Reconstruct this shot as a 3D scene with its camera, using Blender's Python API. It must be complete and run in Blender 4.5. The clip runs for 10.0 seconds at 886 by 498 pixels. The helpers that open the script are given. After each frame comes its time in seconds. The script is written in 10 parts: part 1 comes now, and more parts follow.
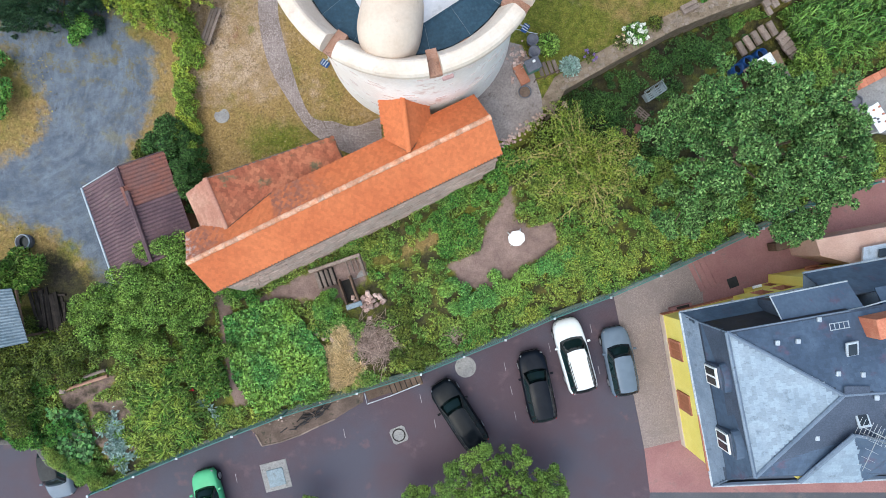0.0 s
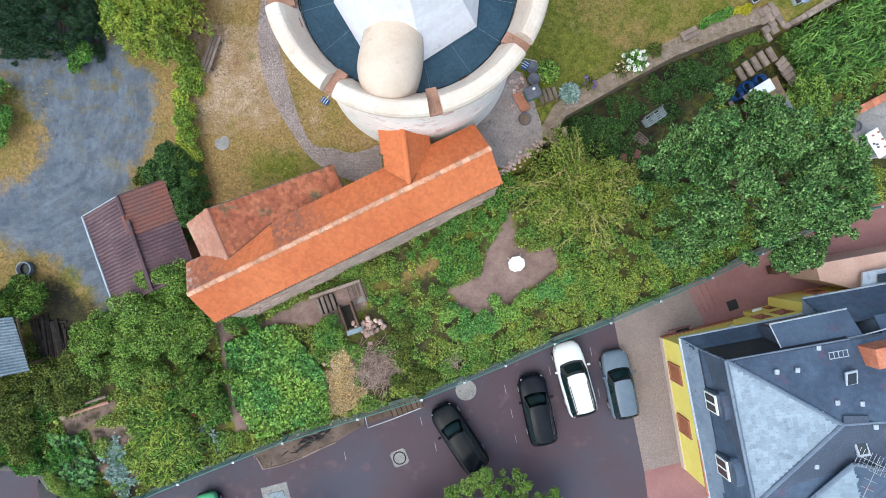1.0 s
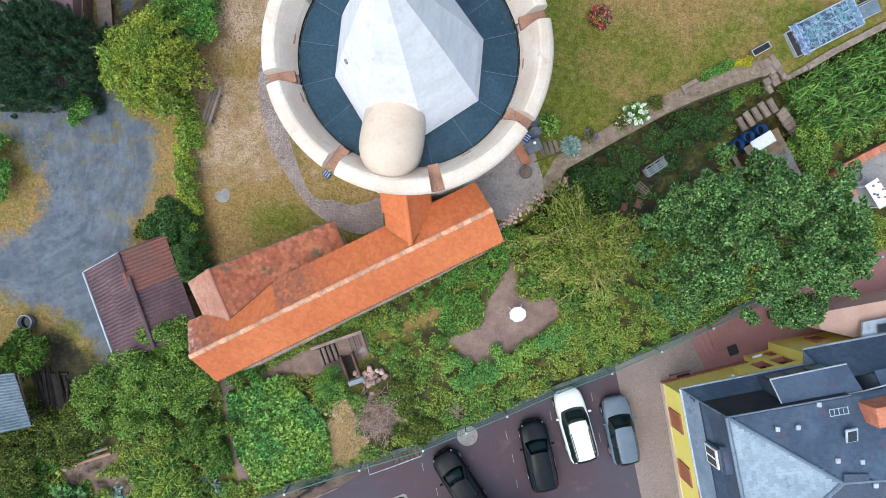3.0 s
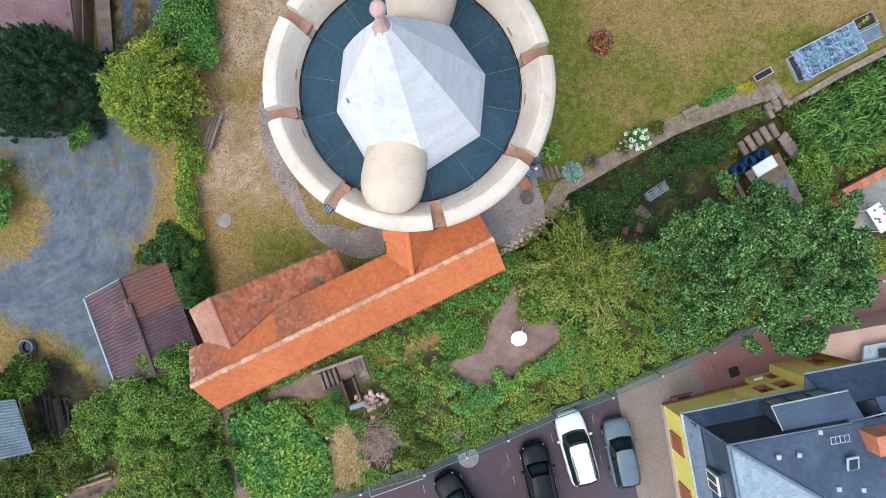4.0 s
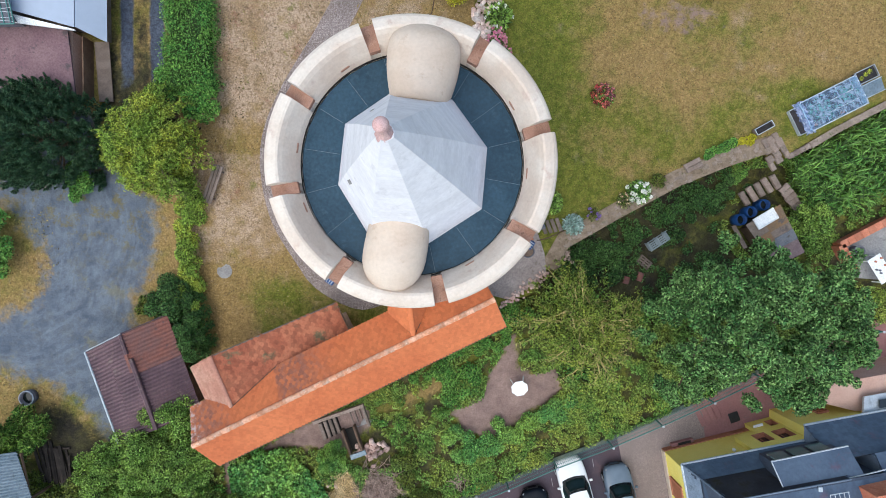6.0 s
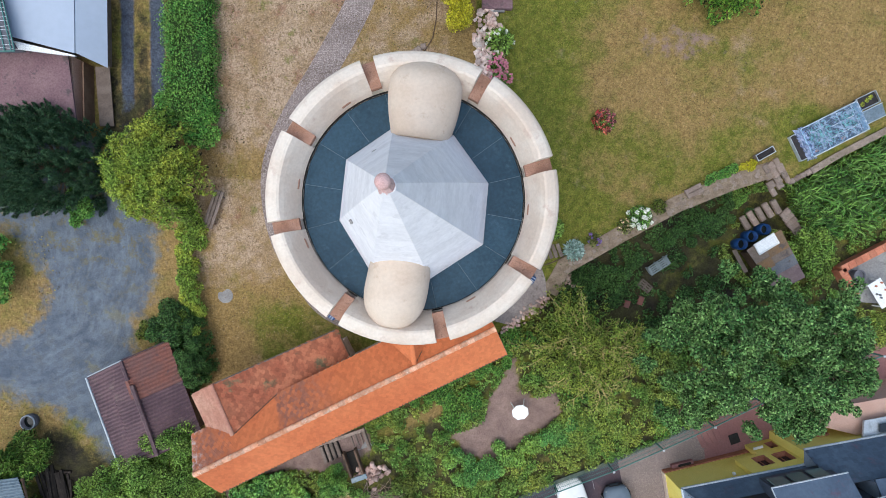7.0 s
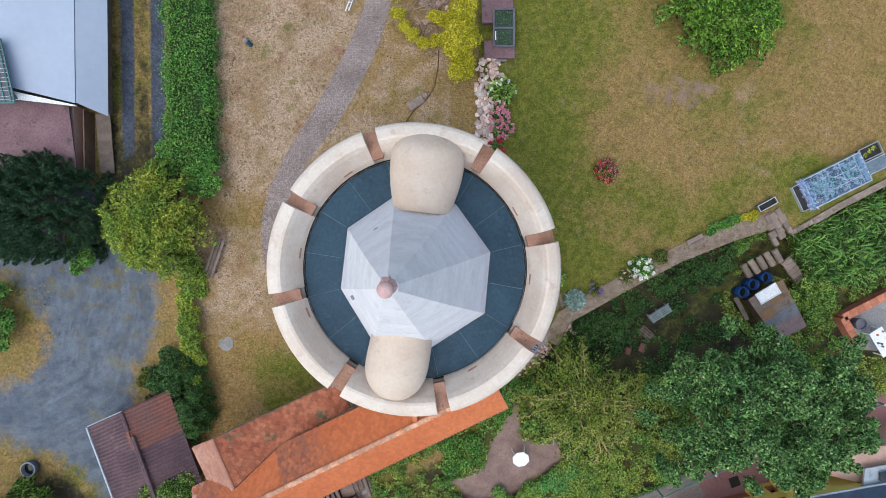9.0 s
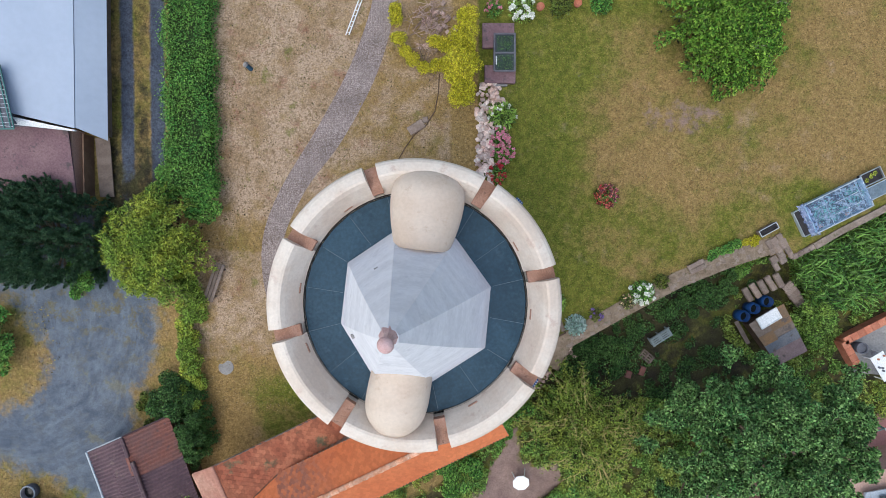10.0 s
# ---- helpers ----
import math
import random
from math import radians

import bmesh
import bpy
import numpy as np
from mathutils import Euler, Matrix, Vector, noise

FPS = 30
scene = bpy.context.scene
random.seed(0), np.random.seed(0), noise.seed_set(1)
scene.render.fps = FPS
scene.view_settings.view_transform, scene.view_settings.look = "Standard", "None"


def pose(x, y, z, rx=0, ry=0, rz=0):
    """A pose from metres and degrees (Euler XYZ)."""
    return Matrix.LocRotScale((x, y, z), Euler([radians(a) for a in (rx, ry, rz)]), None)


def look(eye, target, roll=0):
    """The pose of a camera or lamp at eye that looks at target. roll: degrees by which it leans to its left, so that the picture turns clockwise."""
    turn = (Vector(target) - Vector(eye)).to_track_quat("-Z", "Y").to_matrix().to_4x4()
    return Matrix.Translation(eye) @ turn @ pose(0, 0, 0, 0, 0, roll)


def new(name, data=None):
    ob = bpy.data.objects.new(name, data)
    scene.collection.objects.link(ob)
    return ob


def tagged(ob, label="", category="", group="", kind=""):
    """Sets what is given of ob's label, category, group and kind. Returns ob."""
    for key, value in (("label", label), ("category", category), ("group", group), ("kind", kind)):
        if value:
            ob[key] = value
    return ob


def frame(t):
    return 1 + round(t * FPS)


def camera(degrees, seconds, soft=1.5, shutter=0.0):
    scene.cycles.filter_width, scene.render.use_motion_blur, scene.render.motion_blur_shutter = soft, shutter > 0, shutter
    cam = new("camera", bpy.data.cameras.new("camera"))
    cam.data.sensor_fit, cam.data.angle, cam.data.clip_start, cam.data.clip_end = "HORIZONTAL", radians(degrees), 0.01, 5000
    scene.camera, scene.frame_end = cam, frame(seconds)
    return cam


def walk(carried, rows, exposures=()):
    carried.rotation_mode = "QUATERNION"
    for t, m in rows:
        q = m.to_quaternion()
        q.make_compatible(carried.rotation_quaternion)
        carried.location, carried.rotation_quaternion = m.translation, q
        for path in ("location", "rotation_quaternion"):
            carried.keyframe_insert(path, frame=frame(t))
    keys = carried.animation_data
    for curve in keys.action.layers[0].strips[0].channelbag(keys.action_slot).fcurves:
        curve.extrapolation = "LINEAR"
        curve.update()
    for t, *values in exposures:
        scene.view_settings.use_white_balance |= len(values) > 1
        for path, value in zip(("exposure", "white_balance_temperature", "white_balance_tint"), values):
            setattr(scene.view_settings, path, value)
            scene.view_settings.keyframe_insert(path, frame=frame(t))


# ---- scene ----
cam = camera(78.0, 10.0, 0.7)
METRES, EYE, TILT, LEAN, TURN = 15.0, 30.0, -90.0, 0.0, 0.0
ROWS = [
    (0.0, 0.0, 0.0, 0.0, 0.0, 0.0, -0.0),
    (0.5, -0.001, -0.002, 0.0532, -0.02, -0.09, 0.06),
    (1.0, -0.0018, -0.0037, 0.1048, -0.03, -0.17, 0.12),
    (1.5, -0.0041, -0.0048, 0.1551, -0.04, -0.26, 0.18),
    (2.0, -0.004, -0.0057, 0.2073, -0.04, -0.39, 0.22),
    (2.5, -0.0069, -0.0049, 0.2611, -0.11, -0.48, 0.25),
    (4.0, -0.0153, -0.001, 0.4112, -0.19, -0.69, 0.28),
    (4.5, -0.0179, -0.0015, 0.4587, -0.21, -0.77, 0.27),
    (5.0, -0.0194, -0.0001, 0.5089, -0.22, -0.86, 0.27),
    (5.5, -0.0194, 0.0017, 0.562, -0.23, -0.92, 0.23),
    (7.0, -0.0233, 0.0038, 0.7143, -0.26, -1.21, 0.18),
    (7.5, -0.0257, 0.0048, 0.7622, -0.27, -1.28, 0.13),
    (8.0, -0.0271, 0.0066, 0.8093, -0.28, -1.35, 0.09),
    (8.5, -0.0281, 0.0095, 0.8556, -0.29, -1.42, 0.05),
    (9.0, -0.0277, 0.012, 0.903, -0.27, -1.46, 0.01),
    (9.5, -0.0279, 0.0152, 0.9506, -0.27, -1.54, -0.02),
    (10.0, -0.0283, 0.0187, 0.9987, -0.25, -1.63, -0.05),
]
walk(cam, [(t, pose(0, 0, EYE, TILT, LEAN, TURN) @ pose(METRES * x, METRES * y, METRES * z, 90 + pitch, roll, yaw)) for t, x, y, z, yaw, pitch, roll in ROWS], [(0.0, 0.86, 6150, 1), (5.0, 0.71, 6150, 2), (10.0, 0.48, 6150, 4)])

# ---- light ----
world = bpy.data.worlds.new("world")
scene.world = world
world.use_nodes = True
wn = world.node_tree
sky = wn.nodes.new("ShaderNodeTexSky")
sky.sky_type = "NISHITA"
sky.sun_disc = False
SUN_EL, SUN_AZ = 64.0, 222.0           # degrees; azimuth clockwise from +y
sky.sun_elevation, sky.sun_rotation = radians(SUN_EL), radians(SUN_AZ)
sky.dust_density, sky.ozone_density = 3.0, 1.5
wn.links.new(sky.outputs[0], wn.nodes["Background"].inputs[0])
wn.nodes["Background"].inputs[1].default_value = 0.15
sun_data = bpy.data.lights.new("sun", "SUN")
sun_data.energy, sun_data.angle, sun_data.color = 1.25, radians(112), (1.0, 0.96, 0.90)
sun = new("sun", sun_data)
sun_from = Vector((math.sin(radians(SUN_AZ)) * math.cos(radians(SUN_EL)), math.cos(radians(SUN_AZ)) * math.cos(radians(SUN_EL)), math.sin(radians(SUN_EL))))
sun.matrix_world = look(sun_from * 100, (0, 0, 0))


# ---- materials ----
class Nodes:
    """Small helper round one material's node tree."""

    def __init__(self, name, rough=0.8, metal=0.0, spec=0.3):
        self.mat = bpy.data.materials.new(name)
        self.mat.use_nodes = True
        self.t = self.mat.node_tree
        self.b = self.t.nodes["Principled BSDF"]
        self.b.inputs["Roughness"].default_value = rough
        self.b.inputs["Metallic"].default_value = metal
        self.b.inputs["Specular IOR Level"].default_value = spec
        self.pos = self.t.nodes.new("ShaderNodeNewGeometry").outputs["Position"]

    def n(self, kind, **kw):
        node = self.t.nodes.new(kind)
        for k, v in kw.items():
            node.inputs[k].default_value = v
        return node

    def link(self, a, b):
        self.t.links.new(a, b)

    def noise(self, scale, detail=4.0, rough=0.55, stretch=None):
        node = self.n("ShaderNodeTexNoise", Scale=scale, Detail=detail, Roughness=rough)
        src = self.pos
        if stretch:
            m = self.n("ShaderNodeMapping", Scale=stretch)
            self.link(src, m.inputs["Vector"])
            src = m.outputs[0]
        self.link(src, node.inputs["Vector"])
        return node.outputs["Fac"]

    def ramp(self, fac, lo, hi, a=0.0, b=1.0):
        node = self.n("ShaderNodeMapRange")
        node.interpolation_type = "SMOOTHSTEP"
        for k, v in (("From Min", lo), ("From Max", hi), ("To Min", a), ("To Max", b)):
            node.inputs[k].default_value = v
        self.link(fac, node.inputs["Value"])
        return node.outputs[0]

    def mix(self, fac, a, b):
        node = self.t.nodes.new("ShaderNodeMix")
        node.data_type = "RGBA"
        for idx, v in ((0, fac), (6, a), (7, b)):
            if isinstance(v, (tuple, list)):
                node.inputs[idx].default_value = (*v, 1.0)
            elif isinstance(v, (int, float)):
                node.inputs[idx].default_value = v
            else:
                self.link(v, node.inputs[idx])
        return node.outputs[2]

    def math(self, op, a, b=0.0):
        node = self.t.nodes.new("ShaderNodeMath")
        node.operation = op
        for idx, v in ((0, a), (1, b)):
            if isinstance(v, (int, float)):
                node.inputs[idx].default_value = v
            else:
                self.link(v, node.inputs[idx])
        return node.outputs[0]

    def attr(self, name):
        node = self.t.nodes.new("ShaderNodeAttribute")
        node.attribute_name = name
        return node.outputs["Fac"]

    def color(self, c):
        self.link(c, self.b.inputs["Base Color"])

    def bump(self, height, strength=0.4, dist=0.02):
        node = self.n("ShaderNodeBump", Strength=strength, Distance=dist)
        self.link(height, node.inputs["Height"])
        self.link(node.outputs[0], self.b.inputs["Normal"])


def surface(name, c1, c2, scale=1.0, fine=25.0, c3=None, spots=6.0, rough=0.8, metal=0.0, bump=0.3, dist=0.01, spec=0.3, island=0.0, obj=0.0, stretch=None, grain_k=1.0):
    """Two-scale mottled surface: broad stains from c1 to c2, finer grain, rarer spots of c3."""
    k = Nodes(name, rough, metal, spec)
    broad = k.ramp(k.noise(scale, 4, 0.6, stretch), 0.35, 0.65)
    col = k.mix(broad, c1, c2)
    if c3:
        col = k.mix(k.ramp(k.noise(spots, 5, 0.65), 0.56, 0.70), col, c3)
    grain = k.noise(fine, 3, 0.6)
    mul = k.t.nodes.new("ShaderNodeMix")
    mul.data_type, mul.blend_type = "RGBA", "MULTIPLY"
    mul.inputs[0].default_value = 1.0
    k.link(col, mul.inputs[6])
    shade = k.ramp(grain, 0.25, 0.75, 1 - 0.22 * grain_k, 1 + 0.15 * grain_k)
    if island or obj:
        if island:
            r = k.t.nodes.new("ShaderNodeNewGeometry").outputs["Random Per Island"]
        else:
            r = k.t.nodes.new("ShaderNodeObjectInfo").outputs["Random"]
        a = island or obj
        shade = k.math("MULTIPLY", shade, k.ramp(r, 0.0, 1.0, 1.0 - a, 1.0 + a))
    k.link(shade, mul.inputs[7])
    k.color(mul.outputs[2])
    k.bump(grain, bump, dist)
    return k.mat


def leaves(name, c1, c2, c3, scale=0.9, trans=0.12, rough=0.42, vary=(0.18, 1.5)):
    """Foliage: broad patches of c1 to c2, single leaves varying towards c3, some light coming through."""
    k = Nodes(name, rough, 0.0, 0.2)
    broad = k.ramp(k.noise(scale, 3), 0.38, 0.62)
    col = k.mix(broad, c1, c2)
    r = k.t.nodes.new("ShaderNodeNewGeometry").outputs["Random Per Island"]
    col = k.mix(k.ramp(r, 0.35, 1.0, 0.0, 0.85), col, c3)
    r2 = k.math("FRACT", k.math("MULTIPLY", r, 17.3))
    mul = k.t.nodes.new("ShaderNodeMix")
    mul.data_type, mul.blend_type = "RGBA", "MULTIPLY"
    mul.inputs[0].default_value = 1.0
    k.link(col, mul.inputs[6])
    k.link(k.ramp(r2, 0.0, 1.0, *vary), mul.inputs[7])
    col = mul.outputs[2]
    k.color(col)
    tr = k.t.nodes.new("ShaderNodeBsdfTranslucent")
    k.link(col, tr.inputs["Color"])
    ms = k.t.nodes.new("ShaderNodeMixShader")
    ms.inputs[0].default_value = trans
    out = k.t.nodes["Material Output"]
    k.link(k.b.outputs[0], ms.inputs[1])
    k.link(tr.outputs[0], ms.inputs[2])
    k.link(ms.outputs[0], out.inputs["Surface"])
    return k.mat


def glass_like(name, col, rough=0.05):
    k = Nodes(name, rough, 0.0, 0.6)
    n = k.noise(3.0)
    k.color(k.mix(n, col, tuple(c * 1.6 for c in col)))
    return k.mat


def paint(name, col, rough=0.25, flake=0.06, coat=0.28):
    k = Nodes(name, rough, 0.0, 0.08)
    k.b.inputs["Coat Weight"].default_value = coat
    k.b.inputs["Coat Roughness"].default_value = 0.05
    k.color(k.mix(k.ramp(k.noise(1.5, 5), 0.3, 0.7, 0.0, 1.0), tuple(c * (1 - flake) for c in col), tuple(min(1, c * (1 + flake) + 0.004) for c in col)))
    return k.mat


PLASTER = surface("tower_plaster", (0.78, 0.71, 0.65), (0.86, 0.82, 0.78), 0.45, 7, (0.68, 0.54, 0.48), 0.9, 0.85, bump=0.12, dist=0.015, grain_k=0.25)
PARAPET = surface("parapet_plaster", (0.58, 0.475, 0.39), (0.66, 0.58, 0.50), 0.6, 9, (0.53, 0.41, 0.34), 1.4, 0.85, bump=0.10, grain_k=0.3)
CREAM = surface("cream_plaster", (0.54, 0.425, 0.335), (0.59, 0.485, 0.395), 0.7, 8, (0.50, 0.385, 0.30), 1.8, 0.8, bump=0.08, grain_k=0.25)
ROOFPLASTER = surface("spire_plaster", (0.64, 0.625, 0.65), (0.715, 0.70, 0.725), 0.9, 6, (0.59, 0.575, 0.60), 1.6, 0.8, bump=0.10, stretch=(0.8, 0.8, 2.2), grain_k=0.25)
PINKSTONE = surface("pink_sandstone", (0.55, 0.34, 0.32), (0.62, 0.42, 0.40), 3, 30, rough=0.8)
PINKWORN = surface("worn_pale_pink_stone", (0.60, 0.45, 0.41), (0.68, 0.56, 0.51), 3, 20, (0.55, 0.36, 0.32), 4, 0.85, obj=0.1)
BROWNSTONE = surface("brown_sandstone", (0.30, 0.16, 0.11), (0.38, 0.22, 0.16), 2.5, 25, (0.20, 0.11, 0.08), 5, 0.85)
ZINC = surface("blue_grey_sheet_metal", (0.014, 0.042, 0.070), (0.022, 0.056, 0.088), 0.7, 8, (0.03, 0.064, 0.094), 2.0, 0.6, 0.0, bump=0.05, obj=0.14)
SEAM = surface("bright_seam_metal", (0.12, 0.16, 0.19), (0.16, 0.20, 0.23), 2, 20, rough=0.5, metal=0.2)
DARKGAP = surface("dark_recess", (0.02, 0.018, 0.016), (0.03, 0.026, 0.022), 2, 20, rough=0.95)
TILE_NEW = surface("orange_clay_tile", (0.47, 0.13, 0.047), (0.53, 0.16, 0.06), 0.3, 9, None, 1.1, 0.75, bump=0.15, island=0.08, grain_k=0.35)
TILE_OLD = surface("weathered_clay_tile", (0.28, 0.085, 0.045), (0.36, 0.13, 0.07), 0.8, 8, (0.14, 0.11, 0.06), 1.5, 0.85, bump=0.3, island=0.22, grain_k=0.7)
TILE_PALE = surface("pale_clay_tile", (0.36, 0.17, 0.12), (0.42, 0.23, 0.165), 0.9, 10, (0.34, 0.18, 0.12), 1.8, 0.85, bump=0.2, island=0.10, grain_k=0.6)
RIDGE_T = surface("ridge_tile_clay", (0.52, 0.23, 0.125), (0.60, 0.36, 0.25), 3.2, 12, (0.62, 0.50, 0.40), 5, 0.8, obj=0.2)
RUBBLE = surface("rubble_masonry", (0.36, 0.245, 0.205), (0.46, 0.335, 0.28), 1.5, 9, (0.18, 0.135, 0.115), 4, 0.9, bump=0.8, dist=0.03, obj=0.25)
MORTAR = surface("lime_mortar", (0.36, 0.275, 0.23), (0.43, 0.34, 0.285), 2, 14, (0.30, 0.24, 0.2), 4, 0.95)
WOOD_GREY = surface("weathered_wood", (0.145, 0.11, 0.09), (0.20, 0.155, 0.13), 2, 20, rough=0.85, obj=0.2)
WOOD_DARK = surface("dark_wood", (0.10, 0.06, 0.04), (0.14, 0.09, 0.06), 2, 30, rough=0.8, obj=0.2)
CORR_BROWN = surface("brown_corrugated_sheet", (0.088, 0.052, 0.062), (0.128, 0.076, 0.084), 0.7, 9, (0.16, 0.11, 0.105), 2.4, 0.6, bump=0.25)
CORR_RED = surface("rusty_red_sheet", (0.20, 0.08, 0.06), (0.16, 0.08, 0.07), 0.9, 12, (0.10, 0.06, 0.06), 3, 0.7, bump=0.2)
CORR_GREY = surface("grey_corrugated_sheet", (0.14, 0.185, 0.22), (0.20, 0.245, 0.28), 0.8, 8, (0.12, 0.14, 0.15), 3, 0.5, 0.3)
ZINC_L = surface("pale_zinc", (0.42, 0.46, 0.50), (0.50, 0.54, 0.58), 1.2, 15, (0.33, 0.36, 0.38), 3, 0.5, 0.4)
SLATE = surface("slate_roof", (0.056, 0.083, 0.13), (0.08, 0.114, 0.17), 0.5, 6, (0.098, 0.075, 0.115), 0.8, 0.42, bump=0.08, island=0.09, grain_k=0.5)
SLATE_D = surface("near_black_slate", (0.026, 0.027, 0.036), (0.045, 0.047, 0.062), 0.6, 8, (0.035, 0.032, 0.026), 1.2, 0.6, bump=0.1, island=0.06, grain_k=0.5)
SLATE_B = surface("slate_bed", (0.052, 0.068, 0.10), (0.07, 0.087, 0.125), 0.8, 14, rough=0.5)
# slate paled by daylight and sky sheen put into its colour
SLATE_LIT = surface("lit_pale_slate", (0.222, 0.282, 0.345), (0.266, 0.327, 0.39), 0.7, 10, (0.162, 0.208, 0.255), 1.6, 0.42, bump=0.12, island=0.11, grain_k=0.5)
YELLOW = surface("yellow_render", (0.80, 0.655, 0.15), (0.84, 0.71, 0.20), 0.6, 20, rough=0.85, bump=0.15, grain_k=0.4)
PINKREN = surface("pink_beige_render", (0.52, 0.33, 0.26), (0.57, 0.38, 0.31), 0.7, 22, rough=0.85, bump=0.2)
SHUTTER = surface("brown_shutter_wood", (0.30, 0.105, 0.05), (0.36, 0.13, 0.065), 3, 20, rough=0.6)
SANDTRIM = surface("red_sandstone_trim", (0.36, 0.14, 0.08), (0.42, 0.18, 0.11), 2, 25, rough=0.8)
WHITE = surface("white_paint", (0.78, 0.78, 0.77), (0.82, 0.82, 0.81), 1.5, 20, rough=0.5, bump=0.05)
WHITEROOF = surface("pale_barn_sheet", (0.35, 0.40, 0.49), (0.39, 0.44, 0.53), 0.2, 3, rough=0.5, bump=0.03, grain_k=0.15)
BRICKRED = surface("red_brick", (0.42, 0.14, 0.08), (0.50, 0.20, 0.12), 2.5, 22, rough=0.85, obj=0.15)
CONCRETE = surface("concrete", (0.235, 0.225, 0.22), (0.30, 0.285, 0.27), 0.9, 12, (0.18, 0.165, 0.16), 2.5, 0.9, bump=0.4)
STEPSTONE = surface("step_sandstone", (0.21, 0.155, 0.125), (0.27, 0.21, 0.175), 2, 12, (0.13, 0.105, 0.08), 4, 0.9, bump=0.4, obj=0.22)
ROCK = surface("pink_grey_rock", (0.38, 0.25, 0.21), (0.47, 0.355, 0.31), 2, 9, (0.30, 0.19, 0.16), 3, 0.9, bump=0.6, obj=0.35)
IRON = surface("cast_iron", (0.20, 0.19, 0.19), (0.26, 0.25, 0.245), 3, 30, rough=0.6, metal=0.4)
GALV = surface("galvanised_steel", (0.40, 0.42, 0.43), (0.50, 0.52, 0.53), 3, 30, rough=0.45, metal=0.7)
FENCE_G = surface("green_fence_coating", (0.06, 0.17, 0.155), (0.085, 0.21, 0.19), 3, 30, rough=0.5)
RUBBER = surface("tyre_rubber", (0.015, 0.015, 0.016), (0.022, 0.022, 0.022), 6, 40, rough=0.85)
RIM = surface("alloy_rim", (0.45, 0.46, 0.48), (0.55, 0.56, 0.58), 4, 40, rough=0.35, metal=0.8)
TRIM_BLACK = surface("black_plastic", (0.018, 0.018, 0.019), (0.028, 0.028, 0.028), 5, 40, rough=0.55)
CARGLASS = glass_like("tinted_car_glass", (0.008, 0.020, 0.021), 0.03)
WINGLASS = glass_like("dark_window_glass", (0.02, 0.025, 0.03))
GREENHOUSE = glass_like("greenhouse_sheet", (0.30, 0.42, 0.52), 0.25)
LAMPLENS = surface("clear_lamp_lens", (0.22, 0.23, 0.25), (0.30, 0.31, 0.33), 6, 40, rough=0.15)
REDLENS = surface("red_lamp_lens", (0.30, 0.015, 0.012), (0.38, 0.02, 0.015), 6, 40, rough=0.25)
BLUEPLASTIC = surface("blue_plastic", (0.008, 0.042, 0.15), (0.013, 0.058, 0.19), 2, 30, rough=0.45)
BARK = surface("bark", (0.14, 0.10, 0.07), (0.20, 0.15, 0.11), 3, 22, rough=0.95, bump=0.7, dist=0.02)
BARK_Y = surface("pale_bark", (0.42, 0.33, 0.13), (0.54, 0.43, 0.20), 3, 22, rough=0.95, bump=0.5)
BARK_G = surface("grey_bark", (0.26, 0.25, 0.20), (0.36, 0.34, 0.28), 3, 22, rough=0.95, bump=0.5)
TWIG = surface("dry_twigs", (0.26, 0.18, 0.15), (0.38, 0.28, 0.23), 2, 20, rough=0.95, island=0.4)
POT = surface("grey_pot", (0.10, 0.10, 0.12), (0.14, 0.14, 0.16), 3, 25, rough=0.7)
TERRACOTTA = surface("terracotta_pot", (0.42, 0.15, 0.08), (0.48, 0.19, 0.11), 3, 25, rough=0.8)

L_DARK = leaves("dark_tree_leaves", (0.07, 0.185, 0.054), (0.128, 0.255, 0.073), (0.275, 0.42, 0.15))
L_YELLOW = leaves("yellow_green_leaves", (0.2, 0.285, 0.045), (0.29, 0.335, 0.055), (0.21, 0.31, 0.055))
L_MID = leaves("mid_green_leaves", (0.17, 0.31, 0.06), (0.255, 0.375, 0.07), (0.29, 0.43, 0.1))
L_OLIVE = leaves("olive_shrub_leaves", (0.095, 0.145, 0.027), (0.155, 0.18, 0.032), (0.15, 0.2, 0.044))
L_CONIFER = leaves("conifer_needles", (0.032, 0.085, 0.044), (0.052, 0.115, 0.056), (0.12, 0.2, 0.094), trans=0.1, vary=(0.3, 1.4))
L_HEDGE = leaves("hedge_leaves", (0.082, 0.245, 0.05), (0.14, 0.305, 0.06), (0.235, 0.385, 0.078))
L_LIME = leaves("lime_green_leaves", (0.2, 0.315, 0.05), (0.42, 0.455, 0.062), (0.28, 0.4, 0.07), vary=(0.25, 1.45))
L_GOLD = leaves("golden_shrub_leaves", (0.50, 0.46, 0.03), (0.64, 0.56, 0.05), (0.44, 0.44, 0.03), vary=(0.45, 1.3))
L_BEAN = leaves("bean_leaves", (0.11, 0.29, 0.08), (0.28, 0.42, 0.08), (0.25, 0.46, 0.11), 0.5, vary=(0.3, 1.42))
L_ROUND = leaves("olive_green_leaves", (0.07, 0.165, 0.028), (0.12, 0.22, 0.036), (0.28, 0.38, 0.08))
L_LAWNTREE = leaves("lawn_tree_leaves", (0.072, 0.195, 0.022), (0.13, 0.27, 0.032), (0.28, 0.42, 0.065), vary=(0.15, 1.55))
# dark evergreen leaves; on the bank their colour also carries the trees' shade
L_DARK_SHADED = leaves("dark_and_shaded_leaves", (0.042, 0.11, 0.03), (0.07, 0.15, 0.038), (0.13, 0.225, 0.065))
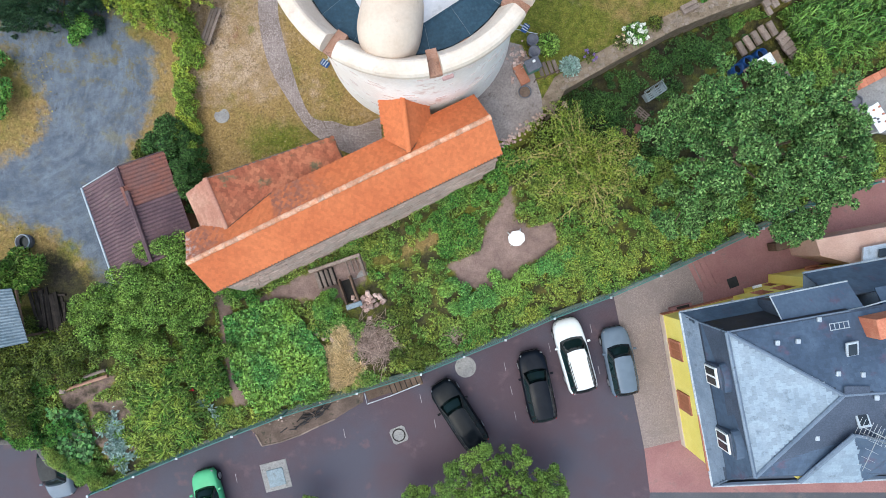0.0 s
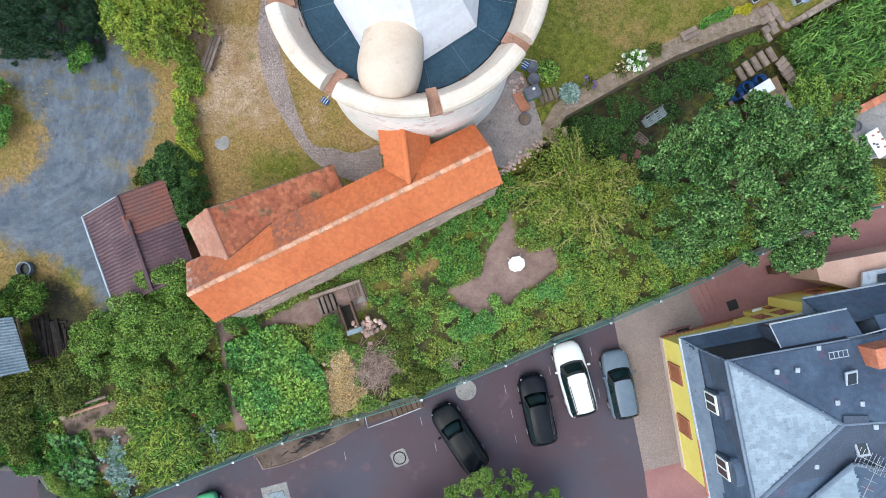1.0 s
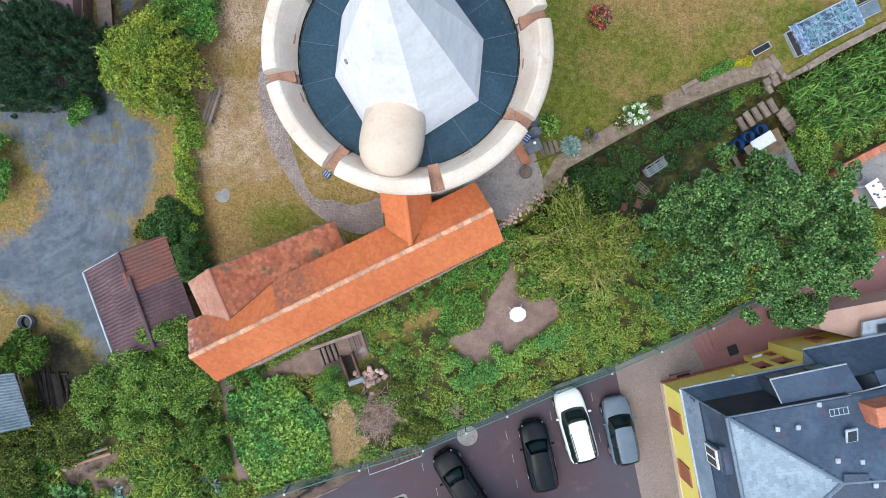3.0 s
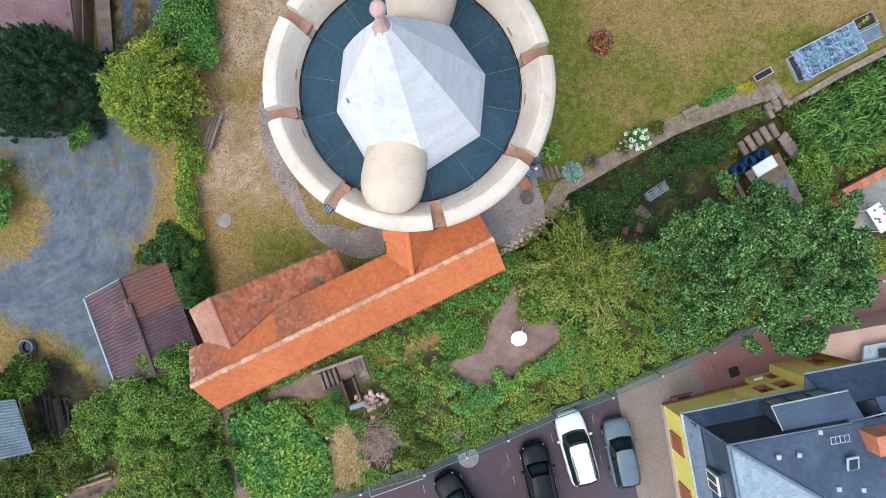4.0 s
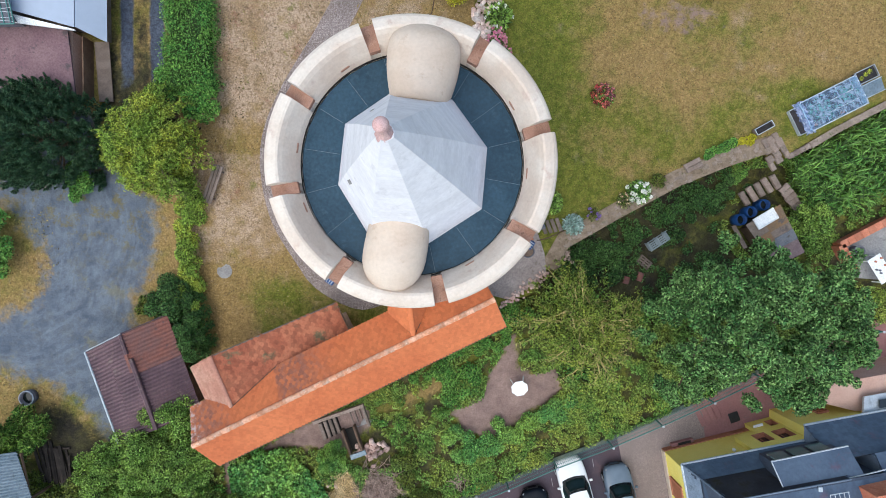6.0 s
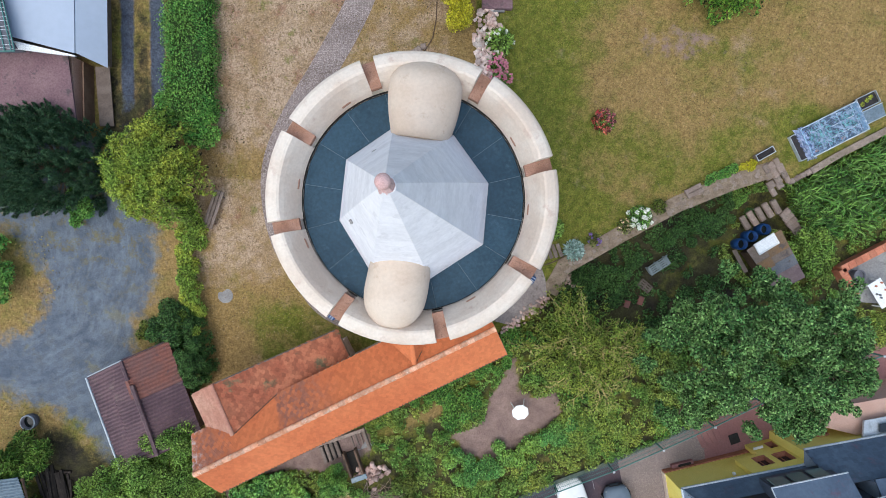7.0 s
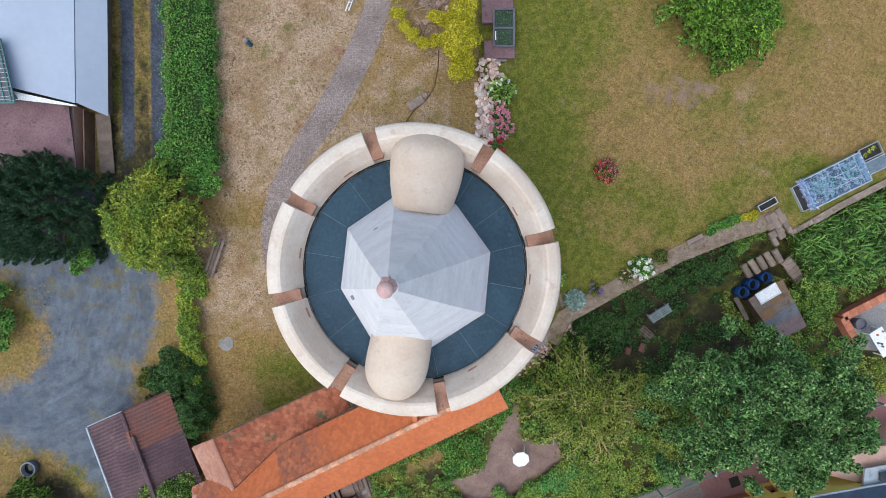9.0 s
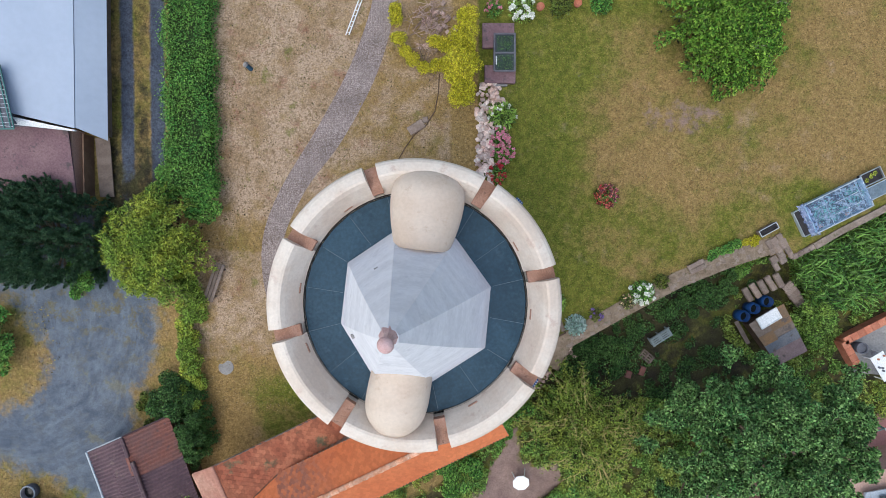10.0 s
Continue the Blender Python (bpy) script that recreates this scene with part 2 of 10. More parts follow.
L_WEED = leaves("weed_leaves", (0.15, 0.295, 0.06), (0.32, 0.375, 0.078), (0.25, 0.38, 0.09), 0.6, vary=(0.28, 1.42))
L_REED = leaves("long_blade_leaves", (0.08, 0.205, 0.04), (0.15, 0.28, 0.055), (0.2, 0.34, 0.08))
# near-black colour that paints the shade deep inside tree crowns
INNER = surface("crown_gap_shade", (0.016, 0.02, 0.010), (0.028, 0.034, 0.016), 1.5, 12, rough=0.95)
L_DRY = leaves("dry_straw", (0.78, 0.57, 0.3), (0.86, 0.69, 0.42), (0.6, 0.42, 0.18), trans=0.2, vary=(0.45, 1.3))
L_SILVER = leaves("silvery_leaves", (0.3, 0.41, 0.37), (0.4, 0.5, 0.46), (0.2, 0.34, 0.27), vary=(0.6, 1.2))
L_WHITEFL = leaves("white_petals", (0.84, 0.85, 0.78), (0.88, 0.88, 0.82), (0.82, 0.84, 0.7), vary=(0.75, 1.15))
L_PINKFL = leaves("pink_petals", (0.72, 0.16, 0.30), (0.80, 0.30, 0.42), (0.70, 0.45, 0.42), vary=(0.75, 1.15))
L_REDFL = leaves("red_petals", (0.55, 0.04, 0.03), (0.60, 0.10, 0.06), (0.5, 0.03, 0.1), vary=(0.75, 1.15))
L_PURPLEFL = leaves("purple_petals", (0.22, 0.14, 0.38), (0.28, 0.2, 0.45), (0.2, 0.1, 0.3), vary=(0.75, 1.15))


# ---- building helpers ----
def empty(name, at=(0, 0, 0)):
    ob = new(name)
    ob.location = at
    return ob


def finish(bm, name, mat, smooth=False):
    me = bpy.data.meshes.new(name)
    bmesh.ops.recalc_face_normals(bm, faces=bm.faces[:])
    if smooth:
        for f in bm.faces:
            f.smooth = True
    bm.to_mesh(me)
    bm.free()
    me.materials.append(mat)
    return me


def part(name, bm, mat, parent=None, label="", smooth=False):
    """Links a bmesh, in world coordinates, as one mesh object under parent."""
    ob = new(name, finish(bm, name, mat, smooth))
    attach(ob, parent)
    if label:
        ob["label"] = label
    return ob


def origin_of(ob):
    if ob is None:
        return Matrix.Identity(4)
    return origin_of(ob.parent) @ ob.matrix_parent_inverse @ ob.matrix_basis


def attach(ob, parent):
    if parent is not None:
        ob.parent = parent
        ob.matrix_parent_inverse = origin_of(parent).inverted()
    return ob


def box(bm, c, s, m=None, bevel=0.0):
    """Adds a box of centre c and size s."""
    r = bmesh.ops.create_cube(bm, size=1.0, matrix=Matrix.LocRotScale(c, None, s))
    vs = r["verts"]
    if bevel:
        es = list({e for v in vs for e in v.link_edges})
        out = bmesh.ops.bevel(bm, geom=es, offset=bevel, segments=1, affect="EDGES")
        vs = list({v for f in out["faces"] for v in f.verts} | {v for v in vs if v.is_valid})
    if m is not None:
        bmesh.ops.transform(bm, matrix=m, verts=[v for v in vs if v.is_valid])
    return vs


def boxed(c, s, m=None, bevel=0.0):
    bm = bmesh.new()
    box(bm, c, s, m, bevel)
    return bm


def prism(bm, pts, z0, z1):
    """Upright prism over a plan polygon; z0 and z1 are numbers or lists, one for each corner."""
    n = len(pts)
    zs0 = z0 if isinstance(z0, (list, tuple)) else [z0] * n
    zs1 = z1 if isinstance(z1, (list, tuple)) else [z1] * n
    a = [bm.verts.new((p[0], p[1], zs0[i])) for i, p in enumerate(pts)]
    b = [bm.verts.new((p[0], p[1], zs1[i])) for i, p in enumerate(pts)]
    bm.faces.new(a[::-1])
    bm.faces.new(b)
    for i in range(n):
        j = (i + 1) % n
        bm.faces.new((a[i], a[j], b[j], b[i]))
    return bm


def slab(bm, pts, thick):
    """A sheet of the given thickness below a polygon in space."""
    p = [Vector(q) for q in pts]
    nrm = (p[1] - p[0]).cross(p[2] - p[0]).normalized()
    if nrm.z < 0:
        nrm = -nrm
    a = [bm.verts.new(q) for q in p]
    b = [bm.verts.new(q - nrm * thick) for q in p]
    bm.faces.new(a)
    bm.faces.new(b[::-1])
    for i in range(len(p)):
        j = (i + 1) % len(p)
        bm.faces.new((a[i], b[i], b[j], a[j]))
    return bm


def slabbed(pts, thick):
    return slab(bmesh.new(), pts, thick)


def tube(bm, pts, radii, sides=6, cap=True):
    """A tapered tube along points."""
    rings = []
    for i, p in enumerate(pts):
        p = Vector(p)
        q = Vector(pts[min(i + 1, len(pts) - 1)]) - Vector(pts[max(i - 1, 0)])
        q = q.normalized() if q.length > 1e-6 else Vector((0, 0, 1))
        u = q.cross(Vector((0.31, 0.17, 0.93)))
        if u.length < 0.05:
            u = q.cross(Vector((1, 0, 0)))
        u.normalize()
        v = q.cross(u)
        r = radii[i] if isinstance(radii, (list, tuple)) else radii
        rings.append([bm.verts.new(p + (u * math.cos(a) + v * math.sin(a)) * r) for a in [2 * math.pi * k / sides for k in range(sides)]])
    for a, b in zip(rings, rings[1:]):
        for k in range(sides):
            bm.faces.new((a[k], a[(k + 1) % sides], b[(k + 1) % sides], b[k]))
    if cap:
        bm.faces.new(rings[0][::-1])
        bm.faces.new(rings[-1])
    return bm


def tubed(pts, radii, sides=6):
    return tube(bmesh.new(), pts, radii, sides)


def lathe(bm, profile, centre, sides=24, a0=0.0, a1=360.0):
    """Turns a profile of (radius, z) about an upright axis; a closed profile gives a ring."""
    full = abs(a1 - a0) >= 359.9
    cols = sides if full else sides + 1
    rings = []
    for k in range(cols):
        a = radians(a0 + (a1 - a0) * k / sides)
        rings.append([bm.verts.new((centre[0] + r * math.cos(a), centre[1] + r * math.sin(a), centre[2] + z)) for r, z in profile])
    n = len(profile)
    for k in range(sides):
        a, b = rings[k], rings[(k + 1) % cols]
        for i in range(n - 1):
            bm.faces.new((a[i], b[i], b[i + 1], a[i + 1]))
    return rings


def lathed(profile, centre, sides=24):
    bm = bmesh.new()
    lathe(bm, profile, centre, sides)
    bmesh.ops.remove_doubles(bm, verts=bm.verts[:], dist=0.0005)
    return bm


def sector(bm, profile, centre, a0, a1, steps):
    """A solid piece of a ring between two angles; profile is a closed loop of (radius, z)."""
    rings = lathe(bm, list(profile) + [profile[0]], centre, steps, a0, a1)
    bmesh.ops.remove_doubles(bm, verts=bm.verts[:], dist=0.0005)
    bm.verts.ensure_lookup_table()
    bmesh.ops.holes_fill(bm, edges=bm.edges[:], sides=0)
    return bm


def mesh_object(name, verts, faces, mat, parent=None, smooth=False):
    """One mesh object from numpy arrays: verts (n, 3), faces (m, k) of equal size."""
    me = bpy.data.meshes.new(name)
    k = faces.shape[1]
    me.vertices.add(len(verts))
    me.vertices.foreach_set("co", np.ascontiguousarray(verts, dtype=np.float32).ravel())
    me.loops.add(faces.size)
    me.loops.foreach_set("vertex_index", np.ascontiguousarray(faces, dtype=np.int32).ravel())
    me.polygons.add(len(faces))
    me.polygons.foreach_set("loop_start", np.arange(0, faces.size, k, dtype=np.int32))
    me.polygons.foreach_set("loop_total", np.full(len(faces), k, dtype=np.int32))
    me.polygons.foreach_set("use_smooth", np.full(len(faces), smooth, dtype=bool))
    me.update(calc_edges=True)
    me.materials.append(mat)
    ob = new(name, me)
    return attach(ob, parent)


def unit(v):
    return v / np.maximum(np.linalg.norm(v, axis=1, keepdims=True), 1e-9)


def leaf_object(name, P, S, mat, rng, parent=None, up=0.55, aspect=0.6, droop=0.15, lean=None):
    """Many single leaves: each a bent pair of quads at P of length S."""
    n = len(P)
    nrm = unit(rng.normal(size=(n, 3)) * (1 - up) + np.array([0, 0, 1.0]) * up)
    if lean is None:
        t = unit(np.cross(nrm, rng.normal(size=(n, 3))))
    else:
        t = unit(lean - nrm * np.sum(lean * nrm, axis=1, keepdims=True))
    b = np.cross(nrm, t)
    S = np.asarray(S).reshape(-1, 1) * np.ones((n, 1))
    half = S * aspect * 0.5
    base, mid, tip = P - t * S * 0.5, P + nrm * S * 0.06, P + t * S * 0.5 - nrm * S * droop
    V = np.stack([base, mid - b * half, tip, mid + b * half], axis=1).reshape(-1, 3)
    F = np.arange(4 * n).reshape(n, 4)
    return mesh_object(name, V, F, mat, parent)


def blade_object(name, P, H, mat, rng, parent=None, width=0.05, spread=0.9):
    """Long arching blades that rise from P, of length H, in three segments."""
    n = len(P)
    a = rng.uniform(0, 2 * math.pi, n)
    d = np.stack([np.cos(a), np.sin(a), np.zeros(n)], axis=1)
    side = np.stack([-np.sin(a), np.cos(a), np.zeros(n)], axis=1)
    H = np.asarray(H).reshape(-1, 1) * np.ones((n, 1))
    sp = rng.uniform(0.5, 1.0, (n, 1)) * spread
    prof = ((0.0, 0.0, 0.6), (0.25, 0.5, 1.0), (0.65, 0.72, 0.8), (1.0, 0.62, 0.08))
    cols = []
    for along, rise, w in prof:
        c = P + d * H * sp * along * 0.8 + np.array([0, 0, 1.0]) * H * rise
        cols += [c - side * width * w * 0.5, c + side * width * w * 0.5]
    V = np.stack(cols, axis=1)
    F = np.array([[0, 1, 3, 2], [2, 3, 5, 4], [4, 5, 7, 6]])
    F = (np.arange(n)[:, None, None] * 8 + F[None]).reshape(-1, 4)
    return mesh_object(name, V.reshape(-1, 3), F, mat, parent)


def clumped(rng, clumps, per, squash=0.75):
    """Points in clumps, rows of (x, y, z, r), denser towards each clump's outer skin, and the way each leaf points."""
    C = np.asarray(clumps, dtype=float)
    w = C[:, 3] ** 2
    idx = rng.choice(len(C), size=int(per), p=w / w.sum())
    d = unit(rng.normal(size=(int(per), 3)))
    d[:, 2] = np.where(d[:, 2] < -0.35, -d[:, 2], d[:, 2])
    r = C[idx, 3:4] * rng.uniform(0.35, 1.08, (int(per), 1)) ** 0.6
    return C[idx, :3] + d * r * np.array([1, 1, squash]), d + rng.normal(0, 0.45, d.shape)


# ---- the lie of the land ----
FENCE_X = [-60, -24.2, -23.2, -20.3, -14.5, -8.45, -1.25, 3.55, 6.4, 9.5, 12.4, 15.3, 18.1, 21.3, 25.1, 60]
FENCE_Y = [-11.3, -11.3, -12.6, -14.06, -11.6, -9.25, -7.1, -5.15, -3.9, -2.75, -1.5, -0.2, 1.15, 2.6, 3.9, 16.0]
BANK_X = [-60, -17.5, -13.5, -11.4, 3.1, 5.0, 5.8, 6.4, 12.6, 18.0, 18.9, 20.0, 24.0, 60]
BANK_Y = [-6.0, -3.0, -1.6, -1.3, 5.4, 6.2, 7.6, 8.8, 12.2, 14.3, 13.6, 14.3, 16.4, 34.8]


def fence_y(x):
    return np.interp(x, FENCE_X, FENCE_Y)


def bank_y(x):
    return np.interp(x, BANK_X, BANK_Y)


def soft(a, lo, hi):
    t = np.clip((a - lo) / (hi - lo), 0, 1)
    return t * t * (3 - 2 * t)


STREET = -4.4


def land(x, y):
    """Height of the ground at plan places."""
    x, y = np.asarray(x, dtype=float), np.asarray(y, dtype=float)
    yard = np.clip(-0.75 + 0.035 * (y - 7), -1.0, -0.1)
    drive = -1.05
    lawn = -0.08
    north = drive + (yard - drive) * soft(x, -16.0, -13.5)
    north = north + (lawn - north) * soft(x, -3.0, 4.0)
    fy, by = fence_y(x), bank_y(x)
    k = np.clip((y - fy) / np.maximum(by - fy, 0.1), 0, 1)
    south = -2.35 + 0.55 * k + 0.35 * soft(-x, 14, 20) * k
    width = np.where(x < -13.0, 2.5, 0.12)
    g = south + (north - south) * soft(y - by, -width, width)
    return np.where(y < fy, STREET, g)


def land1(x, y):
    return float(land(np.array([x]), np.array([y]))[0])


def inside(poly, x, y):
    """Signed distance to a plan polygon, positive inside."""
    P = np.asarray(poly, dtype=float)
    best = np.full(np.shape(x), 1e9)
    inn = np.zeros(np.shape(x), dtype=bool)
    for i in range(len(P)):
        a, b = P[i], P[(i + 1) % len(P)]
        ab = b - a
        t = np.clip(((x - a[0]) * ab[0] + (y - a[1]) * ab[1]) / max(ab @ ab, 1e-9), 0, 1)
        best = np.minimum(best, np.hypot(x - a[0] - t * ab[0], y - a[1] - t * ab[1]))
        if abs(ab[1]) > 1e-9:
            cross = ((a[1] > y) != (b[1] > y)) & (x < a[0] + (y - a[1]) / ab[1] * ab[0])
            inn ^= cross
    return np.where(inn, best, -best)


DRIVE = [(-18.6, 13.2), (-16.4, 11.2), (-16.3, 9.3), (-17.2, 7.0), (-17.9, 5.0), (-17.6, 2.0), (-16.6, -1.8), (-18.6, -2.8), (-20.8, 0.0), (-22.2, 1.0), (-25.3, 1.9), (-45, 2.5), (-45, 8.0), (-25.2, 4.9), (-23.2, 6.0), (-22.3, 8.1), (-23.6, 10.0), (-24.9, 11.5), (-28.0, 12.4), (-28.0, 16.5), (-19.5, 16.5)]
PATCH = [(4.07, 3.7), (4.2, 2.45), (4.4, 1.5), (5.2, 1.3), (5.85, 1.45), (6.4, 1.7), (6.85, 0.4), (5.85, -0.4), (4.5, -1.3), (2.75, -2.4), (1.3, -2.5), (0.65, -1.4), (0.05, -0.95), (1.4, -0.45), (2.2, -0.05), (2.4, 1.15), (3.3, 2.5), (3.6, 3.5)]
BEANS = [(-12.6, -4.0), (-9.6, -2.9), (-8.2, -4.2), (-7.0, -5.8), (-6.7, -8.2), (-10.8, -9.5), (-12.1, -7.6)]
TRACKS = ([(-18.25, 15.0), (-17.5, 15.0), (-17.45, 45), (-18.2, 45)], [(-16.6, 15.5), (-15.8, 15.5), (-15.7, 45), (-16.55, 45)])
STRAW = [(-6.5, -5.0), (-5.8, -4.5), (-5.2, -5.2), (-5.3, -6.4), (-5.0, -7.2), (-5.5, -8.0), (-6.6, -8.2), (-6.9, -6.8)]
SOILS = (PATCH, [(-13.3, -2.2), (-12.4, -2.0), (-11.4, -9.2), (-12.4, -9.4)], [(-11.4, -3.2), (-7.4, -1.0), (-4.6, -0.4), (-4.4, -1.8), (-6.4, -3.4), (-8.8, -2.9)], [(-22.4, -8.5), (-19.0, -7.2), (-18.8, -7.7), (-21.9, -9.6)])
OPEN_BED = [(-20.7, -8.9), (-18.4, -8.7), (-17.9, -11.6), (-19.4, -13.0), (-20.6, -11.0)]
TROD = [(-4.2, -0.95), (-2.6, -0.75), (-0.6, 0.3), (1.1, 1.75), (2.2, 2.6), (2.0, 2.85), (0.7, 1.85), (-1.0, 0.65), (-2.8, -0.3), (-4.2, -0.5)]


def ground():
    xs = np.concatenate([[-1500, -400, -120, -60], np.arange(-36, 36.01, 0.3), [60, 120, 400, 1500]])
    ys = np.concatenate([[-1500, -400, -120, -50], np.arange(-26, 42.01, 0.3), [60, 120, 400, 1500]])
    X, Y = np.meshgrid(xs, ys)
    Z = land(X, Y)
    rng = np.random.default_rng(3)
    Z = Z + np.where(Y < fence_y(X), -0.03, rng.normal(0, 0.012, Z.shape))
    V = np.stack([X, Y, Z], axis=-1).reshape(-1, 3)
    nx, ny = len(xs), len(ys)
    i = np.arange(ny - 1)[:, None] * nx + np.arange(nx - 1)[None]
    F = np.stack([i, i + 1, i + nx + 1, i + nx], axis=-1).reshape(-1, 4)
    k = Nodes("ground_cover", 0.95, 0.0, 0.1)
    edge = k.math("MULTIPLY", k.math("SUBTRACT", k.noise(1.6, 6, 0.65), 0.5), 1.6)

    def zone(name, soft_edge=0.18):
        return k.ramp(k.math("ADD", k.attr(name), edge), 0.5 - soft_edge, 0.5 + soft_edge)

    big, mid, fine, tiny = k.noise(0.16, 4, 0.6), k.noise(0.9, 5, 0.65), k.noise(7, 4, 0.7), k.noise(13, 4, 0.75)
    patchy, speck = k.noise(2.6, 5, 0.7), k.noise(5.5, 5, 0.8)
    green = k.mix(k.ramp(patchy, 0.35, 0.7), (0.095, 0.112, 0.018), (0.175, 0.165, 0.032))
    dry = k.mix(k.ramp(fine, 0.3, 0.7), (0.30, 0.203, 0.085), (0.20, 0.13, 0.048))
    dryness = k.math("ADD", k.attr("dry"), k.math("MULTIPLY", k.math("SUBTRACT", k.math("ADD", k.math("ADD", k.math("MULTIPLY", big, 0.35), k.math("MULTIPLY", k.noise(0.42, 5, 0.6), 0.35)), k.math("ADD", k.math("MULTIPLY", mid, 0.15), k.math("MULTIPLY", patchy, 0.15))), 0.5), 4.4))
    col = k.mix(k.ramp(dryness, 0.1, 0.9), green, dry)
    bare = k.mix(k.ramp(fine, 0.35, 0.65), (0.46, 0.338, 0.24), (0.37, 0.265, 0.178))
    bare = k.mix(k.ramp(k.noise(0.5, 6, 0.75), 0.44, 0.62, 0.0, 0.72), bare, (0.26, 0.17, 0.088))
    bare = k.mix(k.ramp(k.noise(0.75, 6, 0.7), 0.54, 0.66, 0.0, 0.7), bare, (0.24, 0.115, 0.075))
    bare = k.mix(k.ramp(k.noise(0.62, 6, 0.72), 0.575, 0.67, 0.0, 0.85), bare, (0.155, 0.155, 0.04))
    bare = k.mix(k.ramp(k.noise(3.4, 5, 0.75), 0.54, 0.64, 0.0, 0.75), bare, (0.17, 0.12, 0.07))
    bare = k.mix(k.ramp(speck, 0.52, 0.60, 0.0, 0.85), bare, (0.14, 0.095, 0.05))
    col = k.mix(k.ramp(k.math("ADD", k.attr("bare"), k.math("MULTIPLY", k.math("SUBTRACT", mid, 0.5), 1.8)), 0.25, 0.85), col, bare)
    soil = k.mix(k.ramp(mid, 0.3, 0.7), (0.20, 0.135, 0.115), (0.26, 0.18, 0.155))
    col = k.mix(zone("soil"), col, soil)
    gravel = k.mix(k.ramp(mid, 0.3, 0.7), (0.080, 0.096, 0.124), (0.115, 0.134, 0.164))
    lane = k.t.nodes.new("ShaderNodeCombineXYZ")
    k.link(k.math("MULTIPLY", k.attr("along"), 0.33), lane.inputs[0])
    k.link(k.math("MULTIPLY", k.attr("across"), 1.5), lane.inputs[1])
    ruts = k.n("ShaderNodeTexNoise", Scale=1.0, Detail=8.0, Roughness=0.72)
    k.link(lane.outputs[0], ruts.inputs["Vector"])
    gravel = k.mix(k.ramp(ruts.outputs["Fac"], 0.42, 0.72, 0.0, 0.55), gravel, (0.205, 0.228, 0.26))
    gravel = k.mix(k.ramp(k.noise(1.4, 7, 0.8), 0.46, 0.66, 0.0, 0.3), gravel, (0.21, 0.225, 0.245))
    gravel = k.mix(k.ramp(k.noise(0.5, 6, 0.75), 0.58, 0.70, 0.0, 0.5), gravel, (0.185, 0.16, 0.085))
    weedy = k.math("MULTIPLY", k.ramp(k.attr("along"), 49.0, 54.0, 1.0, 0.15), k.ramp(k.noise(1.1, 7, 0.8), 0.50, 0.62))
    gravel = k.mix(k.math("MULTIPLY", weedy, 0.8), gravel, (0.15, 0.125, 0.055))
    col = k.mix(zone("gravel", 0.3), col, gravel)
    col = k.mix(k.ramp(k.math("ADD", k.attr("track"), k.math("MULTIPLY", k.math("SUBTRACT", mid, 0.5), 0.7)), 0.3, 0.7), col, k.mix(k.ramp(mid, 0.35, 0.65), (0.052, 0.062, 0.088), (0.078, 0.09, 0.118)))
    # dark soil colour, which also carries the shade painted on the ground
    col = k.mix(zone("dark_soil_shade", 0.3), col, k.mix(k.ramp(mid, 0.35, 0.65), (0.03, 0.026, 0.02), (0.06, 0.056, 0.025)))
    mul = k.t.nodes.new("ShaderNodeMix")
    mul.data_type, mul.blend_type = "RGBA", "MULTIPLY"
    mul.inputs[0].default_value = 1.0
    k.link(col, mul.inputs[6])
    lawn_grain = k.math("MULTIPLY", k.ramp(tiny, 0.28, 0.72, 0.62, 1.36), k.ramp(speck, 0.3, 0.7, 0.74, 1.24))
    stone_grain = k.math("MULTIPLY", k.ramp(k.noise(26, 3, 0.7), 0.3, 0.7, 0.75, 1.25), k.ramp(patchy, 0.3, 0.7, 0.88, 1.12))
    earth_grain = k.math("MULTIPLY", k.ramp(tiny, 0.28, 0.72, 0.82, 1.16), k.ramp(patchy, 0.3, 0.7, 0.86, 1.14))
    k.link(k.mix(zone("soil"), k.mix(zone("gravel", 0.3), lawn_grain, stone_grain), earth_grain), mul.inputs[7])
    k.color(mul.outputs[2])
    k.bump(k.math("ADD", tiny, fine), 0.6, 0.04)
    ob = mesh_object("ground", V, F, k.mat, smooth=True)
    x, y = V[:, 0], V[:, 1]
    soft_in = lambda poly, w=1.2: np.clip(0.5 + inside(poly, x, y) / w, 0, 1)
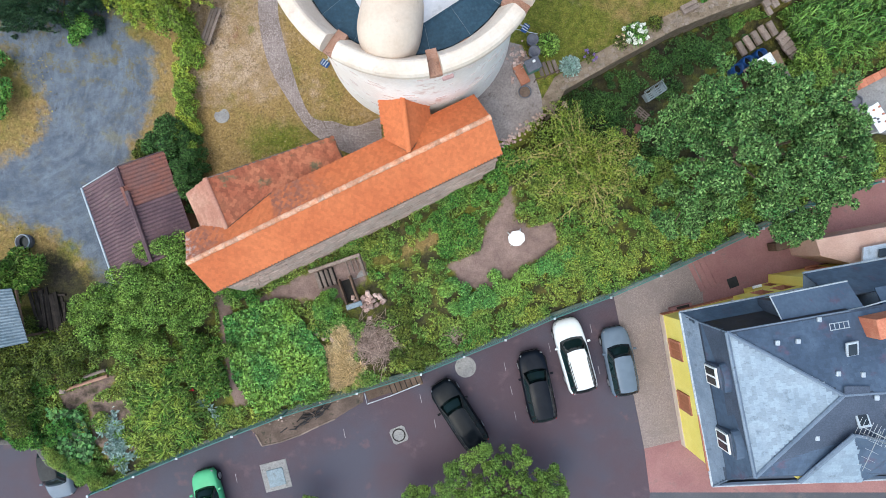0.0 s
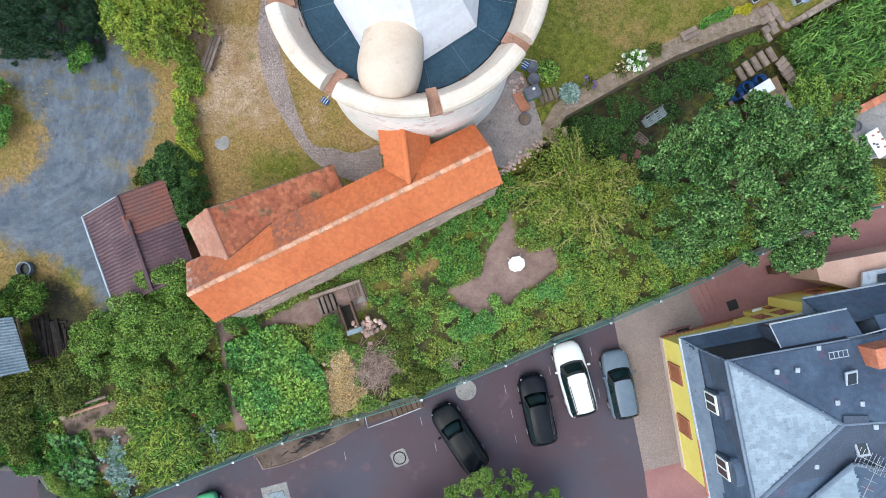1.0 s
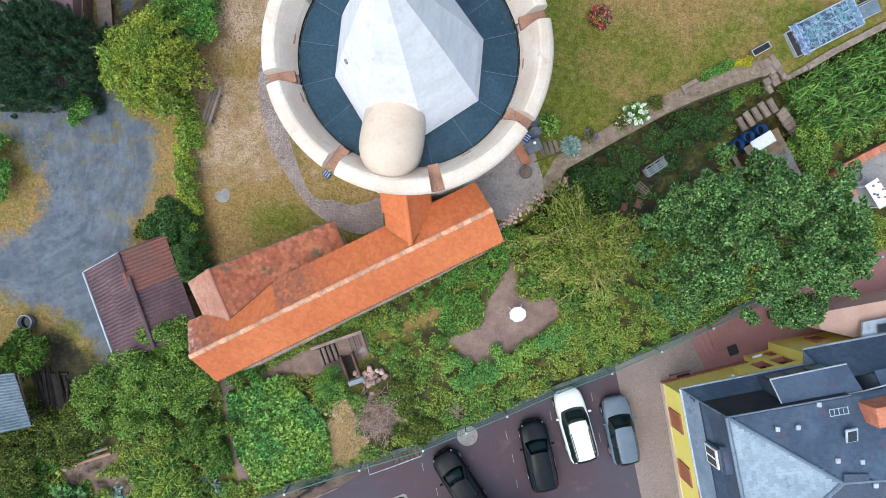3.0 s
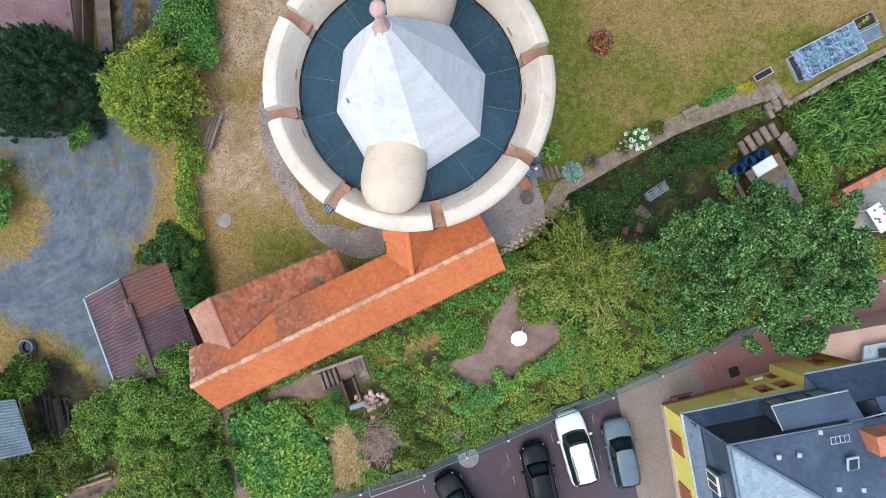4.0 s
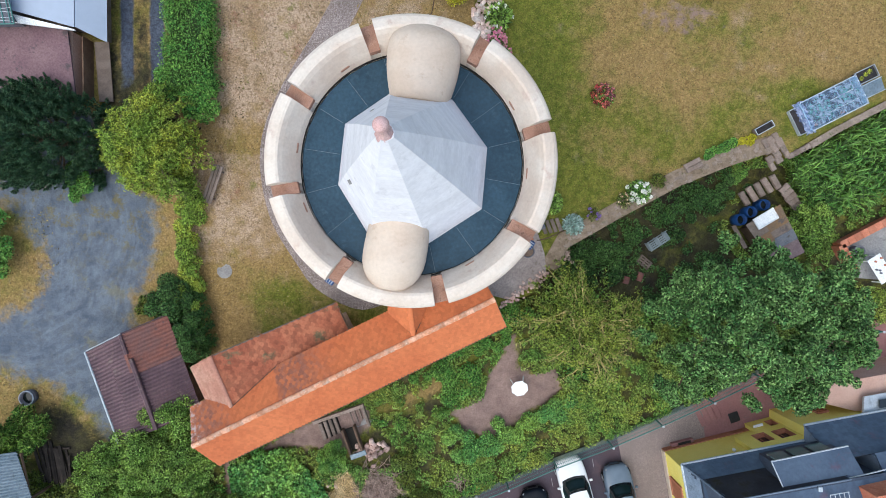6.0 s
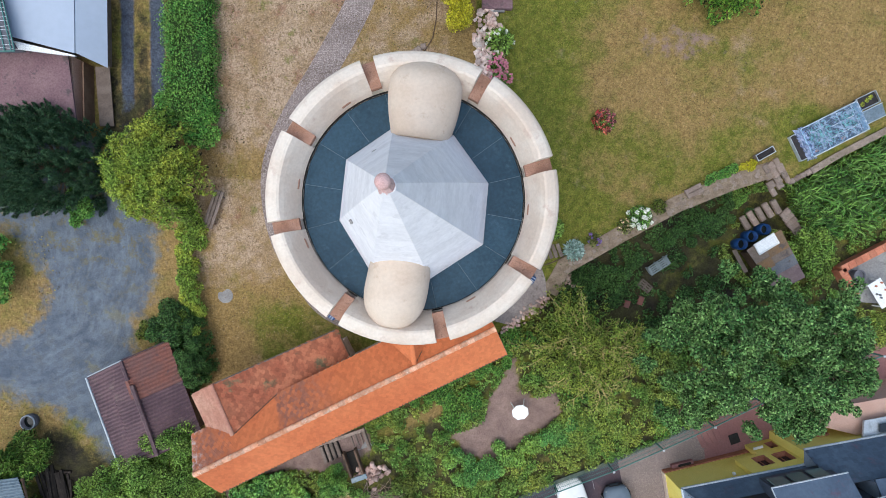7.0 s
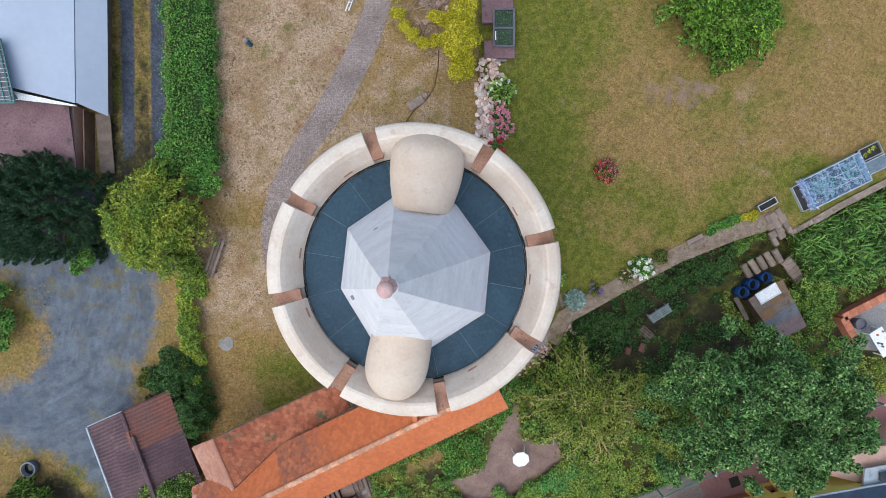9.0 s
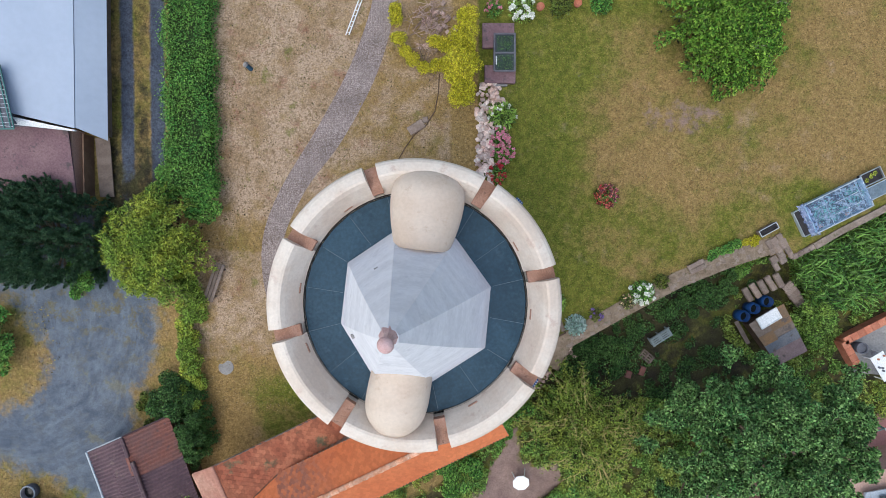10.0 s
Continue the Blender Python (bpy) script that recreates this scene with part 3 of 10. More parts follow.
    masks = {
        "gravel": soft_in(DRIVE, 1.8),
        "track": np.maximum.reduce([soft_in(t, 0.45) for t in TRACKS]),
        "soil": np.maximum.reduce([soft_in(p, 0.9) for p in SOILS + (OPEN_BED,)]),
        "dry": np.where(y > bank_y(x), np.where(x < -15.5, np.where(y > 14.5, 0.72, 0.66), np.where(x < 1.6, 0.98 - 0.62 * soft(8.3 - y, 0, 2.5) * soft(x, -12.3, -10.2), 0.34 + 0.42 * soft(np.hypot((x - 14) / 8, (y - 20) / 5.5), 1.25, 0.3) + 0.35 * soft(x, 16, 22) * soft(y, 15, 19) - 0.42 * soft(7.5 - x, -2.5, 3.0) - 0.55 * np.exp(-(((x - 19.3) / 2.4) ** 2 + ((y - 16.6) / 1.3) ** 2)))), 0.1 + 0.6 * np.clip(0.5 + inside(STRAW, x, y), 0, 1) + 0.3 * soft_in(TROD, 0.7)),
        "bare": np.where((x > -14.5) & (x < 0) & (y > 14), 0.85 * soft(y, 13, 18) * (0.62 + 0.38 * soft(-x, 4.5, 7)) + 0.2 * (1 - soft(y, 13, 18)), 0.12 + (0.16 + 0.40 * soft(-x, 8.0, 10.5)) * ((x < 0) & (x > -14.5)) * soft(y, 6.5, 9.5) + 0.22 * np.exp(-(((x - 16.5) / 2.5) ** 2 + ((y - 20.2) / 2.5) ** 2))),
    }
    # how far along and across the drive's own line each place lies
    line = np.array([(-20, 60), (-20, 14), (-19.3, 9.5), (-20.3, 5.5), (-23.5, 3.6), (-60, 6.0)], dtype=float)
    best, along, across, run = np.full(x.shape, 1e9), np.zeros(x.shape), np.zeros(x.shape), 0.0
    for p, q in zip(line, line[1:]):
        e = q - p
        size = math.hypot(*e)
        h = np.clip(((x - p[0]) * e[0] + (y - p[1]) * e[1]) / size ** 2, 0, 1)
        dx, dy = x - p[0] - h * e[0], y - p[1] - h * e[1]
        near = np.hypot(dx, dy) < best
        best = np.where(near, np.hypot(dx, dy), best)
        along = np.where(near, run + h * size, along)
        across = np.where(near, np.sign(e[0] * dy - e[1] * dx) * np.hypot(dx, dy), across)
        run += size
    masks["along"], masks["across"] = along, across
    masks["soil"] = np.maximum(masks["soil"], 0.46 * np.exp(-(((x - 12.8) / 2.6) ** 2 + ((y - 21.4) / 1.3) ** 2) ** 2))
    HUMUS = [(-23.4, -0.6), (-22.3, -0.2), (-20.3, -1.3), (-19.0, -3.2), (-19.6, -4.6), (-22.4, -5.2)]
    # dark earth by the lean-to; under the beans it paints the leaf-gap shade
    masks["dark_soil_shade"] = np.maximum(soft_in(HUMUS, 1.6), soft_in(BEANS, 0.4))
    # garden soil darkened to paint the shade between the plants
    masks["dark_soil_shade"] = np.maximum(masks["dark_soil_shade"], np.where((y > fence_y(x)) & (y < bank_y(x)) & (x > -24.5), 0.6, 0.0) * (1 - masks["soil"]) * (1 - soft_in(TROD, 0.8)))
    # bank under the trees: their shade darkens the ground colour, trail left out
    masks["dark_soil_shade"] = np.maximum(masks["dark_soil_shade"], soft_in([(5.2, 7.6), (6.2, 8.9), (12.6, 12.2), (16.0, 13.4), (16.6, 11.0), (16.6, 9.0), (18.5, 7.0), (19.5, 4.0), (12.0, 4.0), (8.0, 5.5)], 1.0) * 0.85 * (1 - soft_in([(17.1, 11.5), (16.5, 11.2), (14.8, 10.2), (13.2, 8.75), (12.6, 7.4), (13.1, 7.2), (13.7, 8.45), (15.1, 9.75), (16.9, 10.8)], 0.8)))
    # deep shade between conifer, barn and hedge, painted over grass and tracks
    masks["dark_soil_shade"] = np.maximum(masks["dark_soil_shade"], np.where((x > -19.2) & (x < -14.8) & (y > 15.5), 0.44 + 0.3 * soft(-y, -23, -19), 0.0) * (1 - masks["track"] * soft(y, 17, 20)))
    masks["dark_soil_shade"] = np.maximum(masks["dark_soil_shade"], np.maximum(soft_in(OPEN_BED, 0.6), soft_in(SOILS[3], 0.6)) * 0.55)
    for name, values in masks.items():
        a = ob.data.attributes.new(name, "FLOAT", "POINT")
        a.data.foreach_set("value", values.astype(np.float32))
    tagged(ob, "dry summer lawn, gravel and garden soil", "ground", kind="structure")


ground()


def drape(name, mat, left, right, lift, label, category, n=40, kind="structure"):
    """A strip of ground surface between two plan polylines of equal length."""
    bm = bmesh.new()
    rows = []
    m = len(left)
    def curve(pts, s):
        i = min(int(s), m - 2)
        t = s - i
        q = [Vector(pts[max(0, min(m - 1, j))]) for j in (i - 1, i, i + 1, i + 2)]
        return 0.5 * (2 * q[1] + (q[2] - q[0]) * t + (2 * q[0] - 5 * q[1] + 4 * q[2] - q[3]) * t * t + (3 * q[1] - q[0] - 3 * q[2] + q[3]) * t ** 3)
    for s in np.linspace(0, m - 1, n):
        a, b = curve(left, s), curve(right, s)
        rows.append([bm.verts.new((a[0] + (b[0] - a[0]) * f, a[1] + (b[1] - a[1]) * f, land1(a[0] + (b[0] - a[0]) * f, a[1] + (b[1] - a[1]) * f) + lift)) for f in (0, 0.25, 0.5, 0.75, 1)])
    for p, q in zip(rows, rows[1:]):
        for i in range(4):
            bm.faces.new((p[i], p[i + 1], q[i + 1], q[i]))
    return tagged(part(name, bm, mat), label, category, kind=kind)


def setts(name, c1, c2, joint, scale, bump=0.8):
    k = Nodes(name, 0.8)
    v = k.n("ShaderNodeTexVoronoi", Scale=scale, Randomness=0.72)
    v.feature = "DISTANCE_TO_EDGE"
    k.link(k.pos, v.inputs["Vector"])
    c = k.n("ShaderNodeTexVoronoi", Scale=scale, Randomness=0.72)
    k.link(k.pos, c.inputs["Vector"])
    sep = k.t.nodes.new("ShaderNodeSeparateColor")
    k.link(c.outputs["Color"], sep.inputs[0])
    col = k.mix(sep.outputs[0], c1, c2)
    col = k.mix(k.ramp(k.noise(0.8, 4), 0.4, 0.7, 0, 0.5), col, tuple(a * 0.75 for a in c1))
    e = k.ramp(v.outputs["Distance"], 0.03, 0.12)
    k.color(k.mix(e, joint, col))
    k.bump(e, bump, 0.02)
    return k.mat


SETTS = setts("granite_setts", (0.265, 0.212, 0.195), (0.43, 0.355, 0.33), (0.15, 0.112, 0.095), 11.5)
PAVERS = setts("pale_pavers", (0.245, 0.195, 0.18), (0.31, 0.25, 0.23), (0.19, 0.15, 0.14), 11.0, 0.3)
ROADMAT = surface("reddish_asphalt", (0.078, 0.050, 0.062), (0.068, 0.063, 0.085), 0.16, 38, (0.112, 0.074, 0.085), 0.7, 0.7, bump=0.3, dist=0.008, grain_k=1.2)
ROADBLUE = surface("grey_asphalt", (0.075, 0.078, 0.092), (0.10, 0.10, 0.115), 0.3, 40, (0.12, 0.11, 0.12), 1.2, 0.7, bump=0.3, dist=0.008)
REDPAVE = surface("red_paving", (0.25, 0.12, 0.118), (0.31, 0.158, 0.15), 0.4, 14, (0.22, 0.13, 0.125), 1.6, 0.85, bump=0.2, grain_k=0.6)


def flat(name, mat, pts, z, thick, label, category):
    bm = bmesh.new()
    prism(bm, pts, z - thick, z)
    return tagged(part(name, bm, mat), label, category, kind="structure")


# ---- street and paths ----
road_pts = [(x, float(fence_y(x)) - 0.02) for x in (-60, -24.2, -23.2, -20.3, -14.5, -8.45, -1.25, 3.55, 6.4, 9.5, 10.6)] + [(13.2, -15.2), (13.4, -45), (-60, -45)]
flat("road", ROADMAT, road_pts, STREET, 0.3, "dark reddish asphalt street with parking bays", "road")
flat("pavement", PAVERS, [(10.6, float(fence_y(10.6)) - 0.02), (12.4, -1.55), (15.3, -0.25), (16.2, -1.6), (16.4, -3.5), (13.9, -4.2), (15.0, -12.0), (12.65, -12.55)], STREET + 0.012, 0.3, "pale paved strip beside the yellow house", "pavement")
flat("lane", REDPAVE, [(15.3, -0.25), (18.1, 1.1), (21.3, 2.55), (25.1, 3.85), (60, 15.9), (60, 8), (27, -1.5), (22, -2.4), (18, -3.4), (16.4, -3.5), (16.2, -1.6)], STREET + 0.006, 0.3, "red paved lane climbing behind the house", "road")
flat("pavement_red", REDPAVE, [(12.65, -12.55), (15.0, -12.0), (17, -12.6), (30, -12.2), (30, -15.3), (13.0, -15.3)], STREET + 0.016, 0.3, "red paving in front of the house", "pavement")
flat("road_south", ROADBLUE, [(13.0, -15.3), (60, -15.3), (60, -45), (13.2, -45)], STREET + 0.003, 0.3, "grey asphalt of the through street", "road")
drape("cobbled_path", SETTS, [(-3.5, 32), (-4.05, 27.7), (-5.2, 24.3), (-6.97, 21.0), (-9.4, 17), (-10.3, 14), (-9.85, 10.6), (-8.45, 8.0), (-7.2, 6.4), (-5.0, 5.3), (-3.4, 5.6)], [(-2.2, 32), (-2.75, 27.7), (-3.8, 23.8), (-5.75, 20.1), (-7.9, 17.2), (-9.2, 14), (-8.6, 10.6), (-7.5, 7.6), (-6.1, 7.15), (-5.0, 6.9), (-3.5, 7.4)], 0.03, "curving path of small granite setts", "path", 70)

# lane steps and low walls by the house
for i in range(4):
    p = Vector((15.9 + i * 0.33, -1.75 + i * 0.16, 0))
    tagged(part("lane_step", boxed((0, 0, 0), (0.3, 2.0, 0.10), Matrix.Translation((p.x, p.y, STREET - 0.02 + i * 0.010)) @ pose(0, 0, 0, 0, 0, 26), 0.02), REDPAVE), "shallow red sandstone step in the lane", "step", "lane steps", kind="structure")


def wall_along(name, mat, line, z0, z1, width, label, category="wall"):
    """A thick wall along a plan polyline."""
    L, R = [], []
    for i, p in enumerate(line):
        a, b = Vector(line[max(i - 1, 0)]), Vector(line[min(i + 1, len(line) - 1)])
        d = (b - a).normalized()
        nrm = Vector((-d.y, d.x)) * width * 0.5
        L.append((p[0] + nrm.x, p[1] + nrm.y))
        R.append((p[0] - nrm.x, p[1] - nrm.y))
    bm = bmesh.new()
    zt = z1 if isinstance(z1, (list, tuple)) else [z1] * len(line)
    for i in range(len(line) - 1):
        prism(bm, [L[i], L[i + 1], R[i + 1], R[i]], z0, [zt[i], zt[i + 1], zt[i + 1], zt[i]])
    return tagged(part(name, bm, mat), label, category, kind="structure")


MOSSY = surface("mossy_kerb", (0.065, 0.095, 0.075), (0.12, 0.135, 0.10), 1.5, 9, (0.22, 0.20, 0.17), 2.0, 0.95, bump=0.6)
wall_along("retaining_wall", MOSSY, [(x, y) for x, y in zip(FENCE_X[3:-1], FENCE_Y[3:-1])], STREET - 0.3, -2.26, 0.22, "low rubble retaining wall under the garden fence")
WALLTOP_D = surface("dark_rough_concrete", (0.10, 0.095, 0.09), (0.15, 0.14, 0.13), 1.2, 10, (0.06, 0.065, 0.04), 2.5, 0.95, bump=0.7, dist=0.02)
wall_along("yard_wall", WALLTOP_D, [(-60, -11.3), (-24.3, -11.3)], STREET - 0.3, -1.95, 0.3, "rough concrete wall of the lower yard")
wall_along("yard_wall_side", WALLTOP_D, [(-24.2, -11.2), (-23.2, -12.6), (-20.4, -14.0)], STREET - 0.3, -2.1, 0.3, "concrete wall bounding the lower yard")
WALLTOP = surface("mossy_wall_stone", (0.20, 0.155, 0.12), (0.28, 0.22, 0.18), 1.8, 9, (0.10, 0.10, 0.05), 2.5, 0.95, bump=0.8, dist=0.03)
path_e = [(5.6, 7.7), (6.4, 9.15), (9.5, 10.9), (12.6, 12.55), (15.5, 13.7), (18.3, 14.6)]
PATHDIRT = surface("trodden_stone_path", (0.17, 0.125, 0.085), (0.25, 0.19, 0.14), 2.6, 14, (0.10, 0.095, 0.045), 3.4, 0.95, bump=0.7)
wall_along("terrace_wall", PATHDIRT, [(p[0] + 0.03, p[1] - 0.05) for p in path_e], -2.6, -0.035, 0.9, "trodden path on top of the rubble terrace wall")
wall_along("terrace_wall_east", WALLTOP, [(20.0, 14.3), (21.3, 15.07), (24.0, 16.46), (40, 24.7)], -2.6, 0.02, 0.36, "rubble terrace wall beside the cold frame")
TERRACE = surface("pinkish_worn_concrete", (0.235, 0.195, 0.18), (0.30, 0.255, 0.235), 0.9, 10, (0.15, 0.12, 0.105), 2.2, 0.9, bump=0.4)
flat("concrete_yard", TERRACE, [(1.0, 7.2), (2.0, 8.7), (2.9, 10.0), (3.5, 11.4), (4.3, 11.2), (4.75, 10.4), (5.4, 8.4), (5.5, 7.4), (4.6, 6.6), (3.4, 5.9), (2.2, 6.2)], -0.03, 1.2, "stained concrete terrace beside the tower", "terrace")


# ---- tower ----
TC = (-1.42, 12.2)


def tower():
    t = tagged(empty("tower", (TC[0], TC[1], -0.6)), "round white-plastered medieval tower with crenellated parapet and octagonal spire", "tower")
    c = (TC[0], TC[1], 0)
    wall = lathed([(5.2, -1.6), (5.14, -0.4), (5.06, 2.0), (4.98, 5.0), (4.98, 6.9), (5.18, 7.5), (5.42, 8.0), (5.50, 8.3), (5.50, 8.45), (4.75, 8.45), (4.62, 7.9), (3.0, 7.9)], c, 72)
    w = part("wall", wall, PLASTER, t, "white plaster with pinkish worn patches", True)
    # parapet: eight merlons between eight gaps
    gaps = (108, 58.5, 14, -32, -78, -123.5, -168, -210.5)
    prof = [(5.52, 8.50), (5.61, 8.72), (5.62, 8.98), (5.55, 9.12), (5.44, 9.20), (5.28, 9.25), (5.12, 9.28), (5.03, 9.25), (4.90, 9.06), (4.72, 8.7), (4.55, 8.35), (4.43, 8.02), (4.8, 7.95), (4.9, 8.40)]
    for i, g in enumerate(gaps):
        nxt = gaps[(i + 1) % 8] - (360 if i == 7 else 0)
        half = 2.75
        bm = bmesh.new()
        sector(bm, prof, c, nxt + half, g - half, 18)
        part("merlon", bm, PARAPET, t)
        bm = bmesh.new()
        sector(bm, [(5.55, 8.40), (5.55, 8.62), (4.9, 8.68), (4.50, 8.68), (4.50, 8.40)], c, g - half, g + half, 2)
        part("embrasure_sill", bm, BROWNSTONE, t, "brown sandstone sill of the gap")
    # small slots in the inner face
    for k, a in enumerate((125, 172, -158, -60, -5, 30)):
        m = Matrix.Translation((TC[0], TC[1], 8.32)) @ pose(0, 0, 0, 0, 0, a)
        part("slot", boxed((4.60, 0, 0), (0.16, 0.42, 0.12), m, 0.02), BROWNSTONE, t)
    # outer slots and worn courses in the wall
    rng = np.random.default_rng(8)
    for a, z, wd, h in ((-102, 7.1, 0.42, 0.22), (-71, 6.3, 0.50, 0.22), (-45, 7.0, 0.4, 0.2), (-140, 6.8, 0.4, 0.2)):
        m = Matrix.Translation((TC[0], TC[1], z)) @ pose(0, 0, 0, 0, 0, a)
        part("wall_opening", boxed((4.95, 0, 0), (0.3, wd, h), m), PINKSTONE, t, "small rectangular opening framed in pink stone")
    for k in range(70):
        a, z = rng.uniform(-150, -15), rng.uniform(1.0, 7.0)
        r = np.interp(z, [-0.4, 2, 5, 6.9], [5.14, 5.06, 4.98, 4.98])
        m = Matrix.Translation((TC[0], TC[1], z)) @ pose(0, 0, 0, 0, rng.uniform(-3, 3), a)
        part("exposed_stone", boxed((r - 0.045, 0, 0), (0.11, rng.uniform(0.12, 0.6), rng.uniform(0.03, 0.09)), m, 0.01), PINKWORN, t)
    # deck in sheet metal panels
    z = 8.02
    octa = [(-2.2, 15.15), (-4.13, 13.85), (-4.42, 11.4), (-3.1, 9.2), (-0.75, 9.02), (1.4, 10.4), (1.62, 12.88), (0.22, 14.82)]
    deck_c = Vector((TC[0], TC[1] - 0.02))
    bm = bmesh.new()
    lathe(bm, [(4.47, 7.98), (4.47, z + 0.06), (4.43, z + 0.06), (4.43, 7.98)], (deck_c.x, deck_c.y, 0), 72)
    part("flashing", bm, DARKGAP, t, "dark edge flashing of the deck")
    for i in range(8):
        p, q = Vector(octa[i]), Vector(octa[(i + 1) % 8])
        for j in range(2):
            a, b = p.lerp(q, j / 2), p.lerp(q, (j + 1) / 2)
            da, db = (a - deck_c), (b - deck_c)
            # first and last joints run from the corners, the middle ones square to the side
            oa, ob_ = deck_c + da.normalized() * 4.40, deck_c + db.normalized() * 4.40
            om = deck_c + (da.normalized() + db.normalized()).normalized() * 4.40
            pts = [a, b, ob_, om, oa]
            cen = sum(pts, Vector((0, 0))) / 5
            pts = [cen + (v - cen) * (1 - 0.012 / max((v - cen).length, 0.1)) for v in pts]
            inner = 0.02
            bm = bmesh.new()
            prism(bm, [(v.x, v.y) for v in pts], z - 0.04, [z + inner, z + inner, z, z, z])
            part("deck_panel", bm, ZINC, t)
            bm = bmesh.new()
            d = (oa - a).normalized() * 0.0
            tube(bm, [(a.x, a.y, z + 0.02), (oa.x, oa.y, z + 0.002)], 0.009, 4)
            part("seam", bm, SEAM, t)
    bm = bmesh.new()
    prism(bm, [(deck_c.x + 4.42 * math.cos(radians(k * 7.5)), deck_c.y + 4.42 * math.sin(radians(k * 7.5))) for k in range(48)], z - 0.2, z - 0.045)
    part("deck_underlay", bm, DARKGAP, t)
    # spire
    apex = Vector((-1.82, 12.15, 15.45))
    bm = bmesh.new()
    rings = []
    for f in (0.0, 0.03, 0.2, 0.45, 0.7, 0.93):
        zz = 7.95 + (apex.z - 7.95) * f
        pull = 1 - f + (0.035 * math.sin(f * math.pi))
        rings.append([bm.verts.new((apex.x + (p[0] - apex.x) * pull, apex.y + (p[1] - apex.y) * pull, zz)) for p in octa])
    for a, b in zip(rings, rings[1:]):
        for k in range(8):
            bm.faces.new((a[k], a[(k + 1) % 8], b[(k + 1) % 8], b[k]))
    bm.faces.new(rings[-1])
    bm.faces.new(rings[0][::-1])
    sp = part("spire", bm, ROOFPLASTER, t, "tall octagonal spire of pale grey plaster")
    base = bmesh.new()
    prism(base, [(apex.x + (p[0] - apex.x) * 1.008, apex.y + (p[1] - apex.y) * 1.008) for p in octa], 7.9, 8.07)
    part("spire_footing", base, ZINC, t)
    for az, h in ((118, 10.6), (-42, 10.6), (24, 10.6), (206, 10.2)):
        f = (h - 7.95) / (apex.z - 7.95)
        r = 2.74 * (1 - f) + 0.03
        m = Matrix.Translation((apex.x, apex.y, h)) @ pose(0, 0, 0, 0, 0, az)
        part("vent_hole", boxed((r, 0, 0), (0.10, 0.17, 0.10), m, 0.01), IRON, sp)
    part("finial_collar", lathed([(0.0, 14.55), (0.29, 14.55), (0.32, 14.68), (0.29, 14.80), (0.17, 15.15), (0.11, 15.7), (0.0, 15.7)], (apex.x, apex.y, 0), 8), PINKSTONE, t, "pink sandstone octagonal collar")
    part("finial_ball", lathed([(0.0, 15.64), (0.12, 15.68), (0.20, 15.80), (0.225, 15.93), (0.19, 16.07), (0.09, 16.15), (0.0, 16.17)], (apex.x, apex.y, 0), 16), PINKSTONE, t, "round pink sandstone ball", True)
    # barrel-vaulted exits between spire and parapet
    for label, az, r0, r1, half0, half1 in (("south", -100.5, 1.0, 4.98, 0.98, 1.22), ("north", 83.0, 2.2, 5.16, 1.06, 1.42)):
        d = Vector((math.cos(radians(az)), math.sin(radians(az)), 0))
        s = Vector((-d.y, d.x, 0))
        bm = bmesh.new()
        rows = []
        for f in (0.0, 0.15, 0.3, 0.45, 0.58, 0.68, 0.77, 0.85, 0.91, 0.96, 1.0):
            r = r0 + (r1 - r0) * f
            end = max(0.0, (f - 0.66) / 0.34)
            h = (half0 + (half1 - half0) * math.sin(min(f / 0.65, 1) * math.pi / 2)) * (1 - (0.42 if label == "north" else 0.52) * end ** 2.6)
            top = 10.12 - 0.25 * f - 0.62 * end ** 2.2
            ring = []
            for j in range(15):
                a = math.pi * j / 14
                p = Vector((TC[0], TC[1], 0)) + d * r + s * (math.cos(a) * h)
                zz = 8.75 + (top - 8.75) * math.sin(a) ** 0.8
                ring.append(bm.verts.new((p.x, p.y, zz)))
            lo = [bm.verts.new((ring[0].co.x, ring[0].co.y, 7.95)), bm.verts.new((ring[-1].co.x, ring[-1].co.y, 7.95))]
            rows.append([lo[0]] + ring + [lo[1]])
        for a, b in zip(rows, rows[1:]):
            for j in range(16):
                bm.faces.new((a[j], a[j + 1], b[j + 1], b[j]))
        bm.faces.new(rows[0])
        bm.faces.new(rows[-1][::-1])
        part("vaulted_exit", bm, CREAM, t, "cream plastered barrel vault over the deck door", True)
        if label == "south":
            for sgn in (-1, 1):
                m = Matrix.Translation((TC[0] + d.x * 2.2, TC[1] + d.y * 2.2, 9.75)) @ pose(0, 0, 0, 0, 0, az)
                part("fixing", boxed((0, sgn * 0.62, 0), (0.07, 0.05, 0.06), m, 0.01), WHITE, t)
    return t


tower()


def floodlight(az, r, z):
    m = Matrix.Translation((TC[0], TC[1], z)) @ pose(0, 0, 0, 0, 0, az)
    f = tagged(empty("floodlight", m @ Vector((r, 0, 0))), "small blue-grey floodlight bracketed to the tower wall", "lamp", "tower floodlights")
    part("bracket", boxed((r - 0.22, 0, 0.02), (0.36, 0.05, 0.05), m, 0.01), GALV, f)
    part("housing", boxed((r, 0, 0), (0.26, 0.36, 0.12), m, 0.03), BLUEPLASTIC, f)
    for k in (-1, 0, 1):
        part("fin", boxed((r, k * 0.1, 0.075), (0.22, 0.025, 0.04), m), ZINC_L, f)


for az in (-126, -34, 44.5):
    floodlight(az, 5.75, 7.75)


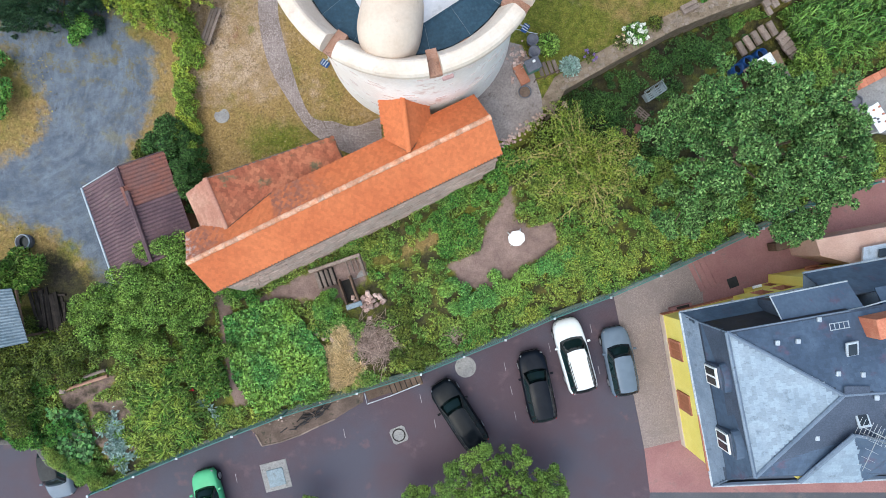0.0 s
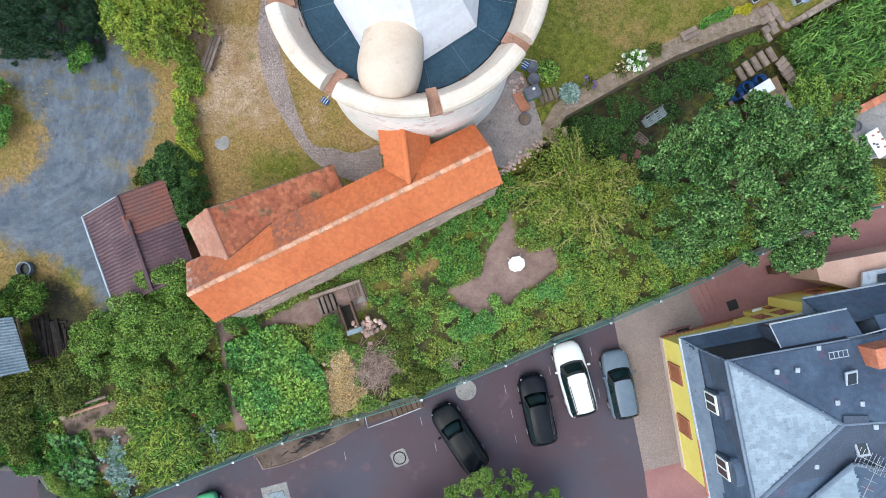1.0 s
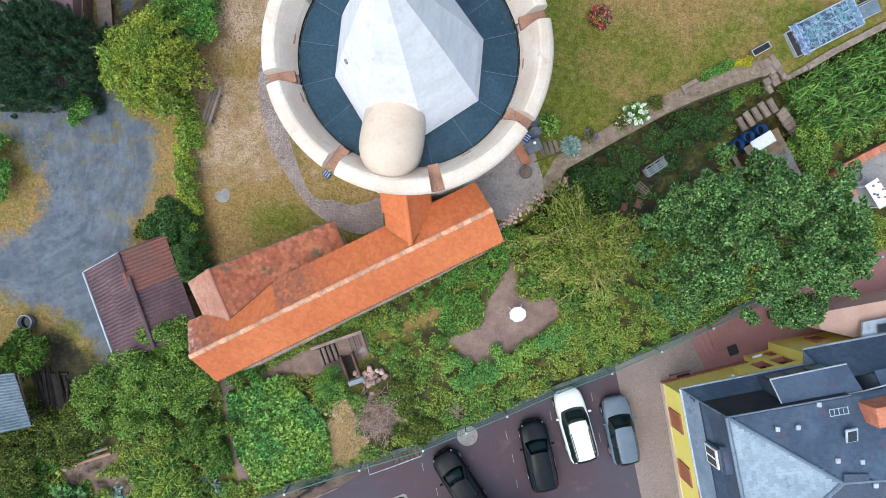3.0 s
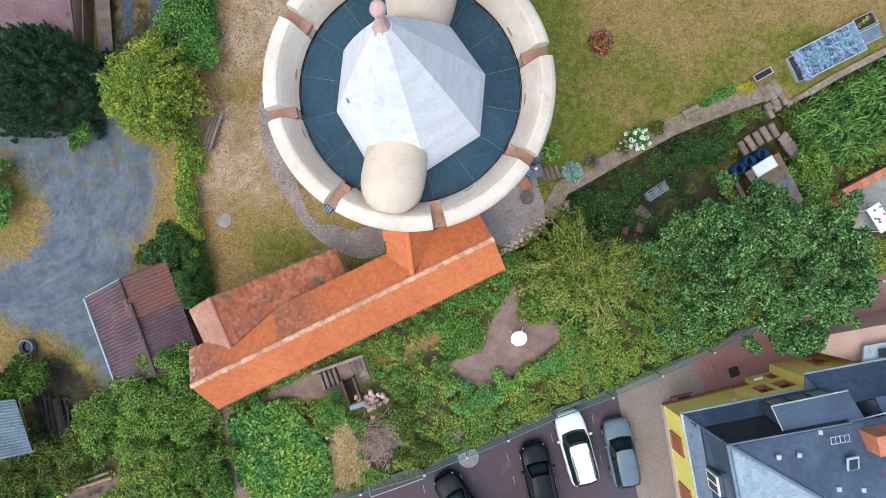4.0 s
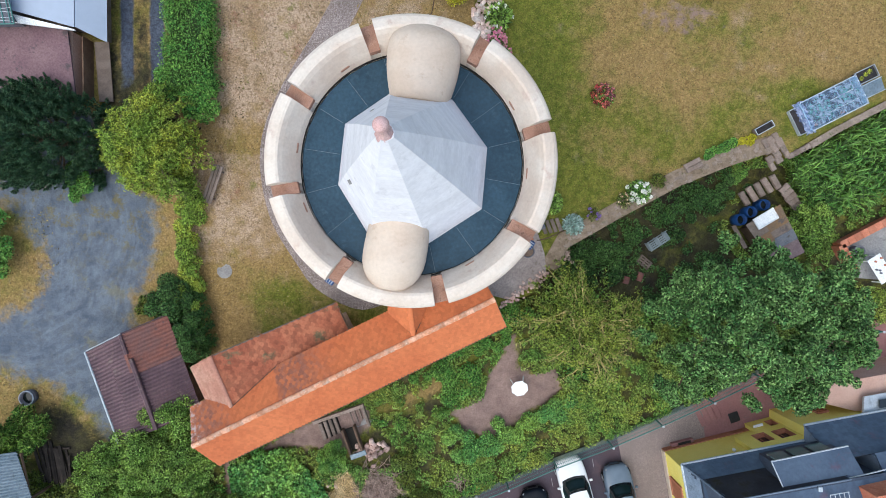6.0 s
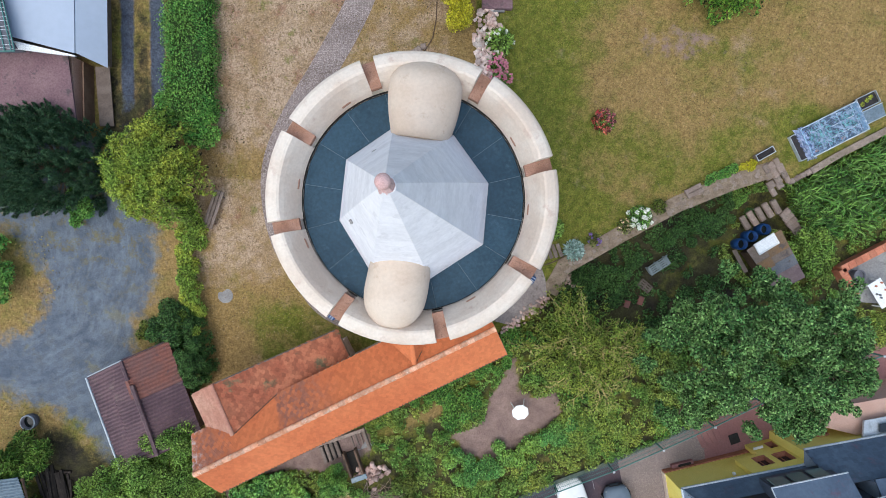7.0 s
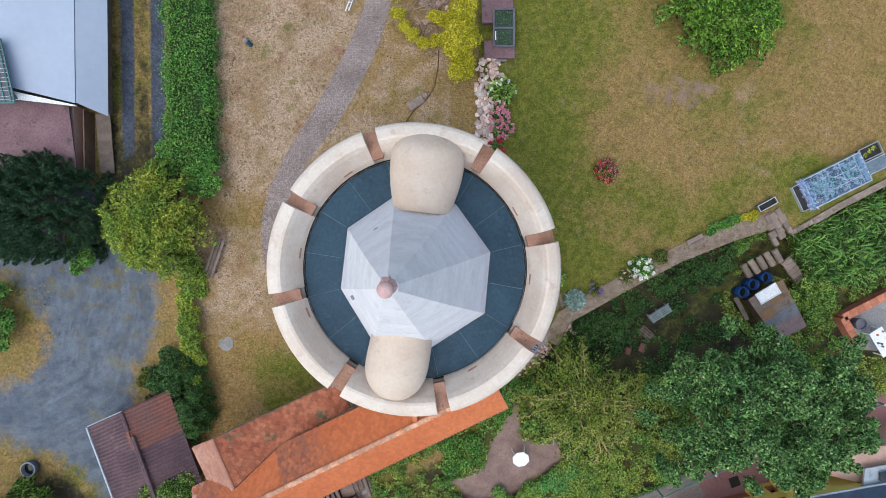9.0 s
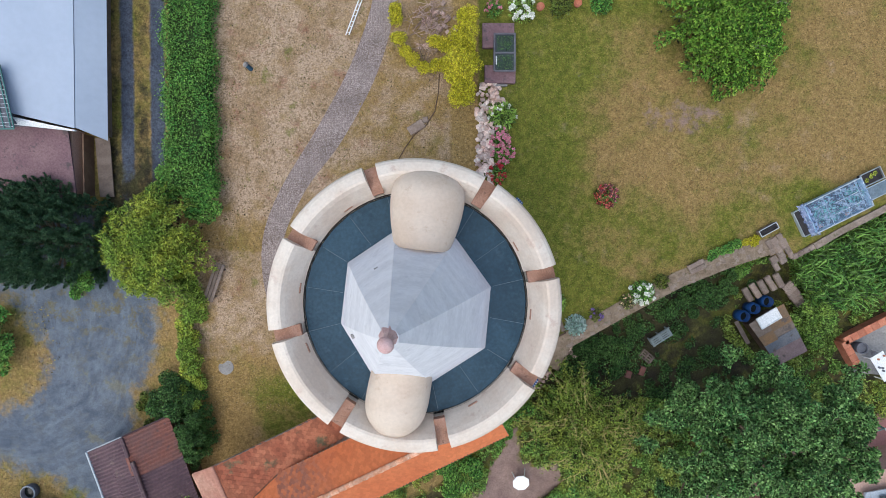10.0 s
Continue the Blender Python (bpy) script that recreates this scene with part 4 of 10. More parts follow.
# ---- roofs ----
def tiles(name, poly3, along, mat, wide, row, parent, thick=0.008, rounded=True, tilt=0.004, jitter=0.0015, seed=1, edge=None, gap=0.0015):
    """Overlapping tiles over a plane polygon: courses run along the given direction, joined in one mesh."""
    P = [Vector(p) for p in poly3]
    nrm = (P[1] - P[0]).cross(P[2] - P[0]).normalized()
    if nrm.z < 0:
        nrm = -nrm
    u = Vector(along).normalized()
    u = (u - nrm * u.dot(nrm)).normalized()
    v = nrm.cross(u)
    if v.z > 0:
        v = -v                      # v points down the slope
    o = P[0]
    uv = [((p - o).dot(u), (p - o).dot(v)) for p in P]
    us, vs = [a for a, b in uv], [b for a, b in uv]
    nu, nv = int((max(us) - min(us)) / wide) + 2, int((max(vs) - min(vs)) / row) + 2
    rng = np.random.default_rng(seed)
    gi, gj = np.meshgrid(np.arange(nu), np.arange(nv))
    cu = min(us) + (gi + 0.5 * (gj % 2)) * wide
    cv = min(vs) + (gj + 0.5) * row
    keep = inside(uv, cu, cv) > (-row * 0.12 if edge is None else edge)
    cu, cv = cu[keep], cv[keep]
    n = len(cu)
    ln = row * 1.25
    hw = wide * (0.5 - gap)
    lift = rng.normal(0, jitter, n)
    prof = [(-hw, -ln * 0.5), (hw, -ln * 0.5), (hw, ln * 0.10), (hw * 0.42, ln * 0.5), (-hw * 0.42, ln * 0.5), (-hw, ln * 0.10)] if rounded else [(-hw, -ln * 0.5), (hw, -ln * 0.5), (hw, ln * 0.44), (hw, ln * 0.5), (-hw, ln * 0.5), (-hw, ln * 0.44)]
    o_, u_, v_, n_ = (np.array(q) for q in (o, u, v, nrm))
    tops, bots = [], []
    for a, b in prof:
        hgt = 0.012 + (b / ln + 0.5) * (tilt + thick) + lift
        base = o_ + np.outer(np.clip(cu + a, min(us) - 0.02, max(us) + 0.02), u_) + np.outer(np.clip(cv + b, min(vs), max(vs) + 0.05), v_)
        tops.append(base + np.outer(hgt, n_))
        bots.append(base + np.outer(hgt - thick, n_))
    V = np.stack(tops + bots, axis=1)
    top = np.arange(n)[:, None] * 12 + np.array([[0, 1, 2, 5]])
    top2 = np.arange(n)[:, None] * 12 + np.array([[5, 2, 3, 4]])
    sides = [np.arange(n)[:, None] * 12 + np.array([[k, k + 6, k + 7, k + 1]]) for k in (1, 2, 3, 4)]
    F = np.concatenate([top, top2] + sides)
    ob = mesh_object(name, V.reshape(-1, 3), F, mat, parent)
    ob["kind"] = "stuff"
    return ob


U2, N2 = Vector((0.901, 0.434)), Vector((-0.434, 0.901))


def gp(u, n, z):
    """A place by the gate building's own axes."""
    p = U2 * u + N2 * n
    return (p.x, p.y, z)


def north_tile():
    """Orange clay tiles with an older, browner stretch that fades out, and lichen at the gable end."""
    k = Nodes("weathered_north_tile", 0.78)
    dot = k.t.nodes.new("ShaderNodeVectorMath")
    dot.operation = "DOT_PRODUCT"
    dot.inputs[1].default_value = (U2.x, U2.y, 0.0)
    k.link(k.pos, dot.inputs[0])
    fine = k.noise(9, 3, 0.6)
    rag = k.math("MULTIPLY", k.math("SUBTRACT", k.noise(1.8, 5, 0.7), 0.5), 2.2)
    u, ur = dot.outputs["Value"], k.math("ADD", dot.outputs["Value"], rag)
    old = k.math("MULTIPLY", k.ramp(ur, -5.4, -3.2, 1.0, 0.0), k.ramp(u, -6.75, -6.6, 0.0, 1.0))
    old = k.math("MAXIMUM", old, k.ramp(ur, -10.2, -8.9, 1.0, 0.0))
    r = k.t.nodes.new("ShaderNodeNewGeometry").outputs["Random Per Island"]
    col = k.mix(k.ramp(k.noise(0.3, 4), 0.35, 0.65), (0.46, 0.125, 0.045), (0.52, 0.155, 0.058))
    col = k.mix(k.math("MULTIPLY", old, k.ramp(k.math("FRACT", k.math("MULTIPLY", r, 13.7)), 0.1, 0.9, 0.25, 1.0)), col, (0.275, 0.108, 0.068))
    lichen = k.math("MULTIPLY", k.ramp(u, -11.3, -10.5, 1.0, 0.0), k.ramp(k.noise(2.4, 6, 0.75), 0.48, 0.60))
    col = k.mix(lichen, col, (0.46, 0.40, 0.37))
    mul = k.t.nodes.new("ShaderNodeMix")
    mul.data_type, mul.blend_type = "RGBA", "MULTIPLY"
    mul.inputs[0].default_value = 1.0
    k.link(col, mul.inputs[6])
    k.link(k.math("MULTIPLY", k.ramp(fine, 0.25, 0.75, 0.92, 1.06), k.ramp(r, 0.0, 1.0, 0.9, 1.1)), mul.inputs[7])
    k.color(mul.outputs[2])
    k.bump(fine, 0.15, 0.01)
    return k.mat


TILE_NORTH = north_tile()


def ridge_tiles(parent, a, b, mat, length=0.38, r=0.105):
    a, b = Vector(a), Vector(b)
    n = max(2, int((b - a).length / length))
    d = (b - a) / n
    s = Vector((-d.y, d.x, 0)).normalized()
    for k in range(n):
        p, q = a + d * k, a + d * (k + 1.08)
        bm = bmesh.new()
        rows = []
        for c, rr, up in ((p, r * 0.88, 0.0), (q, r * 1.06, 0.012)):
            outer = [c + s * (rr * 1.25 * math.cos(t)) + Vector((0, 0, up + rr * 0.75 * math.sin(t) - 0.03)) for t in [math.pi * j / 5 for j in range(6)]]
            rows.append([bm.verts.new(w) for w in outer] + [bm.verts.new(w - Vector((0, 0, 0.025))) for w in reversed(outer)])
        m = len(rows[0])
        for j in range(m):
            bm.faces.new((rows[0][j], rows[0][(j + 1) % m], rows[1][(j + 1) % m], rows[1][j]))
        bm.faces.new(rows[0][::-1])
        bm.faces.new(rows[1])
        part("ridge_tile", bm, mat, parent)


def gate_building():
    g = tagged(empty("gate_building", gp(-3.3, 4.7, -1.6)), "long rubble-stone building with bright orange tiled gable roof", "building")
    u0, u1, nr, ns, nn = -11.35, 4.78, 4.71, 3.07, 6.30
    zr, ze = 3.80, 2.42
    wall = bmesh.new()
    prism(wall, [gp(u0 + 0.2, ns + 0.14, 0)[:2], gp(u1 - 0.2, ns + 0.14, 0)[:2], gp(u1 - 0.2, nn - 0.25, 0)[:2], gp(u0 + 0.2, nn - 0.25, 0)[:2]], -2.7, ze + 0.05)
    w = part("wall", wall, MORTAR, g, "rubble stone wall")
    for uu in (u0 + 0.2, u1 - 0.2):
        bm = bmesh.new()
        for e in (0.0,):
            a = [gp(uu + o, ns + 0.3, ze + 0.04) for o in (-0.01, -0.3 if uu > 0 else 0.3)]
            b = [gp(uu + o, nn - 0.25, ze + 0.04) for o in (-0.01, -0.3 if uu > 0 else 0.3)]
            c = [gp(uu + o, nr, zr - 0.12) for o in (-0.01, -0.3 if uu > 0 else 0.3)]
            va, vb, vc = ([bm.verts.new(p) for p in q] for q in (a, b, c))
            bm.faces.new((va[0], vb[0], vc[0]))
            bm.faces.new((va[1], vc[1], vb[1]))
            for p, q in ((va, vb), (vb, vc), (vc, va)):
                bm.faces.new((p[0], p[1], q[1], q[0]))
        part("gable", bm, MORTAR, g)
    roof = part("roof", slabbed([gp(u0, ns, ze), gp(u1, ns, ze), gp(u1, nr, zr), gp(u0, nr, zr)], 0.1), TILE_NEW, g, "orange plain-tile roof")
    part("roof", slabbed([gp(u0, nn, ze), gp(u0, nr, zr), gp(u1, nr, zr), gp(u1, nn, ze)], 0.1), TILE_NEW, g)
    ux = (U2.x, U2.y, 0)
    tiles("tile_field", [gp(u0, ns, ze), gp(u1, ns, ze), gp(u1, nr, zr), gp(u0, nr, zr)], ux, TILE_NEW, 0.18, 0.155, roof, 0.026, True, 0.012, 0.003, seed=2)
    tiles("tile_field", [gp(u0, nn, ze), gp(u0, nr, zr), gp(u1, nr, zr), gp(u1, nn, ze)], ux, TILE_NORTH, 0.18, 0.155, roof, 0.026, True, 0.012, 0.003, seed=3)
    ridge_tiles(g, gp(u0, nr, zr + 0.05), gp(u1, nr, zr + 0.05), RIDGE_T)
    # eaves gutter and verge boards
    part("gutter", tubed([gp(u0 - 0.02, ns - 0.05, ze - 0.06), gp(u1 + 0.02, ns - 0.05, ze - 0.06)], 0.05, 8), WOOD_DARK, g, "dark gutter along the eaves")
    for uu in (u0, u1):
        part("verge", tubed([gp(uu, ns, ze - 0.04), gp(uu, nr, zr - 0.04)], 0.035, 4), MORTAR, g)
        part("verge", tubed([gp(uu, nn, ze - 0.04), gp(uu, nr, zr - 0.04)], 0.035, 4), MORTAR, g)
    # cross gable towards the tower
    r0, r1 = Vector((-1.62, 4.62, zr + 0.02)), Vector((-2.0, 7.75, zr + 0.02))
    we0, we1 = Vector((-2.72, 5.45, ze + 0.02)), Vector((-3.3, 7.75, ze + 0.02))
    ee0, ee1 = Vector((-0.62, 6.2, ze + 0.02)), Vector((-0.75, 7.75, ze + 0.02))
    xg = part("cross_roof", slabbed([r0, r1, we1, we0], 0.1), TILE_NEW, g, "orange tiled cross gable joining the tower")
    part("cross_roof", slabbed([r1, r0, ee0, ee1], 0.1), TILE_NEW, g)
    tiles("tile_field", [r0, r1, we1, we0], r1 - r0, TILE_NEW, 0.18, 0.155, xg, 0.026, True, 0.012, 0.003, seed=7)
    tiles("tile_field", [r1, r0, ee0, ee1], r1 - r0, TILE_NEW, 0.18, 0.155, xg, 0.026, True, 0.012, 0.003, seed=8)
    ridge_tiles(g, r0 + Vector((0, 0, 0.05)), r1 + Vector((0, 0, 0.05)), TILE_NEW, 0.38, 0.11)
    part("valley", tubed([r0 + Vector((0, 0, 0.04)), we0 + Vector((0, 0, 0.05))], 0.03, 4), WOOD_DARK, g)
    part("valley", tubed([r0 + Vector((0, 0, 0.04)), ee0 + Vector((0, 0, 0.05))], 0.03, 4), WOOD_DARK, g)
    bm = bmesh.new()
    prism(bm, [(-3.1, 7.9), (-2.55, 5.4), (-0.8, 6.1), (-0.9, 7.9)], -1.2, ze)
    part("cross_wall", bm, MORTAR, g)
    # lower wing on the yard side
    W = {"a": gp(-9.05, 8.2, 3.05), "b": gp(-9.15, 5.5, 3.12), "c": gp(-2.65, 6.3, 1.385), "d": gp(-6.55, 6.3, 2.42), "e": gp(-2.65, 7.85, 1.36), "f": gp(-10.45, 8.18, 2.35), "g": gp(-10.55, 6.2, 2.35), "h": gp(-9.2, 5.45, 3.1)}
    wing = part("wing_roof", slabbed([W["a"], W["b"], W["d"], W["c"], W["e"]], 0.08), TILE_OLD, g, "older weathered red tile roof of the wing")
    tiles("tile_field", [W["a"], W["b"], W["d"], W["c"], W["e"]], (N2.x, N2.y, 0), TILE_OLD, 0.25, 0.165, wing, 0.014, True, 0.010, 0.003, seed=9, edge=0.05)
    hip = part("hip_roof", slabbed([W["a"], W["f"], W["g"], W["h"]], 0.08), TILE_PALE, g, "pale worn tiled end of the wing")
    tiles("tile_field", [W["a"], W["f"], W["g"], W["h"]], (N2.x, N2.y, 0), TILE_PALE, 0.18, 0.16, hip, 0.010, False, 0.005, 0.002, seed=10, edge=0.04)
    ridge_tiles(g, Vector(W["b"]) + Vector((0, 0, 0.04)), Vector(W["a"]) + Vector((0, 0, 0.04)), TILE_PALE, 0.36, 0.10)
    part("valley", tubed([Vector(W["b"]) + Vector((0, 0, 0.04)), Vector(W["d"]) + Vector((0, 0, 0.05))], 0.03, 4), WOOD_DARK, g)
    part("eaves_board", tubed([Vector(W["a"]), Vector(W["e"])], 0.04, 4), WOOD_GREY, g)
    part("eaves_board", tubed([Vector(W["e"]), Vector(W["c"])], 0.04, 4), WOOD_DARK, g)
    bm = bmesh.new()
    prism(bm, [gp(-10.2, 7.3, 0)[:2], gp(-10.2, 6.0, 0)[:2], gp(-2.85, 6.0, 0)[:2], gp(-2.85, 7.1, 0)[:2]], -1.4, [2.2, 2.2, 1.35, 1.35])
    part("wing_wall", bm, MORTAR, g)
    # battered foot of the long south wall
    bat = bmesh.new()
    sec = lambda uu, k: [gp(uu, ns + 0.3, -2.4), gp(uu, ns - 0.62 * k, -2.4), gp(uu, ns - 0.50 * k, -1.8), gp(uu, ns + 0.10, 1.5), gp(uu, ns + 0.3, 1.5)]
    ra, rb = ([bat.verts.new(p) for p in sec(uu, k)] for uu, k in ((u0 + 0.2, 1.0), (u1 - 0.15, 0.75)))
    for j in range(5):
        bat.faces.new((ra[j], ra[(j + 1) % 5], rb[(j + 1) % 5], rb[j]))
    bat.faces.new(ra[::-1])
    bat.faces.new(rb)
    part("battered_wall", bat, MORTAR, g, "sloping foot of pinkish grey rubble")
    # stones of the long south wall
    rng = np.random.default_rng(12)
    shapes = []
    for k in range(5):
        bm = bmesh.new()
        box(bm, (0, 0, 0), (0.46 + 0.06 * k, 0.12, 0.2), None, 0.035)
        for v in bm.verts:
            v.co += Vector(rng.normal(0, 0.012, 3))
        shapes.append(finish(bm, "stone", RUBBLE))
    zrow = -1.75
    while zrow < 2.2:
        uu = u0 + 0.4 + rng.uniform(0, 0.4)
        while uu < u1 - 0.6:
            k = int(rng.integers(5))
            L = 0.46 + 0.06 * k
            if len(g.children) < 420:
                ob = new("stone", shapes[k])
                ob.matrix_basis = Matrix.Translation(gp(uu + L / 2, ns + 0.13 - max(0.0, 1.5 - zrow) / 3.3 * (0.60 - 0.15 * (uu - u0) / 16), zrow)) @ pose(0, 0, 0, 0, 0, 25.7) @ pose(0, 0, 0, -10 if zrow < 1.5 else 0, rng.uniform(-3, 3), 0)
                attach(ob, w)
            uu += L + rng.uniform(0.03, 0.12)
        zrow += 0.33
    return g


gate_building()


def corrugated(bm, a, b, c, d, pitch, depth, thick=0.012):
    """A corrugated sheet over the quad a-b (top) to d-c (eave); waves run down the slope."""
    a, b, c, d = (Vector(p) for p in (a, b, c, d))
    n = int((b - a).length / pitch) * 4
    nrm = (b - a).cross(d - a).normalized()
    if nrm.z < 0:
        nrm = -nrm
    rows = []
    for i in range(n + 1):
        f = i / n
        h = nrm * (depth * math.sin(i * math.pi / 2))
        t, e = a.lerp(b, f) + h, d.lerp(c, f) + h
        rows.append([bm.verts.new(t), bm.verts.new(e), bm.verts.new(e - nrm * thick), bm.verts.new(t - nrm * thick)])
    for p, q in zip(rows, rows[1:]):
        for j in range(4):
            bm.faces.new((p[j], p[(j + 1) % 4], q[(j + 1) % 4], q[j]))
    bm.faces.new(rows[0])
    bm.faces.new(rows[-1][::-1])
    return bm


def shed():
    s = tagged(empty("shed", (-16.5, 1.8, -1.05)), "low wooden shed with a dark brown corrugated roof", "shed")
    r0, r1 = Vector((-17.1, 4.28, 1.32)), Vector((-15.35, -0.75, 1.32))
    nw, sw = Vector((-19.3, 3.26, 0.72)), Vector((-17.55, -1.72, 0.72))
    ne, se = Vector((-14.9, 5.22, 0.78)), Vector((-13.15, 0.2, 0.78))
    bm = bmesh.new()
    prism(bm, [(-19.0, 3.2), (-17.4, -1.4), (-13.5, 0.4), (-15.0, 4.95)], -1.4, 0.62)
    part("wall", bm, WOOD_DARK, s, "dark boarded wall")
    m0, m1 = r0.lerp(nw, 0.52), r1.lerp(sw, 0.52)
    part("roof_sheet", corrugated(bmesh.new(), r0, r1, m1, m0, 0.19, 0.034), CORR_BROWN, s)
    dn = Vector((0, 0, -0.03))
    part("roof_sheet", corrugated(bmesh.new(), m0 + dn, m1 + dn, sw + dn, nw + dn, 0.19, 0.034), CORR_BROWN, s)
    e0, e1 = r0.lerp(r1, 0.42), ne.lerp(se, 0.42)
    up = Vector((0.0, 0.0, 0.02))
    part("roof_sheet", corrugated(bmesh.new(), r0 + up, e0 + up, e1 + up, ne + up, 0.19, 0.034), CORR_RED, s, "rust-red corrugated sheet")
    part("roof_sheet", corrugated(bmesh.new(), e0, r1, se, e1, 0.19, 0.034), CORR_BROWN, s)
    part("ridge_cap", tubed([r0 + Vector((0, 0, 0.05)), r0.lerp(r1, 0.2) + Vector((0, 0, 0.05))], [0.10, 0.11], 6), CORR_BROWN, s)
    part("ridge_cap", tubed([r0.lerp(r1, 0.26) + Vector((0.12, 0.05, 0.08)), r1 + Vector((0.1, 0.05, 0.06))], [0.13, 0.12], 6), CORR_BROWN, s)
    part("ridge_gap", boxed((0, 0, 0), (0.16, 1.0, 0.1), Matrix.Translation(r0.lerp(r1, 0.30) + Vector((-0.08, 0, 0.03))) @ pose(0, 0, 0, 0, 0, 19)), CORR_RED, s, "rusty gap under the ridge cap")
    part("gutter", tubed([nw + Vector((-0.06, 0, 0)), sw + Vector((-0.06, 0, 0))], 0.05, 8), ZINC_L, s, "pale zinc gutter")
    part("verge", tubed([r0 + Vector((0, 0.05, 0)), nw + Vector((0, 0.05, 0))], 0.03, 4), ZINC_L, s)
    part("verge", tubed([r0 + Vector((0, 0.05, 0)), ne + Vector((0, 0.05, 0))], 0.03, 4), CORR_BROWN, s)


shed()


def lean_to():
    s = tagged(empty("lean_to", (-25.0, -3.6, -1.2)), "open timber lean-to under a grey corrugated metal roof", "shed")
    a, b, c, d = (-28.5, -2.6, 1.25), (-28.2, -6.2, 1.25), (-22.2, -5.0, 0.72), (-23.1, -2.1, 0.72)
    part("roof_sheet", corrugated(bmesh.new(), a, b, c, d, 0.19, 0.034), CORR_GREY, s)
    for x, y in ((-22.5, -4.7), (-22.95, -2.3), (-25.5, -5.3), (-25.8, -2.5)):
        part("post", boxed((x, y, -0.3), (0.12, 0.12, 1.9)), WOOD_DARK, s)
    part("beam", tubed([(-22.95, -2.2, 0.6), (-22.45, -4.8, 0.6)], 0.07, 4), WOOD_DARK, s)
    part("back_wall", boxed((-27.9, -4.2, -0.2), (0.1, 3.2, 2.2)), WOOD_DARK, s)


lean_to()


def timber_pile():
    rng = np.random.default_rng(33)
    # boards added, near-black to stand in for the dark opening here
    t = tagged(empty("timber_pile", (-22.4, -3.3, -1.05)), "near-black boards filling the dark opening beside the lean-to", "timber")
    for k in range(16):
        x, y = -23.1 + 0.11 * k + rng.normal(0, 0.03), -3.35 - 0.03 * k + rng.normal(0, 0.12)
        m = Matrix.Translation((x, y, land1(x, y) + 0.10 + rng.uniform(0, 0.28))) @ pose(0, 0, 0, rng.uniform(-2, 2), rng.uniform(-6, 6), 12 + rng.normal(0, 5))
        part("board", boxed((0, 0, 0), (rng.uniform(0.10, 0.2), rng.uniform(1.8, 2.5), 0.07), m, 0.01), WOOD_BLACK, t)
    for y in (-2.6, -4.0):
        part("bearer", boxed((-22.3, y, land1(-22.3, y) + 0.05), (1.7, 0.12, 0.14), None, 0.01), WOOD_BLACK, t)


WOOD_BLACK = surface("near_black_wood", (0.022, 0.017, 0.014), (0.040, 0.030, 0.025), 2, 20, (0.06, 0.05, 0.04), 5, 0.85, obj=0.4)
timber_pile()


